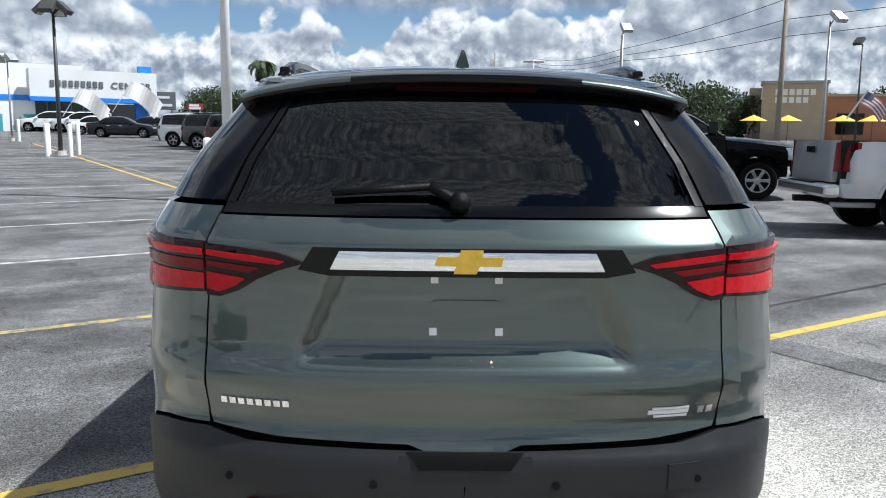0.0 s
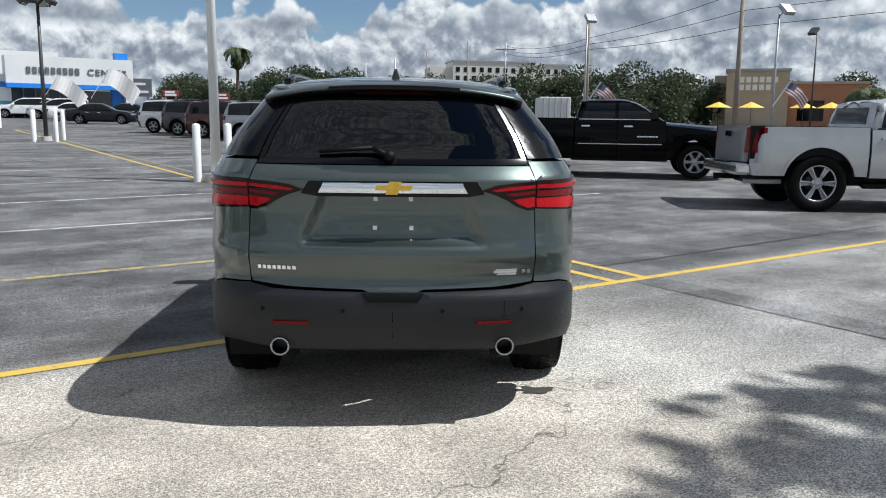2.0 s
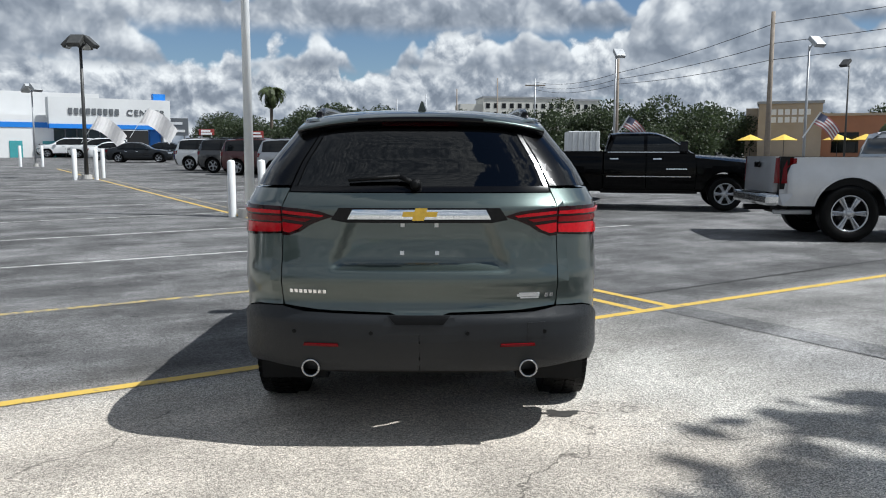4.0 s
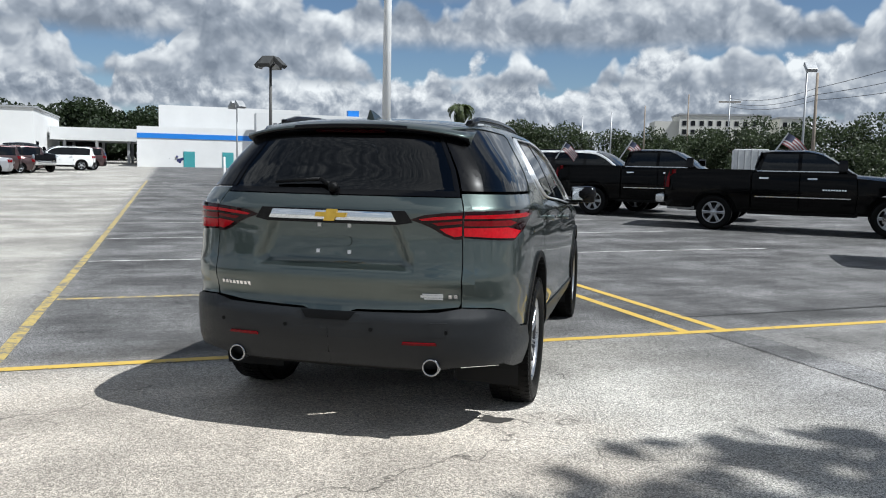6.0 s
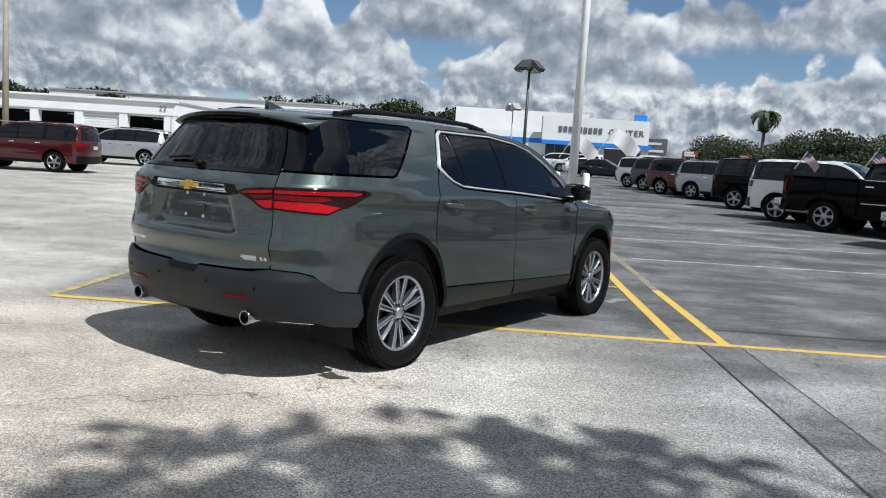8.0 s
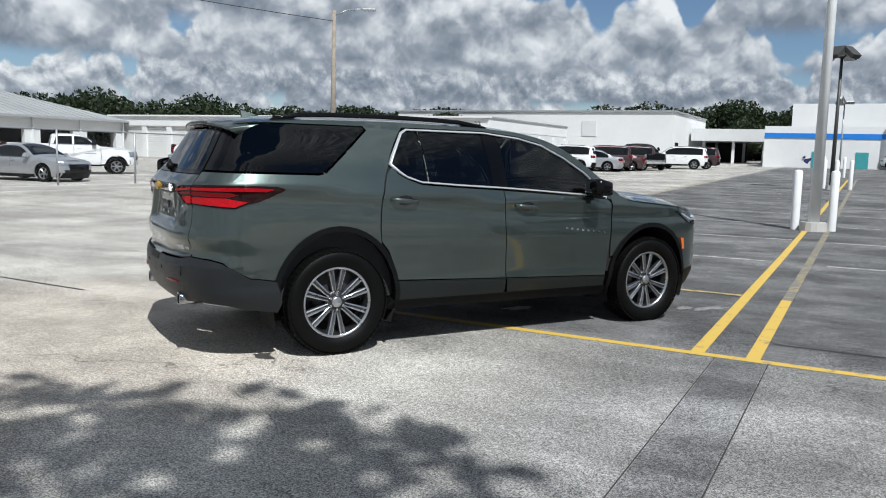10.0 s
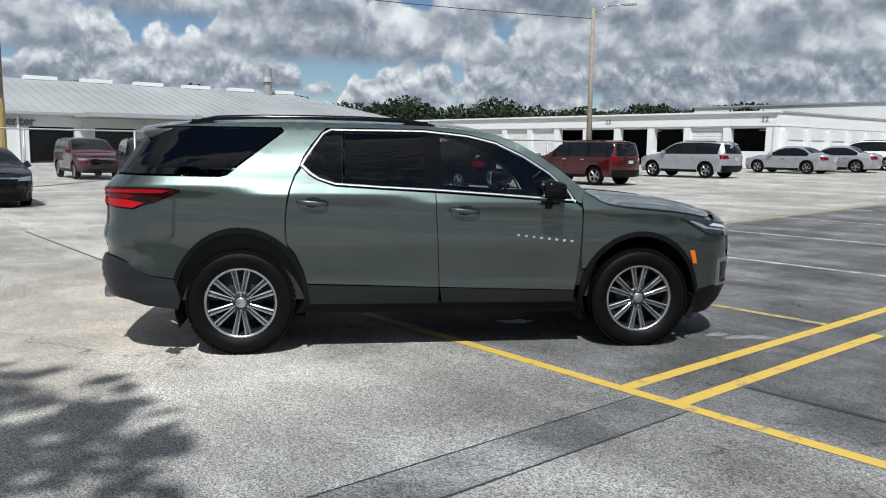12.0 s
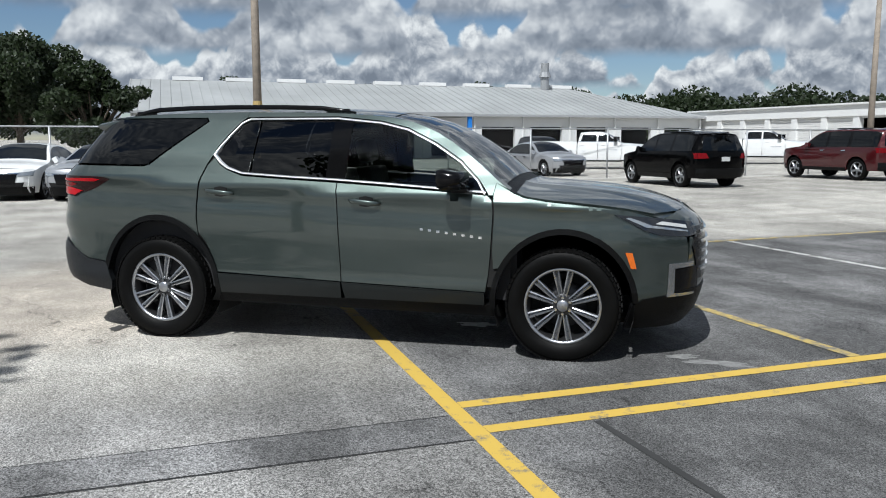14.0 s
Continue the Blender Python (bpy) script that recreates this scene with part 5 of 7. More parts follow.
def repair_shop():
    z = 0.0
    g = empty("repair_shop", LOTM)
    tagged(g, "long repair shop with a weathered grey metal roof and dark bays", "workshop building")
    p, q0, q1 = -56.0, -3.0, 46.0
    eave, ridge = 3.6, 6.8
    box_part("front_wall", (p - 0.3, q0, 2.6, p, q1, eave), M["white_wall"], g)
    nb = 11
    bw = (q1 - q0) / nb
    for i in range(nb + 1):
        y = q0 + i * bw
        box_part("pier", (p - 0.35, max(q0, y - 0.7), 0, p + 0.06, min(q1, y + 0.7), 2.6), M["off_white"], g)
        box_part("downpipe", (p + 0.07, y - 0.07, 0, p + 0.2, y + 0.07, eave), M["white_wall"], g)
    # shade of the repair bays is painted into this wall
    box_part("back_wall", (p - 9, q0, 0, p - 8.7, q1, eave), M["deep_shade"], g)
    box_part("shop_floor", (p - 8.7, q0, -0.1, p - 0.3, q1, 0.03), M["concrete"], g)
    verts = [(p + 0.5, q0 - 0.5, eave), (p + 0.5, q1 + 0.5, eave), (p - 13, q1 - 7, ridge), (p - 13, q0 - 0.5, ridge),
             (p - 26, q1 + 0.5, eave), (p - 26, q0 - 0.5, eave)]
    meshpart("metal_roof", mesh_from("metal_roof", verts, [(0, 1, 2, 3), (3, 2, 4, 5), (1, 4, 2)], M["metal_roof"]), g)
    meshpart("gable", mesh_from("gable", [(p, q0, 0), (p, q0, eave), (p - 13, q0, ridge - 0.1), (p - 25.5, q0, eave), (p - 25.5, q0, 0)], [(0, 1, 2, 3, 4)], M["off_white"]), g)
    box_part("gutter", (p + 0.45, q0 - 0.5, eave - 0.16, p + 0.6, q1 + 0.5, eave + 0.02), M["grey_trim"], g)
    # standing seams
    d = Vector((-13.5, 0, ridge - eave))
    for i in range(60):
        y = q0 - 0.4 + i * 0.8
        top = 1.0 if y < q1 - 7 else max(0.05, (q1 + 0.5 - y) / 7.5)
        bm = bmesh.new()
        a, b = Vector((p + 0.5, y, eave + 0.03)), Vector((p + 0.5 + d.x * top, y, eave + 0.03 + d.z * top))
        add_tube(bm, a, b, 0.025, seg=4)
        part("roof_seam", bm, M["metal_roof"], g)
    for i in range(9):
        y = q0 + 3 + i * 4.6
        box_part("ridge_vent", (p - 13.4, y, ridge - 0.05, p - 12.6, y + 2.6, ridge + 0.28), M["white_wall"], g)
    bm = bmesh.new()
    add_tube(bm, (p - 12.0, 36.0, ridge - 0.5), (p - 12.0, 36.0, ridge + 2.4), 0.42, seg=12)
    part("flue", bm, M["pole_grey"], g)
    bm = bmesh.new()
    add_tube(bm, (p - 12.0, 36.0, ridge + 1.0), (p - 12.0, 36.0, ridge + 1.5), 0.62, 0.5, seg=12)
    part("flue_collar", bm, M["pole_grey"], g)
    # lettering over a bay
    cu = bpy.data.curves.new("sign_lettering", "FONT")
    cu.body, cu.size, cu.extrude, cu.align_x = "Collision Center", 0.86, 0.03, "CENTER"
    cu.offset = 0.022
    cu.materials.append(M["letters_grey"])
    ob = new("sign_lettering", cu)
    ob.parent = g
    ob.matrix_basis = pose(p + 0.08, 8.6, 2.68, 90, 0, 90)
    # projecting office porch with a blue post
    box_part("porch_beam", (p + 0.1, 14, 3.3, p + 4.5, 22, 3.6), M["grey_trim"], g)
    box_part("porch_post", (p + 4.1, 21.6, 0, p + 4.4, 21.9, 3.3), M["dealer_blue"], g)


service_garage()
white_block()
showroom()
repair_shop()


def restaurant():
    m = Matrix.Translation((35.0, 76.0, rise(35, 76))) @ Matrix.Rotation(radians(-22), 4, "Z")
    g = empty("restaurant", m)
    tagged(g, "terracotta restaurant building with a tan entrance tower and yellow umbrellas", "restaurant building")
    box_part("main_wall", (0, 0, -0.5, 10.2, 9, 4.2), M["orange_wall"], g)
    box_part("cornice", (-0.1, -0.12, 4.2, 10.3, 9.1, 4.45), M["tan_wall"], g)
    box_part("tower", (-2.8, -1.4, -0.5, 3.0, 3.5, 5.4), M["tan_wall"], g)
    box_part("tower_cap", (-2.95, -1.55, 5.4, 3.15, 3.65, 5.65), M["grey_trim"], g)
    box_part("side_wing", (-3.7, 1.2, -0.5, -2.8, 9, 4.0), M["orange_wall"], g)
    box_part("wing_tower", (-4.0, 0.6, -0.5, -2.85, 4, 5.1), M["tan_wall"], g)
    for k in range(1):
        box_part("window", (4 + k * 3.6, -0.05, 0.6, 6.4 + k * 3.6, 0.02, 2.6), M["window_dark"], g)
    for r in range(2):
        for k in range(6 if r == 0 else 5):
            box_part("sign_bar", (-1.6 + k * 0.62, -1.46, 4.3 - r * 0.75, -1.15 + k * 0.62, -1.4, 4.85 - r * 0.75), M["sign_white"], g)
    for x in (-3.4, -0.4, 4.2, 6.6):
        u = empty("patio_umbrella", m @ Matrix.Translation((x, -4.5, -0.3)))
        tagged(u, "yellow canvas patio umbrella on a pole", "umbrella", "patio umbrellas")
        bm = bmesh.new()
        bmesh.ops.create_cone(bm, cap_ends=False, segments=8, radius1=1.25, radius2=0.04, depth=0.55, matrix=Matrix.Translation((0, 0, 2.35)))
        part("canopy", bm, M["awning"], u)
        tube_part("pole", [(0, 0, 0), (0, 0, 2.6)], 0.03, M["pole_dark"], u, 6)


def hotel():
    g = empty("hotel", Matrix.Translation((14.5, 175, 7.4)) @ Matrix.Rotation(radians(8), 4, "Z") @ Matrix.Diagonal((0.62, 0.62, 0.62, 1)))
    tagged(g, "distant cream multi-storey hotel with rows of windows", "hotel building")
    box_part("main_wall", (-8, 0, -9, 22, 14, 10.5), M["hotel_wall"], g)
    box_part("stair_tower", (-16, 2, -9, -8, 14, 8.5), M["hotel_wall"], g)
    box_part("far_wing", (26, 2, -9, 36, 14, 10.0), M["hotel_wall"], g)
    box_part("link_wall", (22, 4, -9, 26, 14, 7.5), M["hotel_wall"], g)
    box_part("roof_cap", (-8.3, -0.3, 10.5, 22.3, 14.3, 11.1), M["grey_trim"], g)
    box_part("roof_cap", (25.7, 1.7, 10.0, 36.3, 14.3, 10.6), M["grey_trim"], g)
    for r in range(3):
        for k in range(10):
            box_part("window", (-7 + k * 2.9, -0.1, 1.0 + r * 3.0, -5.6 + k * 2.9, 0.05, 2.7 + r * 3.0), M["window_dark"], g)
        for k in range(3):
            box_part("window", (27 + k * 2.9, 1.9, 1.0 + r * 3.0, 28.4 + k * 2.9, 2.05, 2.7 + r * 3.0), M["window_dark"], g)


restaurant()
hotel()


# ---- trees ----
def leaf_cloud(name, clumps, count, size, material, parent, seed):
    """Many small bent leaf cards in uneven clumps."""
    rnd = np.random.RandomState(seed)
    tot = sum(c[3] ** 2 for c in clumps)
    pos = []
    for cx0, cy0, cz0, cr in clumps:
        n = int(count * cr * cr / tot)
        d = rnd.normal(size=(n, 3))
        d /= np.linalg.norm(d, axis=1)[:, None]
        rr = cr * rnd.uniform(0.25, 1.10, n) ** 0.6
        pos.append(np.array((cx0, cy0, cz0)) + d * rr[:, None] * np.array((1, 1, 0.72)))
    c = np.concatenate(pos)
    n = len(c)
    a = rnd.normal(size=(n, 3))
    a /= np.linalg.norm(a, axis=1)[:, None]
    b = np.cross(a, rnd.normal(size=(n, 3)))
    b /= np.linalg.norm(b, axis=1)[:, None]
    sz = (size * rnd.uniform(0.6, 1.4, n))[:, None]
    verts = np.stack((c - a * sz, c + b * sz * 0.6, c + a * sz, c - b * sz * 0.6), axis=1).reshape(-1, 3)
    faces = np.arange(4 * n).reshape(-1, 4)
    ob = new(name, mesh_from(name, verts.tolist(), faces.tolist(), material))
    ob.parent = parent
    return ob


def tree(x, y, h, spread, seed, label, leaves=2600, size=0.28, material="leaf", trunk=0.30, z=None, nclump=None, low=0.5, lobe=(0.24, 0.42)):
    rnd = random.Random(seed)
    root = empty("tree", Matrix.Translation((x, y, rise(x, y) if z is None else z)))
    tagged(root, label, "tree", "lot trees")
    bm = bmesh.new()
    th = h * min(0.34, low)
    add_tube(bm, (0, 0, -0.2), (0.1, 0, th), trunk, trunk * 0.72, 9, False)
    clumps = []
    nc = nclump or 11
    for i in range(nc):
        a = 2 * math.pi * i / nc + rnd.uniform(-0.4, 0.4)
        rr = spread * rnd.uniform(0.2, 0.86)
        # the crown is widest at its middle and falls off to the top
        zz = h * rnd.uniform(low, 0.92 - 0.34 * (rr / spread) ** 2)
        tip = Vector((rr * math.cos(a), rr * math.sin(a), zz))
        mid = Vector((tip.x * 0.45, tip.y * 0.45, th + (zz - th) * 0.45))
        add_tube(bm, (0.1, 0, th * rnd.uniform(0.8, 1.0)), mid, trunk * 0.42, trunk * 0.25, 6, False)
        add_tube(bm, mid, tip, trunk * 0.25, trunk * 0.07, 5, False)
        clumps.append((tip.x, tip.y, tip.z, spread * rnd.uniform(*lobe)))
    clumps.append((0, 0, h * 0.84, spread * lobe[1]))
    part("trunk", bm, M["bark"], root, smooth=True)
    leaf_cloud("crown", clumps, leaves, size, M[material], root, seed)
    return root


def palm(x, y, h, seed, label="tall palm tree with a round head of fronds", r=1.9):
    rnd = random.Random(seed)
    root = empty("palm_tree", Matrix.Translation((x, y, rise(x, y))))
    tagged(root, label, "palm tree")
    bm = bmesh.new()
    add_tube(bm, (0, 0, -0.3), (0.15, 0, h), 0.24, 0.17, 9, False)
    part("trunk", bm, M["bark"], root, smooth=True)
    verts, faces = [], []
    for i in range(46):
        a = rnd.uniform(0, 2 * math.pi)
        el = rnd.uniform(-0.9, 1.3)
        n = 9
        for sgn in (-1, 1):
            for k in range(n):
                t0 = k / n
                def pt(t):
                    rad = r * t
                    e2 = el - 1.1 * t * t
                    return Vector((0.15 + rad * math.cos(a) * math.cos(e2), rad * math.sin(a) * math.cos(e2), h + rad * math.sin(e2)))
                p, q2 = pt(t0 + 0.1), pt(t0 + 0.19)
                side = Vector((-math.sin(a), math.cos(a), -0.35)) * sgn * 0.42 * (1 - abs(t0 - 0.4))
                f = (pt(min(1, t0 + 0.4)) - p) * 0.55
                i0 = len(verts)
                verts += [tuple(p), tuple(q2), tuple(q2 + side + f), tuple(p + side * 0.9 + f)]
                faces.append((i0, i0 + 1, i0 + 2, i0 + 3))
    ob = new("fronds", mesh_from("fronds", verts, faces, M["leaf_palm"]))
    ob.parent = root
    return root


palm(-21.4, 97.7, 7.4, 5, r=1.7)
palm(28.2, 44.2, 2.5, 7, "short palm tree beside the restaurant", r=1.3)
palm(29.6, 45.4, 2.2, 8, "short palm tree beside the restaurant", r=1.3)
OAK = "broad dark green oak tree with an uneven crown"
tree(-40.5, -37.5, 8.9, 6.0, 11, OAK, 30000, 0.15, nclump=48, low=0.26, lobe=(0.12, 0.27))
tree(-37.5, -29.5, 6.6, 4.0, 14, OAK, 14000, 0.15, nclump=30, low=0.22, lobe=(0.13, 0.28))
tree(-46, -47, 9.0, 6.5, 12, OAK, 14000, 0.2, nclump=26, low=0.3, lobe=(0.14, 0.3))
FAR = "distant green tree behind the lot"
rr = random.Random(4)
for i, (x, y, h, s) in enumerate([(-16, 92, 7.6, 4.6), (-12, 90, 8.4, 5.2), (-7, 92, 7.4, 5.2), (-2, 95, 6.6, 5.0), (-25, 104, 6.6, 4.8), (-33, 118, 7.4, 5.5),
                                  (3, 96, 6.0, 5.0), (9, 92, 6.0, 5.2), (13, 82, 7.2, 5.4), (18, 80, 8.0, 5.6), (23, 78, 8.0, 5.6), (28, 80, 7.4, 5.4), (33, 92, 7.6, 5.4),
                                  (6, 84, 5.2, 4.2), (44, 92, 7.4, 5.2), (52, 88, 7.2, 5.2), (60, 82, 7, 5)]):
    tree(x, y, h * rr.uniform(0.64, 0.84), s * 1.1, 30 + i, FAR, 9000, 0.15, "leaf_far", 0.2, nclump=26, low=0.16, lobe=(0.16, 0.34))
for i, (p, q, h, s) in enumerate([(-66, 66, 8.2, 6), (-74, 58, 8.6, 6), (-60, 75, 7.6, 5), (-52, 80, 7.6, 5), (-44, 86, 7.4, 5), (-22, 102, 9.0, 6), (-12, 112, 10.0, 6), (-4, 118, 9, 6), (-36, 72, 6.8, 3.6)]):
    c = lot(p, q)
    tree(c.x, c.y, h * rr.uniform(0.60, 0.70), s * 1.7, 60 + i, FAR, 20000, 0.27, "leaf", 0.2, nclump=30, low=0.22, lobe=(0.16, 0.34))
for i, (p, q, h, s) in enumerate([(-84, 22, 9.6, 5), (-84, 6, 10.2, 5), (-86, 36, 10.4, 5), (-82, 46, 9.4, 5)]):
    c = lot(p, q)
    tree(c.x, c.y, h * 0.84, s, 80 + i, FAR, 6000, 0.17, "leaf", 0.2, nclump=18, low=0.3, lobe=(0.16, 0.34))
# the tree whose broken shade lies on the ground behind the car
tree(10.9, -3.2, 14.0, 2.3, 99, "tall slim tree shading the asphalt beside the lot", 1500, 0.145, trunk=0.12, nclump=8, low=0.66)


# ---- poles, bollards, cables, flags ----
def flood_pole(x, y, h, heads, label, material="pole_dark", r=0.09, base=True):
    root = empty("lot_lamp", Matrix.Translation((x, y, rise(x, y))))
    tagged(root, label, "lamp post")
    bm = bmesh.new()
    add_tube(bm, (0, 0, -0.1), (0, 0, h), r, r * 0.62, 12)
    part("pole", bm, M[material], root, smooth=True)
    if base:
        bm = bmesh.new()
        add_tube(bm, (0, 0, -0.1), (0, 0, 0.18), r * 2.6, r * 2.3, 14)
        part("base", bm, M["concrete"], root)
    for ang in heads:
        bm = bmesh.new()
        mm = Matrix.Translation((0, 0, h)) @ Matrix.Rotation(radians(ang), 4, "Z") @ Matrix.Translation((0, 0.42, 0.12)) @ Matrix.Rotation(radians(-42), 4, "X")
        add_box(bm, -0.27, -0.30, -0.10, 0.27, 0.30, 0.10, m=mm, bevel=0.03)
        head = part("lamp_head", bm, M[material], root)
        bm = bmesh.new()
        add_box(bm, -0.22, -0.25, -0.115, 0.22, 0.25, -0.10, m=mm)
        part("lens", bm, M["lamp_glass"], head)
        bm = bmesh.new()
        add_tube(bm, (0, 0, h - 0.15), mm @ Vector((0, -0.1, -0.05)), 0.03, seg=6)
        part("bracket", bm, M[material], root)
    return root


flood_pole(-14.7, 28.7, 5.5, (0, 90, 180, 270), "dark steel lot lamp post with four floodlight heads")
flood_pole(-4.05, 12.6, 10.5, (), "tall white steel pole on a concrete base between bollards", "pole_white", 0.11)
flood_pole(-24.0, 43.0, 4.5, (60, 240), "slim twin-arm street lamp before the showroom", "pole_grey", 0.06)


def bollard(x, y, h=1.25, r=0.085):
    root = empty("bollard", Matrix.Translation((x, y, rise(x, y))))
    tagged(root, "white painted steel bollard with a domed top", "bollard", "bollards round the lamp posts")
    prof = [(0, r), (h - 0.05, r), (h - 0.02, r * 0.8), (h, 0.001)]
    bm = revolve([(a, b) for a, b in prof], 18)
    bmesh.ops.rotate(bm, verts=bm.verts, cent=(0, 0, 0), matrix=Matrix.Rotation(-math.pi / 2, 3, "Y"))
    part("post", bm, M["pole_white"], root, smooth=True)


for x, y in ((-4.42, 12.5), (-3.85, 12.9), (-14.75, 27.7), (-13.95, 27.9), (-14.3, 29.4), (-15.4, 29.2), (-24.6, 42.4), (-23.4, 42.6)):
    bollard(x, y)
flood_pole(16.4, 31.0, 5.9, (200,), "grey steel lamp post with one square floodlight", "pole_grey", 0.07)
flood_pole(9.6, 39.0, 6.2, (190,), "grey steel lamp post with one square floodlight", "pole_grey", 0.07)
flood_pole(26.5, 47.5, 6.6, (120,), "dark street lamp post near the restaurant", "pole_dark", 0.07)


def utility_pole(x, y, h, label, material="wood_pole", r=0.15, arm=None, cross=False):
    root = empty("utility_pole", Matrix.Translation((x, y, rise(x, y))))
    tagged(root, label, "utility pole")
    bm = bmesh.new()
    add_tube(bm, (0, 0, -0.2), (0, 0, h), r, r * 0.65, 10)
    part("pole", bm, M[material], root, smooth=True)
    if cross:
        box_part("crossarm", (-1.1, -0.06, h - 0.8, 1.1, 0.06, h - 0.66), M["wood_pole"], root)
    if arm:
        d = Vector((math.cos(radians(arm)), math.sin(radians(arm)), 0))
        t = Vector((0, 0, h - 0.25))
        tube_part("lamp_arm", [t, t + d * 0.7 + Vector((0, 0, 0.3)), t + d * 1.5 + Vector((0, 0, 0.36))], 0.035, M["pole_grey"], root, 6)
        bm = bmesh.new()
        c = t + d * 1.75 + Vector((0, 0, 0.33))
        add_box(bm, -0.32, -0.12, -0.06, 0.32, 0.12, 0.06, m=Matrix.Translation(c) @ Matrix.Rotation(radians(arm), 4, "Z"), bevel=0.03)
        part("lamp_head", bm, M["pole_grey"], root)
    return root


utility_pole(19.0, 41.5, 9.0, "tall weathered wooden utility pole", r=0.17)
utility_pole(13.0, 54.0, 7.6, "weathered wooden utility pole behind the trucks", r=0.13)
utility_pole(-32.0, 13.3, 8.2, "weathered utility pole with a street lamp arm", arm=60, r=0.15)
utility_pole(-20.6, -9.9, 12.0, "tall utility pole with a yellow painted foot", r=0.17)
# thin tube added for the pole's yellow painted foot; no separate sleeve exists
bm = bmesh.new()
add_tube(bm, (0, 0, 0), (0, 0, 2.9), 0.182, 0.168, 12)
foot = part("pole_foot_paint", bm, M["yellow_steel"])
foot.location = (-20.6, -9.9, 0)
tagged(foot, "yellow paint on the foot of a pole, built as a thin tube", "pole guard")
for i, (x, y, h) in enumerate([(2.0, 88, 7.5), (-5.0, 90, 6.4), (6.5, 86, 8.6), (10.5, 84, 8.4), (-14, 98, 6), (-1.5, 84, 6.6)]):
    utility_pole(x, y, h, "slim distant utility pole before the trees", "pole_grey" if i % 2 else "wood_pole", 0.10, cross=(i == 3))


def cable(a, b, sag, r=0.018):
    a, b = Vector(a), Vector(b)
    n = 14
    pts = [a + (b - a) * (i / n) - Vector((0, 0, sag * 4 * (i / n) * (1 - i / n))) for i in range(n + 1)]
    ob = tube_part("power_line", pts, r, M["cable"], None, 5)
    tagged(ob, "thin black overhead power line", "cable", "overhead lines", "structure")


for k, dz in enumerate((0, 0.9, 2.0)):
    cable((13.0, 54.0, 6.6 + dz * 0.4), (19.0, 41.5, 6.9 + dz), 0.2)
    cable((19.0, 41.5, 6.9 + dz), (60, -10, 11 + dz), 0.8)
    cable((13.0, 54.0, 6.6 + dz * 0.4), (10.5, 84, 8.6 + dz * 0.4), 0.5)
cable((-32.0, 13.3, 7.9), (-25, -30, 11.0), 0.8)


def flag(x, y, z, ang, h=1.0, plain=False):
    root = empty("flag", Matrix.Translation((x, y, z)) @ Matrix.Rotation(radians(ang), 4, "Z"))
    tagged(root, "white promotional flag on a slanted pole" if plain else "red, white and blue striped flag on a slanted pole", "flag", "flags on parked vehicles")
    tilt = Matrix.Rotation(radians(32), 4, "Y")
    bm = bmesh.new()
    add_tube(bm, (0, 0, 0), tilt @ Vector((0, 0, 1.9 * h)), 0.018, seg=6)
    part("pole", bm, M["pole_white"], root)

    def wavy(u, v):
        p = tilt @ Vector((0, 0, (1.85 - v) * h))
        return p + Vector((u * h, 0.10 * h * math.sin(u * 5 + v * 2), -0.45 * u * u * h - 0.12 * u))

    def cloth(u0, u1, v0, v1, nm, mt):
        n = 10
        vs, fs = [], []
        for i in range(n + 1):
            u = u0 + (u1 - u0) * i / n
            vs += [tuple(wavy(u, v0)), tuple(wavy(u, v1))]
        for i in range(n):
            k = 2 * i
            fs.append((k, k + 2, k + 3, k + 1))
        me = mesh_from(nm, vs, fs, M[mt])
        ob = meshpart(nm, me, root)

    if plain:
        cloth(0, 1.5, 0, 0.9, "cloth", "flag_white")
    else:
        for k in range(9):
            cloth(0.0 if k > 4 else 0.48, 1.25, 0.80 * k / 9, 0.80 * (k + 1) / 9, "stripe", "flag_red" if k % 2 == 0 else "flag_white")
        cloth(0.0, 0.48, 0, 0.80 * 5 / 9, "canton", "flag_blue")


flag(4.85, 16.9, 1.93, -10, 0.38)
flag(8.5, 13.6, 1.90, -10, 0.36)
flag(-1.0, 20.8, 1.86, -10, 0.32)
flag(1.05, 18.8, 1.86, -10, 0.32)
flag(-21.6, 51.5, 2.6, 20, 1.3, True)
flag(-27, 56, 2.3, 20, 1.3, True)


def road_sign(x, y, z0, z1, w, material, label, bars=2):
    """A panel between two posts, with plain bars for its writing."""
    root = empty("roadside_sign", Matrix.Translation((x, y, rise(x, y))) @ Matrix.Rotation(radians(12), 4, "Z"))
    tagged(root, label, "sign")
    for sx in (-0.32, 0.32):
        tube_part("post", [(sx * w, 0.08, 0), (sx * w, 0.08, z1)], 0.08, M["pole_grey"], root, 8)
    bm = bmesh.new()
    add_box(bm, -w / 2, -0.12, z0, w / 2, 0.12, z1, bevel=0.04)
    pan = part("sign_panel", bm, M[material], root)
    for k in range(bars):
        zz = z0 + (z1 - z0) * (k + 0.6) / (bars + 0.3)
        box_part("sign_bar", (-w * 0.36, -0.15, zz - 0.12, w * (0.36 - 0.1 * k), -0.12, zz + 0.12), M["sign_white"], pan)


road_sign(-26.0, 75.0, 2.0, 3.7, 2.3, "letters_grey", "dark roadside billboard with a pale band on two posts")
road_sign(-26.8, 88.0, 2.1, 2.8, 1.7, "sign_red", "red and white roadside sign on two posts")
road_sign(-23.0, 97.0, 1.8, 2.7, 1.5, "sign_red", "round-cornered red roadside sign on two posts")


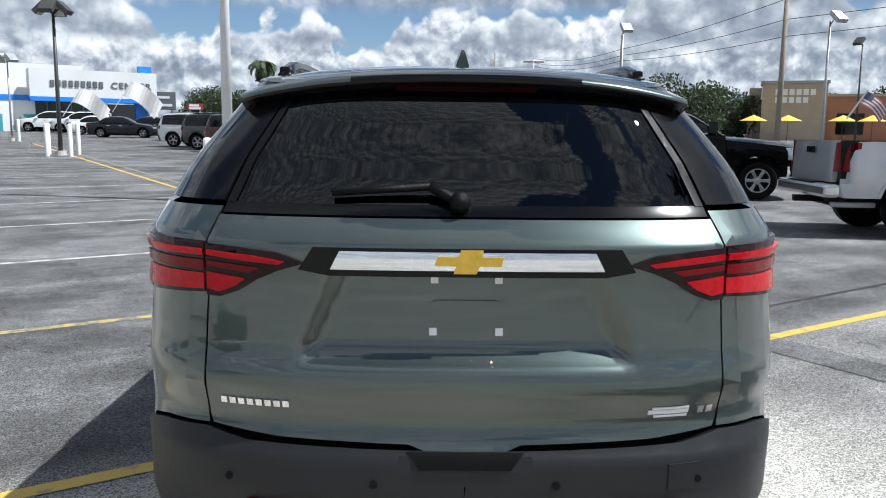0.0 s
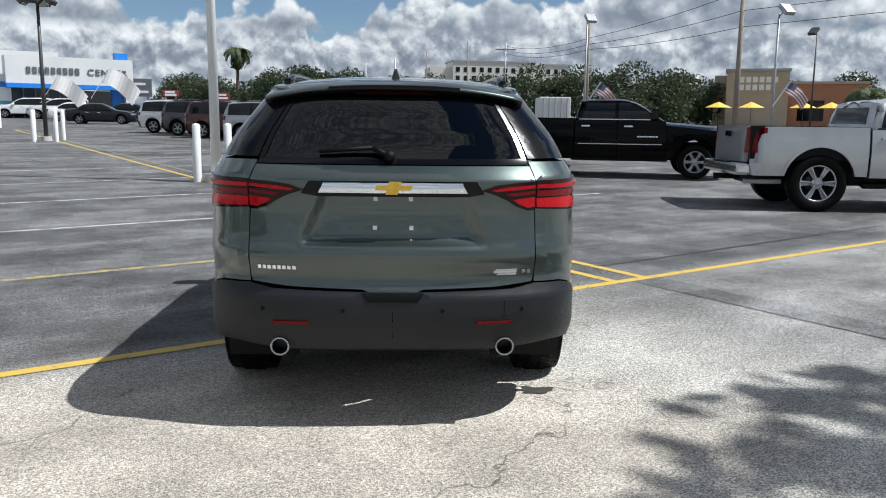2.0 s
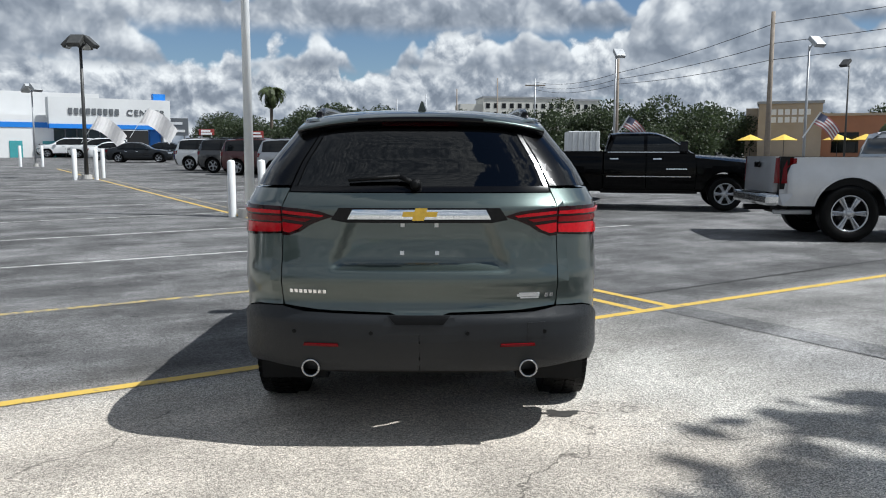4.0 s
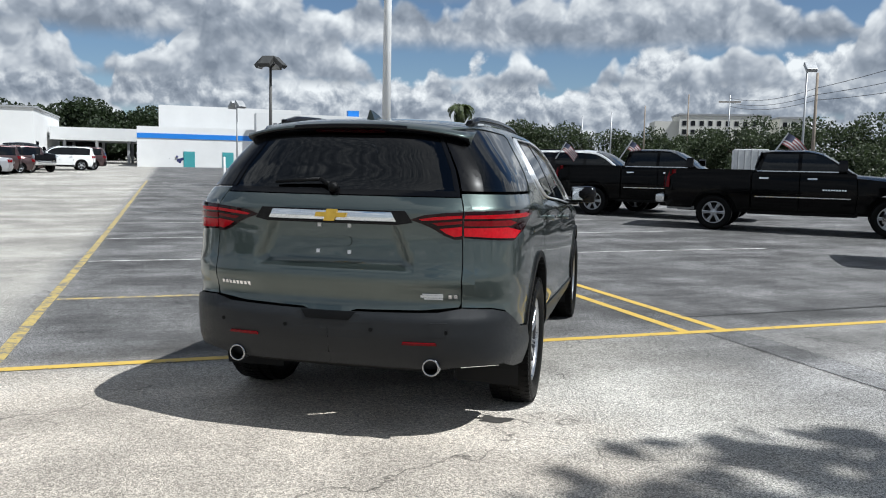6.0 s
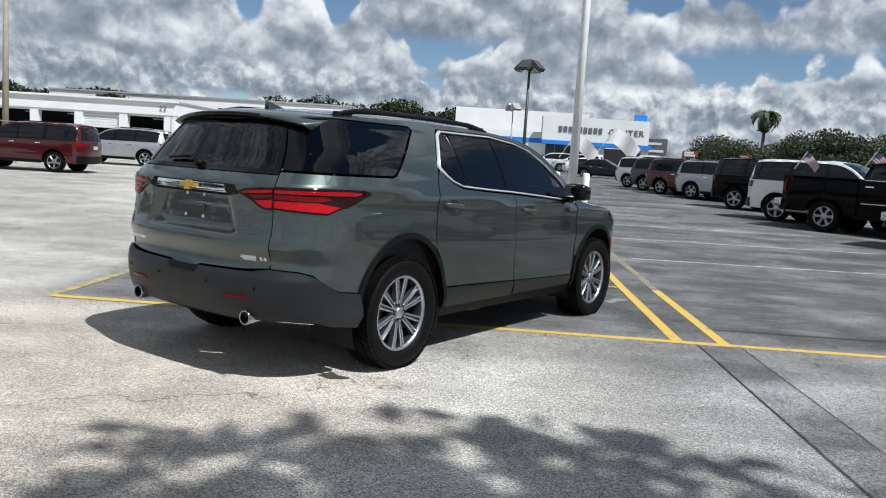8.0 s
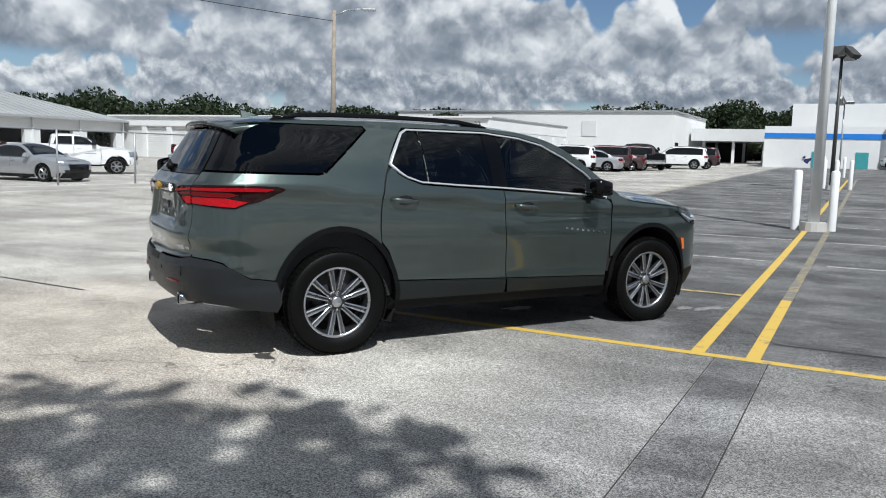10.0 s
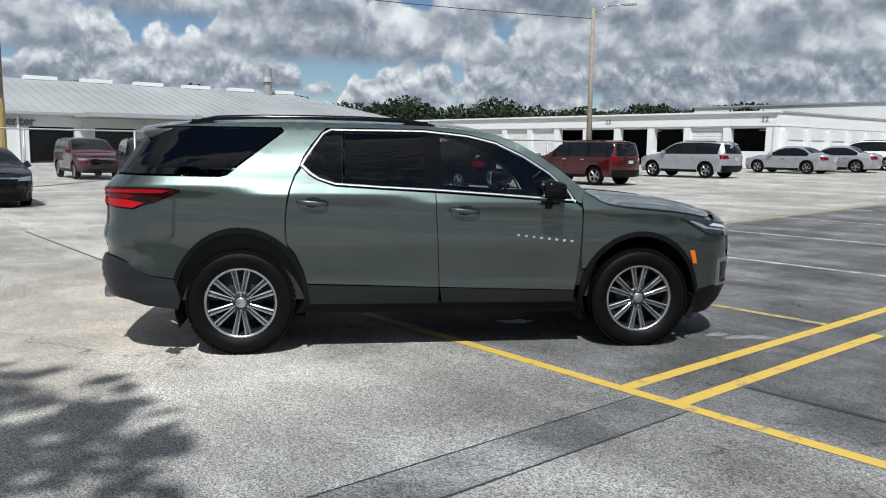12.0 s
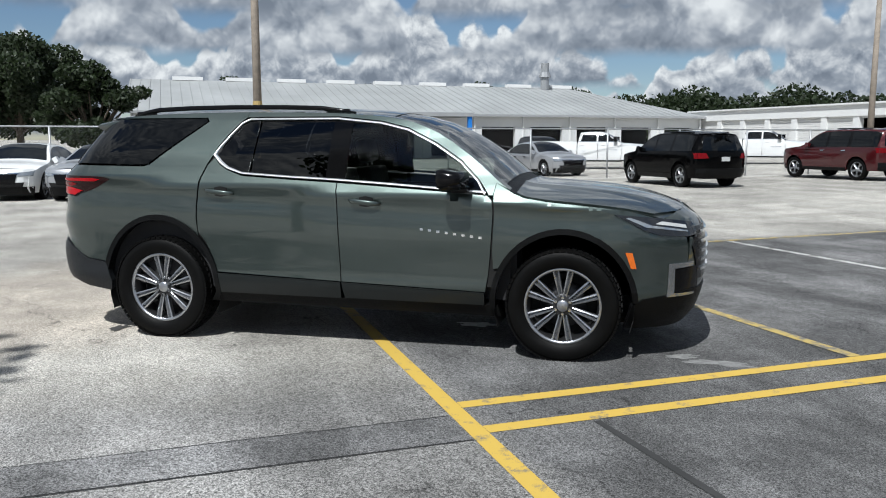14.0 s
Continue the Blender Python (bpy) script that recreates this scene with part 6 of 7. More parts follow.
def box_trailer(x, y, heading):
    root = empty("cargo_trailer", pose(x, y, rise(x, y), 0, 0, heading))
    tagged(root, "small white box trailer parked behind the trucks", "trailer")
    bm = bmesh.new()
    add_box(bm, -0.55, -0.9, 0.55, 0.55, 0.9, 2.02, bevel=0.03)
    part("body", bm, M["off_white"], root)
    for k in range(5):
        box_part("rib", (-0.44 + k * 0.21, -0.915, 0.6, -0.41 + k * 0.21, -0.90, 1.98), M["grey_trim"], root)
    tube_part("drawbar", [(0, 0.85, 0.45), (0, 1.9, 0.45)], 0.04, M["pole_dark"], root, 8)
    tube_part("jockey_stand", [(0, 1.7, 0.45), (0, 1.7, 0)], 0.03, M["pole_dark"], root, 8)
    for sx in (1, -1):
        wheel("wheel", 0.30, 0.18, 0.19, 5, root, Matrix.Translation((sx * 0.60, 0, 0.296)) @ Matrix.Rotation(0 if sx > 0 else math.pi, 4, "Z"), 1, "pole_white", 24)


box_trailer(5.3, 24.5, -4)


def wire_fence():
    root = empty("wire_fence", LOTM)
    tagged(root, "chain-link fence with galvanised posts and a top rail", "fence")
    p, q0, q1, h = -18.6, -16.0, 30.0, 1.9
    n = 15
    for i in range(n + 1):
        q = q0 + (q1 - q0) * i / n
        tube_part("post", [(p, q, 0), (p, q, h)], 0.032, M["pole_grey"], root, 8)
    tube_part("top_rail", [(p, q0, h), (p, q1, h)], 0.024, M["pole_grey"], root, 6)
    verts, faces = [], []
    step = 0.10
    k = int((q1 - q0 + h) / step)
    for sgn in (1, -1):
        for i in range(k):
            a = q0 - (h if sgn > 0 else 0) + i * step
            b = a + sgn * h if sgn > 0 else a
            aa, bb = (a, a + h) if sgn > 0 else (a + h - h, a)
            if sgn > 0:
                s, e = (a, 0.0), (a + h, h)
            else:
                s, e = (a + h, 0.0), (a, h)
            if min(s[0], e[0]) < q0 or max(s[0], e[0]) > q1:
                continue
            w = 0.0010
            i0 = len(verts)
            verts += [(p, s[0] - w, s[1]), (p, s[0] + w, s[1]), (p, e[0] + w, e[1]), (p, e[0] - w, e[1])]
            faces.append((i0, i0 + 1, i0 + 2, i0 + 3))
    mesh = meshpart("wire_mesh", mesh_from("wire_mesh", verts, faces, M["pole_grey"]), root)
    mesh["kind"] = "stuff"
    # low kerb under it
    kb = box_part("kerb", (p - 0.1, q0, 0, p + 0.1, q1, 0.13), M["concrete"], root, bevel=0.02)


wire_fence()


# ---- the sage green suv ----
class HeroShell(Shell):
    """The skin with a shoulder line that falls towards the nose, and corners unrolled along s."""
    KR, KF, SR, SF = 0.55, 0.62, -0.6, 3.3

    def X(s, y, z):
        t = max(0.0, min(1.0, (z - 0.75) / 0.25)) * max(0.0, min(1.0, (1.62 - z) / 0.25))
        zz = z + 0.045 * (y - 1.0) * t * t * (3 - 2 * t) if -1.2 < y < 3.6 else z
        w = s.w(zz)
        if y < s.yc[0]:
            f = min(0.9999, (s.yc[0] - y) / (s.yc[0] - s.yr(z)))
            return w * (1 - f ** s.re[1]) ** (1 / s.re[0])
        if y > s.yc[1]:
            f = min(0.9999, (y - s.yc[1]) / (s.yf(z) - s.yc[1]))
            return w * (1 - f ** s.fe[1]) ** (1 / s.fe[0])
        return w

    def th0(s, z, rear=True):
        if rear:
            f = (s.yc[0] - s.SR) / (s.yc[0] - s.yr(z))
            return math.asin(min(1, f ** (s.re[1] / 2)))
        f = (s.SF - s.yc[1]) / (s.yf(z) - s.yc[1])
        return math.asin(min(1, f ** (s.fe[1] / 2)))

    def s_of(s, y, z):
        """The unrolled coordinate of the side point at length y."""
        if y < s.SR:
            f = min(1, (s.yc[0] - y) / (s.yc[0] - s.yr(z)))
            return s.SR - s.KR * (math.asin(f ** (s.re[1] / 2)) - s.th0(z))
        if y > s.SF:
            f = min(1, (y - s.yc[1]) / (s.yf(z) - s.yc[1]))
            return s.SF + s.KF * (math.asin(f ** (s.fe[1] / 2)) - s.th0(z, False))
        return y

    def s_at_x(s, ratio, z, rear=True):
        if rear:
            return s.SR - s.KR * (math.acos(ratio ** (s.re[0] / 2)) - s.th0(z))
        return s.SF + s.KF * (math.acos(ratio ** (s.fe[0] / 2)) - s.th0(z, False))

    def wrap(s, out=0.0):
        def fn(a, b):
            def base(a):
                if a < s.SR:
                    th = min(math.pi / 2, s.th0(b) + (s.SR - a) / s.KR)
                    y = s.yc[0] - (s.yc[0] - s.yr(b)) * math.sin(th) ** (2 / s.re[1])
                    x = max(0.0, math.cos(th)) ** (2 / s.re[0])
                    ref = s.X(s.SR, b) / (math.cos(s.th0(b)) ** (2 / s.re[0]))
                    return Vector((x * ref, y, b))
                if a > s.SF:
                    th = min(math.pi / 2, s.th0(b, False) + (a - s.SF) / s.KF)
                    y = s.yc[1] + (s.yf(b) - s.yc[1]) * math.sin(th) ** (2 / s.fe[1])
                    x = max(0.0, math.cos(th)) ** (2 / s.fe[0])
                    ref = s.X(s.SF, b) / (math.cos(s.th0(b, False)) ** (2 / s.fe[0]))
                    return Vector((x * ref, y, b))
                return Vector((s.X(a, b), a, b))
            p = base(a)
            if out:
                d = base(a + 0.004) - base(a - 0.004)
                n = Vector((d.y, -d.x, 0))
                n = n.normalized() if n.length > 1e-9 else Vector((1, 0, 0))
                if n.x < -0.01:
                    n = -n
                p = p + n * out
            return p
        return fn

    def tail(s, out=0.0, dent=None):
        def fn(a, b):
            ref = s.X(s.SR, b) / (math.cos(s.th0(b)) ** (2 / s.re[0]))
            f = min(0.999, abs(a) / ref)
            y = s.yc[0] - (s.yc[0] - s.yr(b)) * (1 - f ** s.re[0]) ** (1 / s.re[1])
            return Vector((a, y - out + (dent(a, b) if dent else 0.0), b))
        return fn


H = HeroShell(
    w=[(0.25, 0.90), (0.36, 0.945), (0.48, 0.972), (0.56, 0.966), (0.68, 0.970), (0.84, 0.976), (0.98, 0.970), (1.08, 0.962), (1.125, 0.965), (1.155, 0.972), (1.18, 0.962),
       (1.25, 0.928), (1.35, 0.884), (1.45, 0.834), (1.55, 0.776), (1.62, 0.729), (1.68, 0.684), (1.72, 0.648), (1.78, 0.58)],
    yr=[(0.28, -0.93), (0.38, -1.02), (0.48, -1.070), (0.60, -1.095), (0.67, -1.095), (0.705, -1.080), (0.76, -1.060), (0.87, -1.092), (0.96, -1.068), (1.12, -1.056), (1.22, -1.058), (1.28, -1.02), (1.33, -0.975),
        (1.50, -0.865), (1.64, -0.775), (1.72, -0.70)],
    yf=[(0.20, 3.88), (0.34, 3.985), (0.55, 4.035), (0.75, 4.04), (0.90, 4.02), (0.97, 3.985), (1.03, 3.91), (1.12, 3.7)],
    top=[(-0.80, 1.690), (-0.5, 1.735), (0.0, 1.765), (0.6, 1.775), (1.2, 1.768), (1.46, 1.757), (1.72, 1.735), (1.946, 1.692), (2.169, 1.602), (2.441, 1.428), (2.70, 1.235), (2.80, 1.200),
         (3.04, 1.188), (3.39, 1.160), (3.69, 1.108), (3.88, 1.040), (3.985, 0.985)],
    crown=[(-0.8, 0.045), (1.5, 0.05), (2.2, 0.045), (2.7, 0.06), (3.0, 0.085), (3.6, 0.095), (4.0, 0.09)])
hero = empty("suv", pose(0.035, 0, 0))
tagged(hero, "sage green metallic suv with black lower cladding parked across bay lines", "suv")
PAINT, CLAD, BUMP = M["sage"], M["cladding"], M["bumper_plastic"]
WB, HUBZ, SEAM = 3.071, 0.385, 0.715


def hpart(name, poly, fn, material, parent=hero, label="", step=0.07, thick=0.014, gap=0.0, outward=None):
    return [skin(name, poly, fn, material, parent, step, thick, gap, mir, outward, label) for mir in (False, True)]


def ell(cy, rx, rz, a0, a1, n=16):
    return arc(cy, HUBZ, rx, a0, a1, n, rz)


def seam_line(z0, z1, n=6, d=0.0, k=SEAM):
    return [(H.s_at_x(k, z0 + (z1 - z0) * i / n, True) + d, z0 + (z1 - z0) * i / n) for i in range(n + 1)]


def edge_line(y0, y1, n=10, dz=0.0):
    return [(y0 + (y1 - y0) * i / n, H.edge(y0 + (y1 - y0) * i / n) + dz) for i in range(n + 1)]


S = H.s_of
W_, T_ = H.wrap, H.tail
# rear quarter: below the glass, and the pillar between the windows
door_cut = [(0.33, 0.83), (0.326, 0.93), (0.328, 1.03), (0.340, 1.14), (0.362, 1.24), (0.395, 1.33), (0.430, 1.398)]
q_low = [(S(-0.47, 0.6), 0.575)] + ell(0, 0.50, 0.565, 161, 47, 14) + door_cut[1:] + [(0.462, 1.473), (0.52, 1.56), (0.591, 1.650), (0.63, 1.686)]
q_low += [(0.63, H.edge(0.63))] + edge_line(0.55, -0.60, 10) + [(S(-0.66, 1.68), H.edge(-0.66))]
q_low += [(S(-0.63, 1.68), 1.683), (0.294, 1.684), (0.316, 1.655), (-0.085, 1.330), (-0.136, 1.316), (-0.5, 1.320)] + [(H.s_at_x(SEAM, 1.325), 1.325)]
q_low += seam_line(1.31, 0.735, 8)[0:] + [(S(-0.90, 0.72), 0.728), (S(-0.826, 0.70), 0.708), (S(-0.644, 0.6), 0.597)]
hpart("quarter_panel", q_low, W_(), PAINT, gap=0.002, step=0.06)
q_glass = [(H.s_at_x(SEAM, 1.345) + 0.006, 1.338), (-0.5, 1.334), (-0.136, 1.330), (-0.098, 1.340), (0.298, 1.655), (0.286, 1.676), (-0.60, 1.675), (S(-0.66, 1.66), 1.672)] + seam_line(1.66, 1.36, 5, 0.006)
hpart("quarter_window", q_glass, W_(-0.004), M["privacy"], step=0.045, thick=0.006)
hpart("pillar_trim", [(H.s_at_x(SEAM, 1.345) + 0.004, 1.338), (S(-0.83, 1.34), 1.337), (S(-0.66, 1.6), 1.672)] + seam_line(1.66, 1.36, 4, 0.004), W_(-0.001), M["gloss_black"], step=0.04, thick=0.01)
# doors
rear_door = [(0.339, 0.83), (0.40, 0.755), (0.455, 0.63), (0.482, 0.53), (1.474, 0.496), (1.462, 0.8), (1.448, 1.05), (1.442, 1.212), (1.05, 1.232), (0.693, 1.254), (0.56, 1.300), (0.50, 1.335), (0.452, 1.388),
             (0.403, 1.33), (0.370, 1.24), (0.347, 1.14), (0.335, 1.03), (0.333, 0.93)]
front_door = [(1.476, 0.496), (2.538, 0.464), (2.560, 0.60), (2.573, 0.75), (2.581, 0.90), (2.586, 1.02), (2.578, 1.105), (2.545, 1.138), (2.241, 1.160), (1.85, 1.186), (1.444, 1.212), (1.450, 1.05), (1.464, 0.8)]
doors = []
for nm, poly in (("rear_door", rear_door), ("front_door", front_door)):
    doors.append(hpart(nm, poly, W_(), PAINT, gap=0.003, step=0.06))
hpart("door_gap_seal", [(1.43, 0.50), (1.49, 0.50), (1.46, 1.21), (1.43, 1.21)], W_(-0.016), M["well"], step=0.2, thick=0)
hpart("door_gap_seal", [(0.30, 0.86), (0.44, 0.66), (0.45, 0.75), (0.37, 0.9), (0.36, 1.1), (0.45, 1.39), (0.40, 1.40), (0.30, 1.1)], W_(-0.016), M["well"], step=0.2, thick=0)
hpart("door_gap_seal", [(2.50, 0.50), (2.62, 0.50), (2.62, 1.15), (2.55, 1.15)], W_(-0.016), M["well"], step=0.2, thick=0)
# lower black cladding, door by door
for di, a, b in ((0, 0.485, 1.470), (1, 1.480, 2.530)):
    za, zb2 = 0.525 - 0.0315 * (a - 0.452), 0.525 - 0.0315 * (b - 0.452)
    for k, mir in enumerate((False, True)):
        pl = [(a + 0.02, 0.375), (b, 0.372), (b, zb2 - 0.006), (a, za - 0.006)]
        skin("door_cladding", pl, W_(0.008), M["dark_sill"], doors[di][k], 0.1, 0.03, 0.0, mir, None, "dark lower door panel")
        pl = [(a, za - 0.006), (b, zb2 - 0.006), (b, zb2), (a, za)]
        skin("cladding_edge", pl, W_(0.010), M["dark_sill"], doors[di][k], 0.3, 0.01, 0.0, mir)
hpart("sill", [(0.40, 0.30), (2.64, 0.285), (2.62, 0.37), (0.45, 0.372)], W_(-0.012), CLAD, step=0.12, thick=0.12)
# front fender
fender = [(2.590, 0.63)] + [(S(y, z), z) for y, z in ell(WB, 0.50, 0.535, 152, 4, 16)] + [(S(3.60, 0.45), 0.45), (H.s_at_x(0.74, 0.6, False), 0.50), (H.s_at_x(0.74, 0.7, False), 0.70), (H.s_at_x(0.74, 0.86, False), 0.86)]
fender += [(S(3.72, 0.93), 0.93), (S(3.66, 1.0), min(1.0, H.edge(3.66)))] + [(S(y, H.edge(y)), H.edge(y) - 0.008) for y in (3.5, 3.3, 3.1, 2.95, 2.8, 2.72)] + [(2.60, 1.225), (2.585, 1.14), (2.594, 1.02), (2.588, 0.88), (2.582, 0.75)]
hpart("fender", fender, W_(), PAINT, gap=0.002, step=0.025)
# arch trims
for nm, cy, rx, rz, a0, a1 in (("rear_arch_trim", 0.0, 0.50, 0.565, 168, -2), ("front_arch_trim", WB, 0.50, 0.535, 184, 4)):
    ring = ell(cy, rx + 0.004, rz + 0.004, a0, a1, 22) + ell(cy, rx - 0.034, rz - 0.036, a1, a0, 22)
    hpart(nm, [(S(y, z), z) for y, z in ring], W_(0.012), CLAD, step=0.2, thick=0.05)
    # the housing: a dark half drum behind the trim
    for sgn in (1, -1):
        bmw = bmesh.new()
        pts = ell(cy, rx - 0.02, rz - 0.022, 200, -20, 20)
        o = [bmw.verts.new((sgn * 0.93, y, z)) for y, z in pts]
        i = [bmw.verts.new((sgn * 0.55, y, z)) for y, z in pts]
        for k in range(len(pts) - 1):
            bmw.faces.new((o[k], o[k + 1], i[k + 1], i[k]))
        bmw.faces.new(i)
        part("wheel_housing", bmw, M["well"], hero)
# hood, roof, cowl, windshield
hood = [(H.X(y, H.edge(y)) * 0.982, y) for y in (2.74, 2.85, 3.0, 3.2, 3.4, 3.55, 3.66)] + [(0.70, 3.74), (0.55, 3.82), (0.35, 3.87), (0.0, 3.89)]
hood = hood + [(-x, y) for x, y in reversed(hood[:-1])]


def hood_fn(a, b):
    z = H.topZ(a, b)
    # two raised creases run along the hood
    k = math.exp(-((abs(a) - 0.46 - 0.05 * (b - 3)) / 0.07) ** 2)
    return Vector((a, b, z + 0.012 * k * min(1, max(0, (3.9 - b) / 0.3))))


bed = [(H.X(y, H.edge(y)) * 0.995, y) for y in (3.30, 3.45, 3.60, 3.70, 3.78)] + [(0.62, 3.90), (0.40, 3.94), (0.40, 3.30)]
for sg in (1, -1):
    skin("hood_bed", [(sg * x, y) for x, y in bed], H.roof(-0.016), PAINT, hero, 0.06, 0.01, 0.0, False, (0, 0, 1))
skin("hood", hood, hood_fn, PAINT, hero, 0.06, 0.02, 0.002, False, (0, 0, 1))
skin("cowl", [(H.X(2.7, H.edge(2.7)) * 0.97, 2.64), (H.X(2.75, H.edge(2.75)) * 0.97, 2.76), (-H.X(2.75, H.edge(2.75)) * 0.97, 2.76), (-H.X(2.7, H.edge(2.7)) * 0.97, 2.64)], H.roof(-0.012), CLAD, hero, 0.1, 0.02, 0, False, (0, 0, 1))
ws = [(H.X(y, H.edge(y)) * 0.925, y) for y in (1.80, 1.95, 2.1, 2.25, 2.4, 2.55, 2.66)]
skin("windshield", ws + [(-x, y) for x, y in reversed(ws)], H.roof(-0.004), M["clear"], hero, 0.1, 0.006, 0, False, (0, 0.5, 1))
for sg in (1, -1):
    ap = [(sg * H.X(y, H.edge(y)) * k, y) for k, ys in ((0.918, (1.78, 1.95, 2.1, 2.25, 2.4, 2.55, 2.70)), (1.0, (2.70, 2.55, 2.4, 2.25, 2.1, 1.95, 1.78))) for y in ys]
    skin("a_pillar", ap, H.roof(), PAINT, hero, 0.1, 0.02, 0, False, (0, 0.5, 1))
# the pillar and roof side above the chrome line
cant = [(0.63, 1.688), (0.80, 1.690), (1.374, 1.689), (1.716, 1.655), (1.93, 1.604), (2.147, 1.502), (2.344, 1.376), (2.478, 1.248), (2.556, 1.140), (2.582, 1.14), (2.60, 1.225)]
cant += [(2.68, H.edge(2.68))] + edge_line(2.6, 0.63, 18)
hpart("roof_side", cant, W_(), PAINT, step=0.07, thick=0.02)
rf = [(H.X(y, H.edge(y)) * 1.0, y) for y in (-0.66, -0.5, -0.2, 0.2, 0.6, 1.0, 1.4, 1.6, 1.79)]
skin("roof", rf + [(-x, y) for x, y in reversed(rf)], H.roof(), PAINT, hero, 0.08, 0.02, 0, False, (0, 0, 1))


# chrome line round the side windows
def strip(line, width, out, nm, material, bulge=0.009):
    """A rounded molding laid along the line on the skin."""
    made = []
    for mir in (False, True):
        bm = bmesh.new()
        rings = []
        for i, p in enumerate(line):
            a, b = Vector(line[max(0, i - 1)]), Vector(line[min(len(line) - 1, i + 1)])
            d = (b - a).normalized()
            w = width if not isinstance(width, (list, tuple)) else width[i]
            ring = []
            for k in range(7):
                t = k / 6
                q = W_(out - 0.010 + (bulge + 0.010) * math.sin(math.pi * t) ** 0.6)(p[0] - d.y * w * t, p[1] + d.x * w * t)
                ring.append(bm.verts.new((-q.x if mir else q.x, q.y, q.z)))
            rings.append(ring)
        for A, B in zip(rings[:-1], rings[1:]):
            for k in range(6):
                bm.faces.new((A[k], A[k + 1], B[k + 1], B[k]))
        bmesh.ops.recalc_face_normals(bm, faces=bm.faces)
        made.append(part(nm, bm, material, hero, smooth=True))
    return made


top_line = [(2.533, 1.150), (2.478, 1.240), (2.344, 1.368), (2.147, 1.494), (1.93, 1.597), (1.716, 1.647), (1.374, 1.681), (0.66, 1.681)]
strip(top_line, 0.018, 0.010, "chrome_molding", M["bright_trim"])
strip([(0.66, 1.681), (0.60, 1.650), (0.53, 1.556), (0.470, 1.472), (0.432, 1.404), (0.503, 1.338), (0.570, 1.300), (0.693, 1.263)], [0.018, 0.020, 0.022, 0.026, 0.030, 0.026, 0.020, 0.016], 0.010, "chrome_molding", M["bright_trim"])
strip([(0.693, 1.263), (1.05, 1.241), (1.442, 1.223), (1.85, 1.197), (2.241, 1.170), (2.53, 1.150)], 0.017, 0.010, "chrome_molding", M["bright_trim"])
strip([(0.753, 1.262), (0.758, 1.676)], 0.010, 0.004, "window_divider", M["gloss_black"])
# side glass
hpart("side_window", [(0.47, 1.400), (0.54, 1.330), (0.752, 1.262), (0.757, 1.672), (0.64, 1.672), (0.55, 1.556)], W_(-0.004), M["privacy"], step=0.15, thick=0.006)
hpart("side_window", [(0.764, 1.262), (1.36, 1.230), (1.36, 1.674), (0.768, 1.674)], W_(-0.004), M["privacy"], step=0.15, thick=0.006)
hpart("side_window", [(1.492, 1.220), (2.238, 1.172), (2.515, 1.155), (2.46, 1.240), (2.325, 1.366), (2.13, 1.490), (1.92, 1.588), (1.708, 1.638), (1.488, 1.661)], W_(-0.004), M["clear"], step=0.15, thick=0.006)
hpart("b_pillar", [(1.352, 1.226), (1.50, 1.220), (1.496, 1.664), (1.352, 1.676)], W_(-0.001), M["pillar_black"], step=0.15, thick=0.02)

# ---- tailgate ----
tw = lambda z: H.X(H.SR, z) / (math.cos(H.th0(z)) ** (2 / H.re[0])) * SEAM


def sm(a, b, v):
    t = max(0.0, min(1.0, (v - a) / (b - a)))
    return t * t * (3 - 2 * t)


def plate_dent(x, z):
    """The number plate recess: a ledge below, slanted flanks, flush at the lamp band."""
    hw = 0.475 - 0.42 * (z - 0.92)
    return 0.044 * sm(0.912, 0.962, z) * (1 - sm(1.165, 1.20, z)) * (1 - sm(hw - 0.075, hw, abs(x)))


n = 8
lowg = [(tw(0.735) * 0.985, 0.735)] + [(tw(0.76 + 0.545 * i / n), 0.76 + 0.545 * i / n) for i in range(n + 1)]
low_edge = [(-0.5, 0.718), (-0.15, 0.708), (-0.10, 0.690), (0.10, 0.690), (0.15, 0.708), (0.5, 0.718)]
tailgate = skin("tailgate", low_edge + lowg + [(-x, z) for x, z in reversed(lowg)], T_(0, plate_dent), PAINT, hero, 0.03, 0.02, 0.003, False, (0, -1, 0))
upg = [(tw(1.31 + 0.37 * i / n), 1.31 + 0.37 * i / n) for i in range(n + 1)]
# black frame of the rear window: two posts and a header
for sg in (1, -1):
    post = [(sg * tw(z) * k, z) for k, zs in ((0.955, (1.335, 1.45, 1.56, 1.66)), (0.992, (1.66, 1.56, 1.45, 1.335))) for z in zs]
    skin("window_post", post, T_(0.002), M["gloss_black"], tailgate, 0.1, 0.02, 0, False, (0, -1, 0))
skin("window_sill", [(-tw(1.31) * 0.99, 1.308), (tw(1.31) * 0.99, 1.308), (tw(1.335) * 0.99, 1.336), (-tw(1.335) * 0.99, 1.336)], T_(0.0), M["gloss_black"], tailgate, 0.1, 0.02, 0, False, (0, -1, 0))
rg = [(tw(z) * 0.957, z) for z in (1.334, 1.42, 1.52, 1.62, 1.66)]
skin("rear_window", rg + [(-x, z) for x, z in reversed(rg)], T_(-0.004), M["privacy"], tailgate, 0.04, 0.006, 0, False, (0, -1, 0))
# spoiler
bm = bmesh.new()
sec = [(-0.42, 1.742), (-0.62, 1.722), (-0.80, 1.690), (-0.812, 1.676), (-0.79, 1.660), (-0.72, 1.640), (-0.64, 1.628), (-0.60, 1.66)]
rings = []
for i in range(25):
    x = -0.655 + 1.31 * i / 24
    f = abs(x) / 0.655
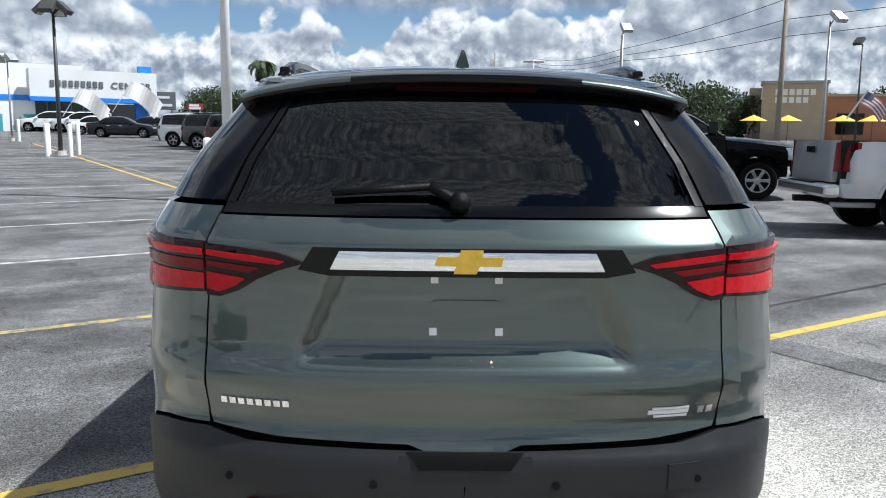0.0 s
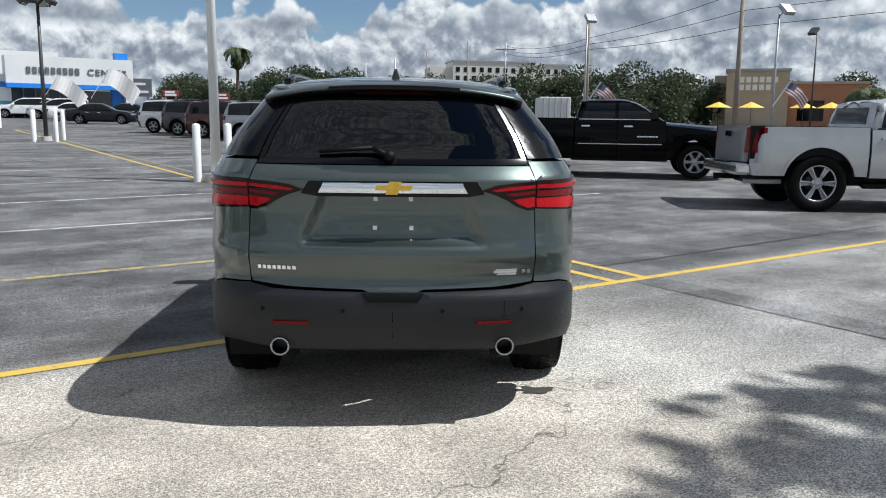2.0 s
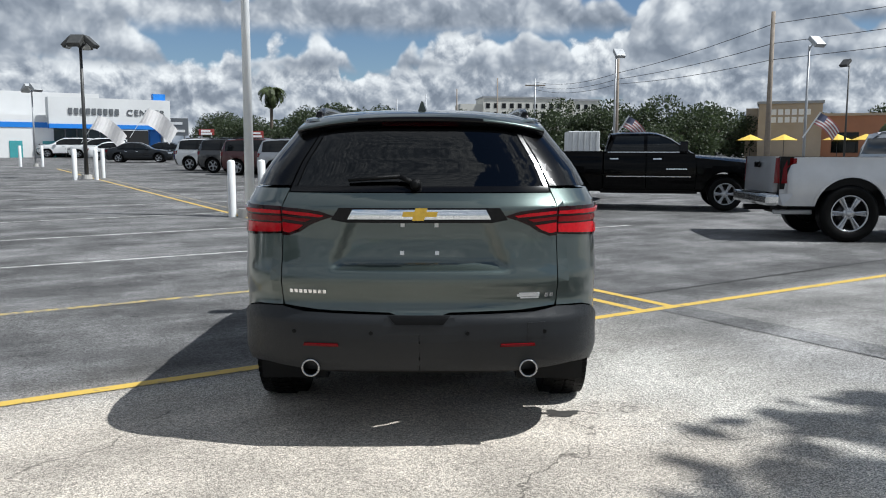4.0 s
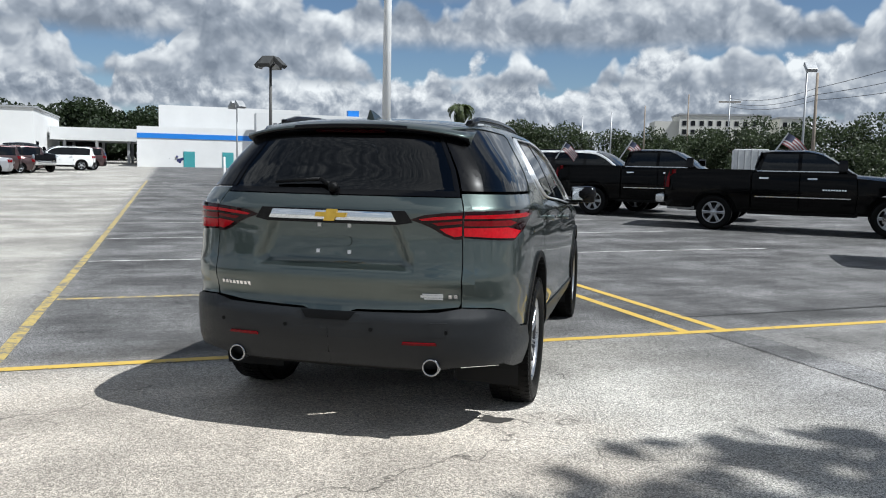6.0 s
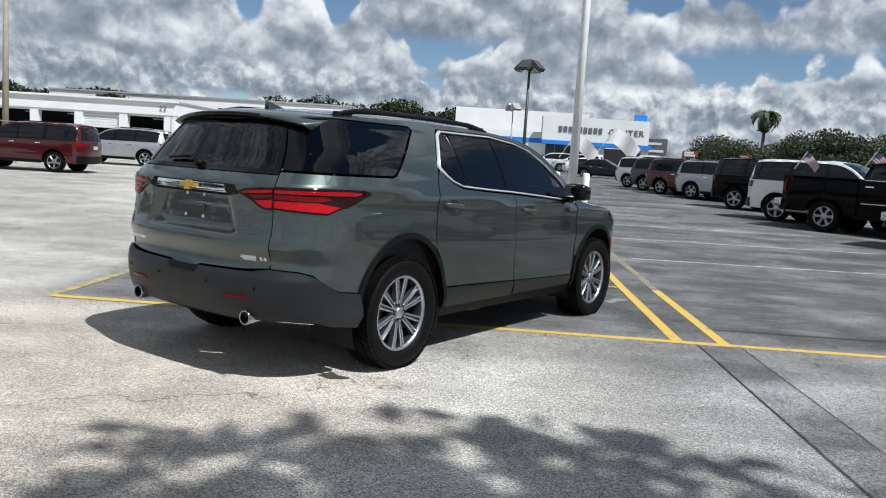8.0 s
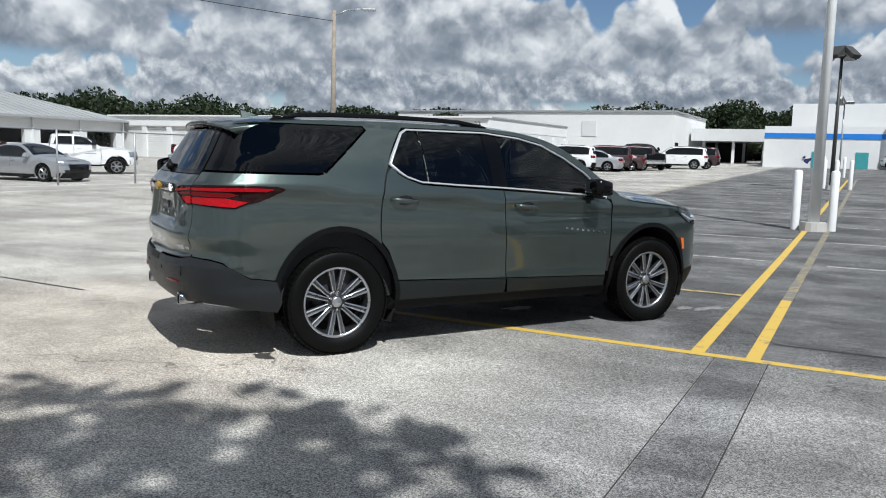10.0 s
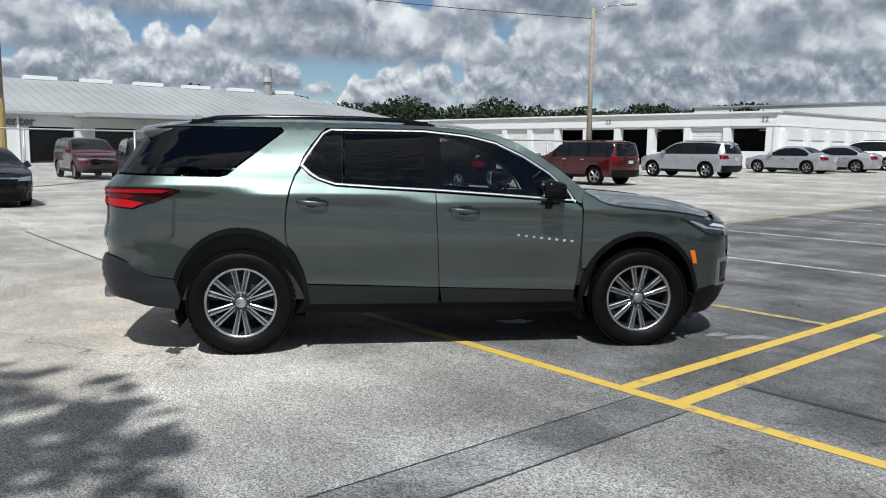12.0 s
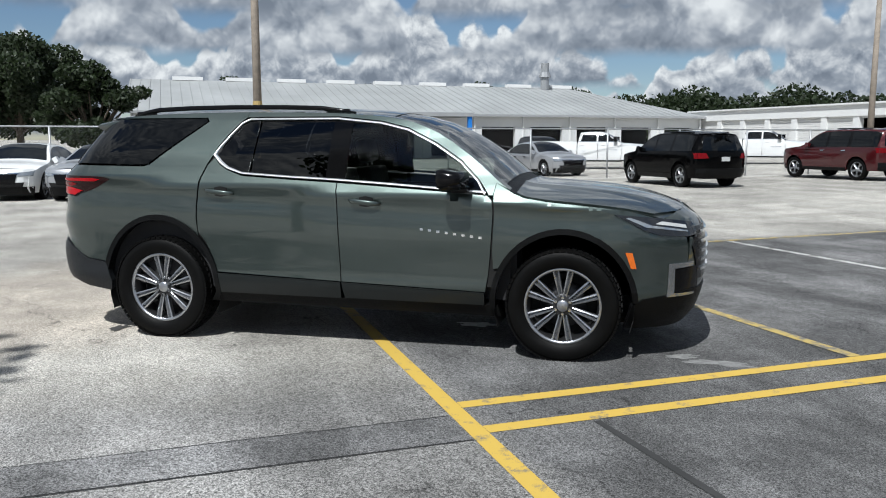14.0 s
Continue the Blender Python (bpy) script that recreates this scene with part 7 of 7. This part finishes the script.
    rings.append([bm.verts.new((x, y * (1 if y > -0.6 else 1) + 0.10 * f ** 2.6 * (1 if y < -0.5 else 0.3), z - 0.058 * f ** 2.6)) for y, z in sec])
for A, B in zip(rings[:-1], rings[1:]):
    for k in range(len(sec)):
        j = (k + 1) % len(sec)
        bm.faces.new((A[k], A[j], B[j], B[k]))
bm.faces.new(rings[0]), bm.faces.new(rings[-1][::-1])
bmesh.ops.recalc_face_normals(bm, faces=bm.faces)
sp_ob = part("spoiler", bm, PAINT, tailgate, smooth=True)
sp_ob.data.materials.append(M["gloss_black"])
for f in sp_ob.data.polygons:
    if f.normal.z < -0.2 or f.normal.y < -0.75:
        f.material_index = 1
skin("high_stop_lamp", [(-0.20, 1.655), (0.20, 1.655), (0.20, 1.672), (-0.20, 1.672)], T_(0.035), M["dark_lens"], tailgate, 0.1, 0.02, 0, False, (0, -1, 0))
# lamp band, chrome bar and badge
band = [(-0.44, 1.172), (-0.36, 1.158), (0.36, 1.158), (0.44, 1.172), (0.40, 1.232), (-0.40, 1.232)]
skin("lamp_band", band, T_(0.008), M["gloss_black"], tailgate, 0.1, 0.03, 0, False, (0, -1, 0))
skin("chrome_bar", [(-0.355, 1.176), (0.355, 1.176), (0.330, 1.224), (-0.330, 1.224)], T_(0.016), M["chrome"], tailgate, 0.08, 0.012, 0, False, (0, -1, 0))
skin("badge", [(-0.085, 1.190), (-0.030, 1.190), (-0.036, 1.170), (0.022, 1.170), (0.030, 1.190), (0.085, 1.190), (0.092, 1.214), (0.036, 1.214), (0.040, 1.232), (-0.018, 1.232), (-0.024, 1.214), (-0.078, 1.214)], T_(0.026), M["gold"], tailgate, 0.1, 0.012, 0, False, (0, -1, 0), "plain gold cross-shaped badge")


def lamp_inner(sg):
    out = [(0.425, 1.188), (0.50, 1.213), (0.60, 1.226), (0.694, 1.232), (0.694, 1.092), (0.655, 1.090), (0.60, 1.110), (0.55, 1.142), (0.49, 1.168)]
    fl = lambda ps: [(sg * x, z) for x, z in ps]
    base = skin("tail_lamp", fl(out), T_(0.010), M["dark_lens"], tailgate, 0.05, 0.03, 0, False, (0, -1, 0), "dark red tail lamp section on the tailgate")
    skin("lens_bar", fl([(0.475, 1.192), (0.56, 1.205), (0.690, 1.214), (0.690, 1.200), (0.58, 1.190), (0.49, 1.184)]), T_(0.016), M["red_lens_lit"], base, 0.06, 0.012, 0, False, (0, -1, 0))
    skin("lens_bar", fl([(0.54, 1.174), (0.690, 1.186), (0.690, 1.172), (0.57, 1.160)]), T_(0.016), M["red_lens"], base, 0.06, 0.012, 0, False, (0, -1, 0))
    skin("lens_bar", fl([(0.58, 1.144), (0.690, 1.156), (0.690, 1.110), (0.655, 1.104), (0.61, 1.122)]), T_(0.016), M["red_lens_lit"], base, 0.06, 0.012, 0, False, (0, -1, 0))


lamp_inner(1), lamp_inner(-1)
z_s = lambda z: H.s_at_x(SEAM, z) + 0.006
outer = [(z_s(1.10), 1.098), (S(-0.86, 1.09), 1.084), (S(-0.747, 1.08), 1.078), (S(-0.66, 1.12), 1.112), (-0.53, 1.152), (-0.405, 1.210), (-0.415, 1.222), (-0.47, 1.235), (S(-0.70, 1.24), 1.240), (S(-0.90, 1.24), 1.238), (z_s(1.23), 1.236)]
outer_lamps = hpart("tail_lamp", outer, W_(0.006), M["dark_lens"], hero, "smoked red wraparound tail lamp", step=0.05, thick=0.03)
for ob, mir in zip(outer_lamps, (False, True)):
    for pl, mt in (([(z_s(1.20) , 1.214), (S(-0.80, 1.2), 1.218), (-0.58, 1.220), (-0.49, 1.212), (-0.54, 1.198), (S(-0.70, 1.2), 1.198), (z_s(1.20), 1.198)], "red_lens_lit"),
                   ([(z_s(1.16), 1.186), (S(-0.78, 1.16), 1.188), (S(-0.72, 1.16), 1.172), (S(-0.78, 1.16), 1.158), (z_s(1.16), 1.160)], "red_lens"),
                   ([(z_s(1.13), 1.150), (S(-0.80, 1.13), 1.150), (S(-0.66, 1.13), 1.126), (S(-0.745, 1.1), 1.090), (z_s(1.11), 1.108)], "red_lens_lit")):
        skin("lens_bar", pl, W_(0.012), M[mt], ob, 0.05, 0.012, 0.0, mir)
# plate recess fittings
for x, z in ((-0.085, 1.143), (0.085, 1.143), (-0.088, 1.004), (0.088, 1.004)):
    skin("plate_clip", [(x - 0.010, z - 0.010), (x + 0.010, z - 0.010), (x + 0.010, z + 0.010), (x - 0.010, z + 0.010)], T_(0.004, plate_dent), M["sign_white"], tailgate, 0.1, 0.006, 0, False, (0, -1, 0))
ov = [(0.075 + 0.026 * math.cos(a), 1.062 + 0.026 * math.sin(a)) for a in [radians(-90 + 180 * i / 6) for i in range(7)]]
ov = ov + [(-x, z) for x, z in reversed(ov)]
skin("plate_emboss", ov, T_(0.008, plate_dent), PAINT, tailgate, 0.02, 0.006, 0, False, (0, -1, 0))
bm = bmesh.new()
add_box(bm, -0.10, -1.065, 1.165, 0.10, -1.03, 1.185, bevel=0.006)
part("release_handle", bm, M["gloss_black"], tailgate)
# lettering as plain bars
for k in range(8):
    x = -0.655 + k * 0.0245
    skin("badge_bar", [(x, 0.803), (x + 0.017, 0.803), (x + 0.017, 0.822), (x, 0.822)], T_(0.005), M["chrome"], tailgate, 0.1, 0.004, 0, False, (0, -1, 0))
for x, wd, z0, z1 in ((0.50, 0.105, 0.800, 0.806), (0.49, 0.115, 0.786, 0.798), (0.507, 0.095, 0.776, 0.783)):
    skin("dealer_bar", [(x, z0), (x + wd, z0), (x + wd, z1), (x, z1)], T_(0.004), M["sign_white"], tailgate, 0.1, 0.003, 0, False, (0, -1, 0))
for x in (0.632, 0.658):
    skin("badge_bar", [(x, 0.782), (x + 0.018, 0.782), (x + 0.018, 0.803), (x, 0.803)], T_(0.005), M["satin"], tailgate, 0.1, 0.004, 0, False, (0, -1, 0))
# rear wiper
wq = lambda x, z, o: T_(o)(x, z)
bm = bmesh.new()
for a, b, r in ((wq(-0.02, 1.345, 0.02), wq(-0.10, 1.385, 0.035), 0.016), (wq(-0.10, 1.385, 0.035), wq(-0.36, 1.365, 0.022), 0.011)):
    add_tube(bm, a, b, r, r * 0.8, 8)
part("rear_wiper", bm, CLAD, tailgate, smooth=True)
bm = bmesh.new()
bmesh.ops.create_uvsphere(bm, u_segments=14, v_segments=8, radius=0.03, matrix=Matrix.Translation(wq(-0.02, 1.345, 0.02)))
part("wiper_cap", bm, CLAD, tailgate, smooth=True)

# ---- rear bumper ----
NB = 14
zs_top = 0.733
mid_s = lambda z: H.SR - H.KR * (math.pi / 2 - H.th0(z))
bump_poly = [(mid_s(0.700 - 0.295 * i / 10), 0.700 - 0.295 * i / 10) for i in range(11)] + [ (H.s_at_x(0.55, 0.4), 0.402), (H.s_at_x(0.80, 0.42), 0.425), (S(-0.80, 0.42), 0.415), (S(-0.66, 0.37), 0.372), (-0.45, 0.345), (-0.425, 0.42), (-0.445, 0.50), (-0.468, 0.568),
             (S(-0.644, 0.6), 0.592), (S(-0.74, 0.65), 0.648), (S(-0.826, 0.70), 0.702), (S(-0.90, 0.72), 0.724), (H.s_at_x(SEAM, 0.72), zs_top), (H.s_at_x(0.6, 0.7), 0.712)]
bump = hpart("rear_bumper", bump_poly, W_(0.014), BUMP, step=0.045, thick=0.05)
for ob, mir in zip(bump, (False, True)):
    # a lower black skirt below the body-grey cover
    skin("reflector", [(0.405, 0.540), (0.585, 0.540), (0.580, 0.553), (0.410, 0.553)], T_(0.024), M["red_lens"], ob, 0.1, 0.012, 0, mir, (0, -1, 0), "red rear reflector")
    skin("lower_valance", [(0.0, 0.375), (0.45, 0.378), (0.62, 0.39), (0.62, 0.42), (0.0, 0.42)], T_(-0.03), CLAD, ob, 0.1, 0.04, 0, mir, (0, -1, 0))
    for xs, r in ((0.24, 0.011), (0.63, 0.011)):
        bmq = bmesh.new()
        c = T_(0.014)(xs, 0.612)
        add_tube(bmq, c + Vector((0, 0.02, 0)), c + Vector((0, -0.004, 0)), r, seg=12)
        if mir:
            for v in bmq.verts:
                v.co.x = -v.co.x
        part("parking_sensor", bmq, CLAD, ob)
# notch drawn as a slightly proud dark panel, its shade put into the colour
skin("bumper_step", [(-0.155, 0.700), (-0.12, 0.655), (0.12, 0.655), (0.155, 0.700)], T_(0.018), CLAD, bump[0], 0.08, 0.02, 0, False, (0, -1, 0), "flat dark panel painting the shaded notch in the bumper")
skin("tow_cover", [(0.545, 0.585), (0.635, 0.585), (0.635, 0.66), (0.545, 0.66)], T_(0.0165), BUMP, bump[0], 0.1, 0.006, 0, False, (0, -1, 0))
for sg in (1, -1):
    tip = revolve([(0.004, 0.038), (0.0, 0.044), (0.008, 0.048), (0.11, 0.046), (0.17, 0.044)], 28)
    bmesh.ops.rotate(tip, verts=tip.verts, cent=(0, 0, 0), matrix=Matrix.Rotation(math.pi / 2, 3, "Z"))
    bmesh.ops.translate(tip, verts=tip.verts, vec=(sg * 0.552, -1.055, 0.420))
    ex = part("exhaust_tip", tip, M["dark_chrome"], hero, "chrome round exhaust tip", True)
    inner = revolve([(0.008, 0.0415), (0.16, 0.040), (0.16, 0.001)], 24)
    bmesh.ops.rotate(inner, verts=inner.verts, cent=(0, 0, 0), matrix=Matrix.Rotation(math.pi / 2, 3, "Z"))
    bmesh.ops.translate(inner, verts=inner.verts, vec=(sg * 0.552, -1.055, 0.420))
    part("exhaust_bore", inner, M["well"], ex)
    bm = bmesh.new()
    add_tube(bm, (sg * 0.68, -0.90, 0.398), (sg * 0.86, -0.76, 0.394), 0.005, seg=8)
    part("chrome_strip", bm, M["chrome"], ex)

# ---- front end ----
zc = lambda z, k=0.74: H.s_at_x(k, z, False)
N_ = H.nose
skin("front_fascia", [(-0.70, 0.50), (0.70, 0.50), (0.715, 0.70), (0.70, 0.86), (-0.70, 0.86), (-0.715, 0.70)], N_(0), PAINT, hero, 0.07, 0.03, 0.0, False, (0, 1, 0))
skin("grille", [(-0.60, 0.56), (0.60, 0.56), (0.69, 0.80), (0.62, 0.93), (-0.62, 0.93), (-0.69, 0.80)], N_(0.008), M["gloss_black"], hero, 0.08, 0.04, 0.0, False, (0, 1, 0))
for k in range(5):
    z = 0.62 + k * 0.065
    skin("grille_bar", [(-0.60, z), (0.60, z), (0.60, z + 0.022), (-0.60, z + 0.022)], N_(0.022), M["chrome"], hero, 0.1, 0.02, 0.0, False, (0, 1, 0))
skin("nose_lip", [(-0.82, 0.92), (0.82, 0.92), (0.80, 1.0), (0.66, 1.032), (0.40, 1.046), (-0.40, 1.046), (-0.66, 1.032), (-0.80, 1.0)], N_(-0.002), PAINT, hero, 0.08, 0.02, 0.0, False, (0, 1, 0))
fb = [(S(3.50, 0.3), 0.235), (zc(0.25), 0.235), (s_f := H.SF + H.KF * (math.pi / 2 - H.th0(0.35, False)) - 0.002, 0.24), (s_f, 0.50), (zc(0.5), 0.50), (S(3.60, 0.45), 0.45), (S(3.53, 0.42), 0.40)]
hpart("front_bumper", fb, W_(0.010), CLAD, step=0.05, thick=0.05)
hl = [(S(3.40, 1.02), 1.022), (S(3.50, 0.97), 0.972), (S(3.60, 0.92), 0.915), (S(3.70, 0.88), 0.884), (zc(0.87), 0.868), (zc(0.9, 0.64), 0.880), (zc(0.96, 0.66), 0.962), (S(3.76, 0.99), 0.988), (S(3.60, 1.0), 1.006)]
for ob, mir in zip(hpart("headlamp", hl, W_(0.012), M["head_lens"], hero, "clear wraparound headlamp with dark housing", step=0.05, thick=0.04), (False, True)):
    skin("lamp_light_bar", [(S(3.47, 1.0), 0.998), (S(3.60, 0.95), 0.938), (zc(0.9), 0.900), (zc(0.92), 0.910), (S(3.64, 0.95), 0.950), (S(3.50, 1.0), 1.003)], W_(0.016), M["clear_lens"], ob, 0.06, 0.006, 0.0, mir)
    # pale panel paints the lighter reflection seen in the lens
    skin("lens_sheen", [(S(3.66, 0.96), 0.960), (zc(0.94), 0.925), (zc(0.95), 0.948), (S(3.70, 0.98), 0.976)], W_(0.015), M["lamp_glass"], ob, 0.06, 0.006, 0.0, mir)
hpart("side_marker", [(S(3.478, 0.76), 0.770), (S(3.516, 0.66), 0.662), (S(3.552, 0.66), 0.660), (S(3.524, 0.76), 0.766)], W_(0.012), M["amber"], hero, "amber side marker lamp", step=0.1, thick=0.02)
fog_o = [(S(3.755, 0.5), 0.462), (zc(0.47, 0.66), 0.462), (zc(0.47, 0.66), 0.480), (S(3.80, 0.5), 0.485), (S(3.80, 0.68), 0.655), (zc(0.68, 0.70), 0.665), (zc(0.7, 0.70), 0.695), (S(3.76, 0.69), 0.690)]
hpart("fog_lamp_bezel", fog_o, W_(0.014), M["satin"], hero, "bright metal fog lamp bezel", step=0.06, thick=0.03)
hpart("fog_lamp_grille", [(S(3.80, 0.5), 0.486), (zc(0.5, 0.60), 0.476), (zc(0.6, 0.64), 0.66), (S(3.80, 0.6), 0.655)], W_(0.006), M["gloss_black"], hero, "", step=0.06, thick=0.02)

# ---- handles, mirrors, rails, antenna, badges ----
for di, y0, z0 in ((0, 0.41, 1.138), (1, 1.545, 1.083)):
    for k, mir in enumerate((False, True)):
        sgn = -1 if mir else 1
        # flat black patch paints the shade of the hollow behind the handle
        skin("handle_shade", [(y0 + 0.075, z0 - 0.035), (y0 + 0.125, z0 - 0.042), (y0 + 0.18, z0 - 0.030), (y0 + 0.18, z0 + 0.025), (y0 + 0.125, z0 + 0.038), (y0 + 0.075, z0 + 0.028)], W_(0.0015), M["well"], doors[di][k], 0.1, 0.0, 0, mir)
        bm = bmesh.new()
        pts = [W_(o)(y0 + t * 0.235, z0 + 0.006 - 0.022 * t) for t, o in ((0.0, 0.006), (0.10, 0.030), (0.3, 0.042), (0.7, 0.042), (0.90, 0.030), (1.0, 0.006))]
        ring = []
        for p, rz in zip(pts, (0.010, 0.016, 0.018, 0.018, 0.016, 0.010)):
            ring.append([bm.verts.new((p.x + 0.010 * math.cos(a), p.y, p.z + rz * math.sin(a))) for a in [2 * math.pi * i / 10 for i in range(10)]])
        for A, B in zip(ring[:-1], ring[1:]):
            for i in range(10):
                bm.faces.new((A[i], A[(i + 1) % 10], B[(i + 1) % 10], B[i]))
        bm.faces.new(ring[0][::-1]), bm.faces.new(ring[-1])
        bmesh.ops.recalc_face_normals(bm, faces=bm.faces)
        if mir:
            for v in bm.verts:
                v.co.x = -v.co.x
            bmesh.ops.reverse_faces(bm, faces=bm.faces)
        part("door_handle", bm, PAINT, doors[di][k], smooth=True)
for k, mir in enumerate((False, True)):
    sgn = -1 if mir else 1
    mroot = empty("door_mirror")
    mroot.parent = hero
    bm = bmesh.new()
    add_box(bm, 0.97, 2.255, 1.185, 1.195, 2.43, 1.325, bevel=0.05)
    for v in bm.verts:
        if v.co.y > 2.38:
            v.co.z += (1.25 - v.co.z) * 0.25
        if v.co.x > 1.14:
            v.co.y -= 0.03
        v.co.x *= sgn
    if mir:
        bmesh.ops.reverse_faces(bm, faces=bm.faces)
    part("mirror_shell", bm, M["gloss_black"], mroot, smooth=True)
    bm = bmesh.new()
    add_box(bm, sgn * 0.975, 2.25, 1.178, sgn * 1.19, 2.40, 1.232, bevel=0.03)
    part("mirror_foot", bm, M["gloss_black"], mroot, smooth=True)
    bm = bmesh.new()
    add_box(bm, sgn * 0.99, 2.248, 1.20, sgn * 1.175, 2.258, 1.312, bevel=0.004)
    part("mirror_glass", bm, M["chrome"], mroot)
    bm = bmesh.new()
    add_box(bm, sgn * 0.90, 2.30, 1.155, sgn * 1.04, 2.42, 1.20, bevel=0.015)
    part("mirror_arm", bm, M["gloss_black"], mroot)
for sg in (1, -1):
    bm = bmesh.new()
    ys = [-0.40, -0.30, -0.18, 0.1, 0.5, 0.9, 1.2, 1.35, 1.47]
    up = [0.004, 0.030, 0.046, 0.050, 0.050, 0.048, 0.042, 0.026, 0.004]
    ring = []
    for y, u in zip(ys, up):
        x = 0.60 - 0.02 * (y - 0.5) ** 2
        zt = H.topZ(x, y)
        ring.append([bm.verts.new((sg * (x + dx), y, zt + dz)) for dx, dz in ((-0.022, u * 0.55), (-0.014, u), (0.014, u), (0.024, u * 0.5), (0.016, max(-0.01, u - 0.035)), (-0.016, max(-0.01, u - 0.035)))])
    for A, B in zip(ring[:-1], ring[1:]):
        for i in range(6):
            bm.faces.new((A[i], A[(i + 1) % 6], B[(i + 1) % 6], B[i]))
    bm.faces.new(ring[0]), bm.faces.new(ring[-1])
    bmesh.ops.recalc_face_normals(bm, faces=bm.faces)
    rail = part("roof_rail", bm, M["gloss_black"], hero, "black roof rail", True)
    for y in (-0.30, 1.34):
        x = 0.60 - 0.02 * (y - 0.5) ** 2
        zt = H.topZ(x, y)
        bmf = bmesh.new()
        add_box(bmf, sg * (x - 0.018), y - 0.08, zt - 0.01, sg * (x + 0.018), y + 0.08, zt + 0.022, bevel=0.008)
        part("rail_foot", bmf, M["gloss_black"], rail)
bm = bmesh.new()
zt = H.topZ(0, -0.34)
fin = [(-0.24, 0.0, 0.030), (-0.33, 0.022, 0.024), (-0.41, 0.046, 0.012), (-0.45, 0.055, 0.004), (-0.44, 0.0, 0.024)]
vs = []
for y, h, w in fin:
    vs.append((bm.verts.new((-w, y, zt + h - 0.012)), bm.verts.new((w, y, zt + h - 0.012))))
for a, b in zip(vs, vs[1:] + vs[:1]):
    bm.faces.new((a[0], a[1], b[1], b[0]))
bm.faces.new([v[0] for v in vs]), bm.faces.new([v[1] for v in vs][::-1])
bmesh.ops.recalc_face_normals(bm, faces=bm.faces)
part("roof_antenna", bm, PAINT, hero, "shark-fin roof antenna")
for k in range(8):
    y = 2.07 + k * 0.060
    z = 0.896 - 0.0068 * k
    for di, mir in ((0, False), (1, True)):
        skin("badge_bar", [(y, z - 0.009), (y + 0.022, z - 0.010), (y + 0.022, z + 0.006), (y, z + 0.008)], W_(0.004), M["chrome"], doors[1][di], 0.1, 0.003, 0, mir)

# ---- cabin ----
bm = bmesh.new()
add_box(bm, -0.80, -0.70, 0.44, 0.80, 2.75, 0.50)
for sg in (1, -1):
    add_box(bm, sg * 0.84, -0.75, 0.40, sg * 0.88, 2.7, 1.13)
add_box(bm, -0.66, -0.90, 0.42, 0.66, -0.86, 0.95)
add_box(bm, -0.86, 2.66, 0.40, 0.86, 2.74, 1.10)
part("cabin_tub", bm, M["seat"], hero)
box_part("engine_bay", (-0.55, 2.6, 0.35, 0.55, 3.9, 0.85), M["well"], hero)
skin("headliner", [(0.60, -0.60), (0.60, 1.75), (-0.60, 1.75), (-0.60, -0.60)], H.roof(-0.05), M["seat_panel"], hero, 0.2, 0.01, 0, False, (0, 0, -1))
bm = bmesh.new()
add_box(bm, -0.80, 2.30, 0.95, 0.80, 2.68, 1.16, bevel=0.05)
part("dashboard", bm, M["seat"], hero)
for xs, y, nm in ((0.40, 1.35, "front_seat"), (-0.40, 1.35, "front_seat"), (0.42, 0.42, "second_row_seat"), (-0.42, 0.42, "second_row_seat"), (0.36, -0.45, "third_row_seat"), (-0.30, -0.45, "third_row_seat")):
    st = empty(nm)
    st.parent = hero
    wd = 0.27 if y > 0 else 0.32
    bm = bmesh.new()
    add_box(bm, xs - wd, y, 0.50, xs + wd, y + 0.55, 0.74, bevel=0.05)
    part("cushion", bm, M["seat"], st, smooth=True)
    bm = bmesh.new()
    mt = Matrix.Translation((xs, y + 0.02, 0.68)) @ Matrix.Rotation(radians(10 if y > 0 else 4), 4, "X")
    add_box(bm, -wd, -0.10, 0.0, wd, 0.06, 0.62, m=mt, bevel=0.05)
    part("backrest", bm, M["seat"], st, smooth=True)
    bm = bmesh.new()
    add_box(bm, -0.14, -0.08, 0.66, 0.14, 0.04, 0.86, m=mt, bevel=0.045)
    part("headrest", bm, M["seat_panel"], st, smooth=True)
    for dx in (-0.06, 0.06):
        bm = bmesh.new()
        add_tube(bm, mt @ Vector((dx, -0.02, 0.60)), mt @ Vector((dx, -0.02, 0.70)), 0.008, seg=6)
        part("headrest_post", bm, M["satin"], st)
bm = bmesh.new()
ringm = Matrix.Translation((-0.40, 2.18, 1.05)) @ Matrix.Rotation(radians(65), 4, "X")
for i in range(24):
    a0, a1 = 2 * math.pi * i / 24, 2 * math.pi * (i + 1) / 24
    add_tube(bm, ringm @ Vector((0.185 * math.cos(a0), 0.185 * math.sin(a0), 0)), ringm @ Vector((0.185 * math.cos(a1), 0.185 * math.sin(a1), 0)), 0.016, seg=6)
add_tube(bm, ringm @ Vector((-0.18, 0, 0)), ringm @ Vector((0.18, 0, 0)), 0.022, seg=6)
part("steering_wheel", bm, M["seat"], hero)
box_part("floor_pan", (-0.70, -0.62, 0.36, 0.70, 3.6, 0.44), M["well"], hero)
four_wheels(hero, WB, 0.855, 0.394, 0.255, 0.262, 12, 2)
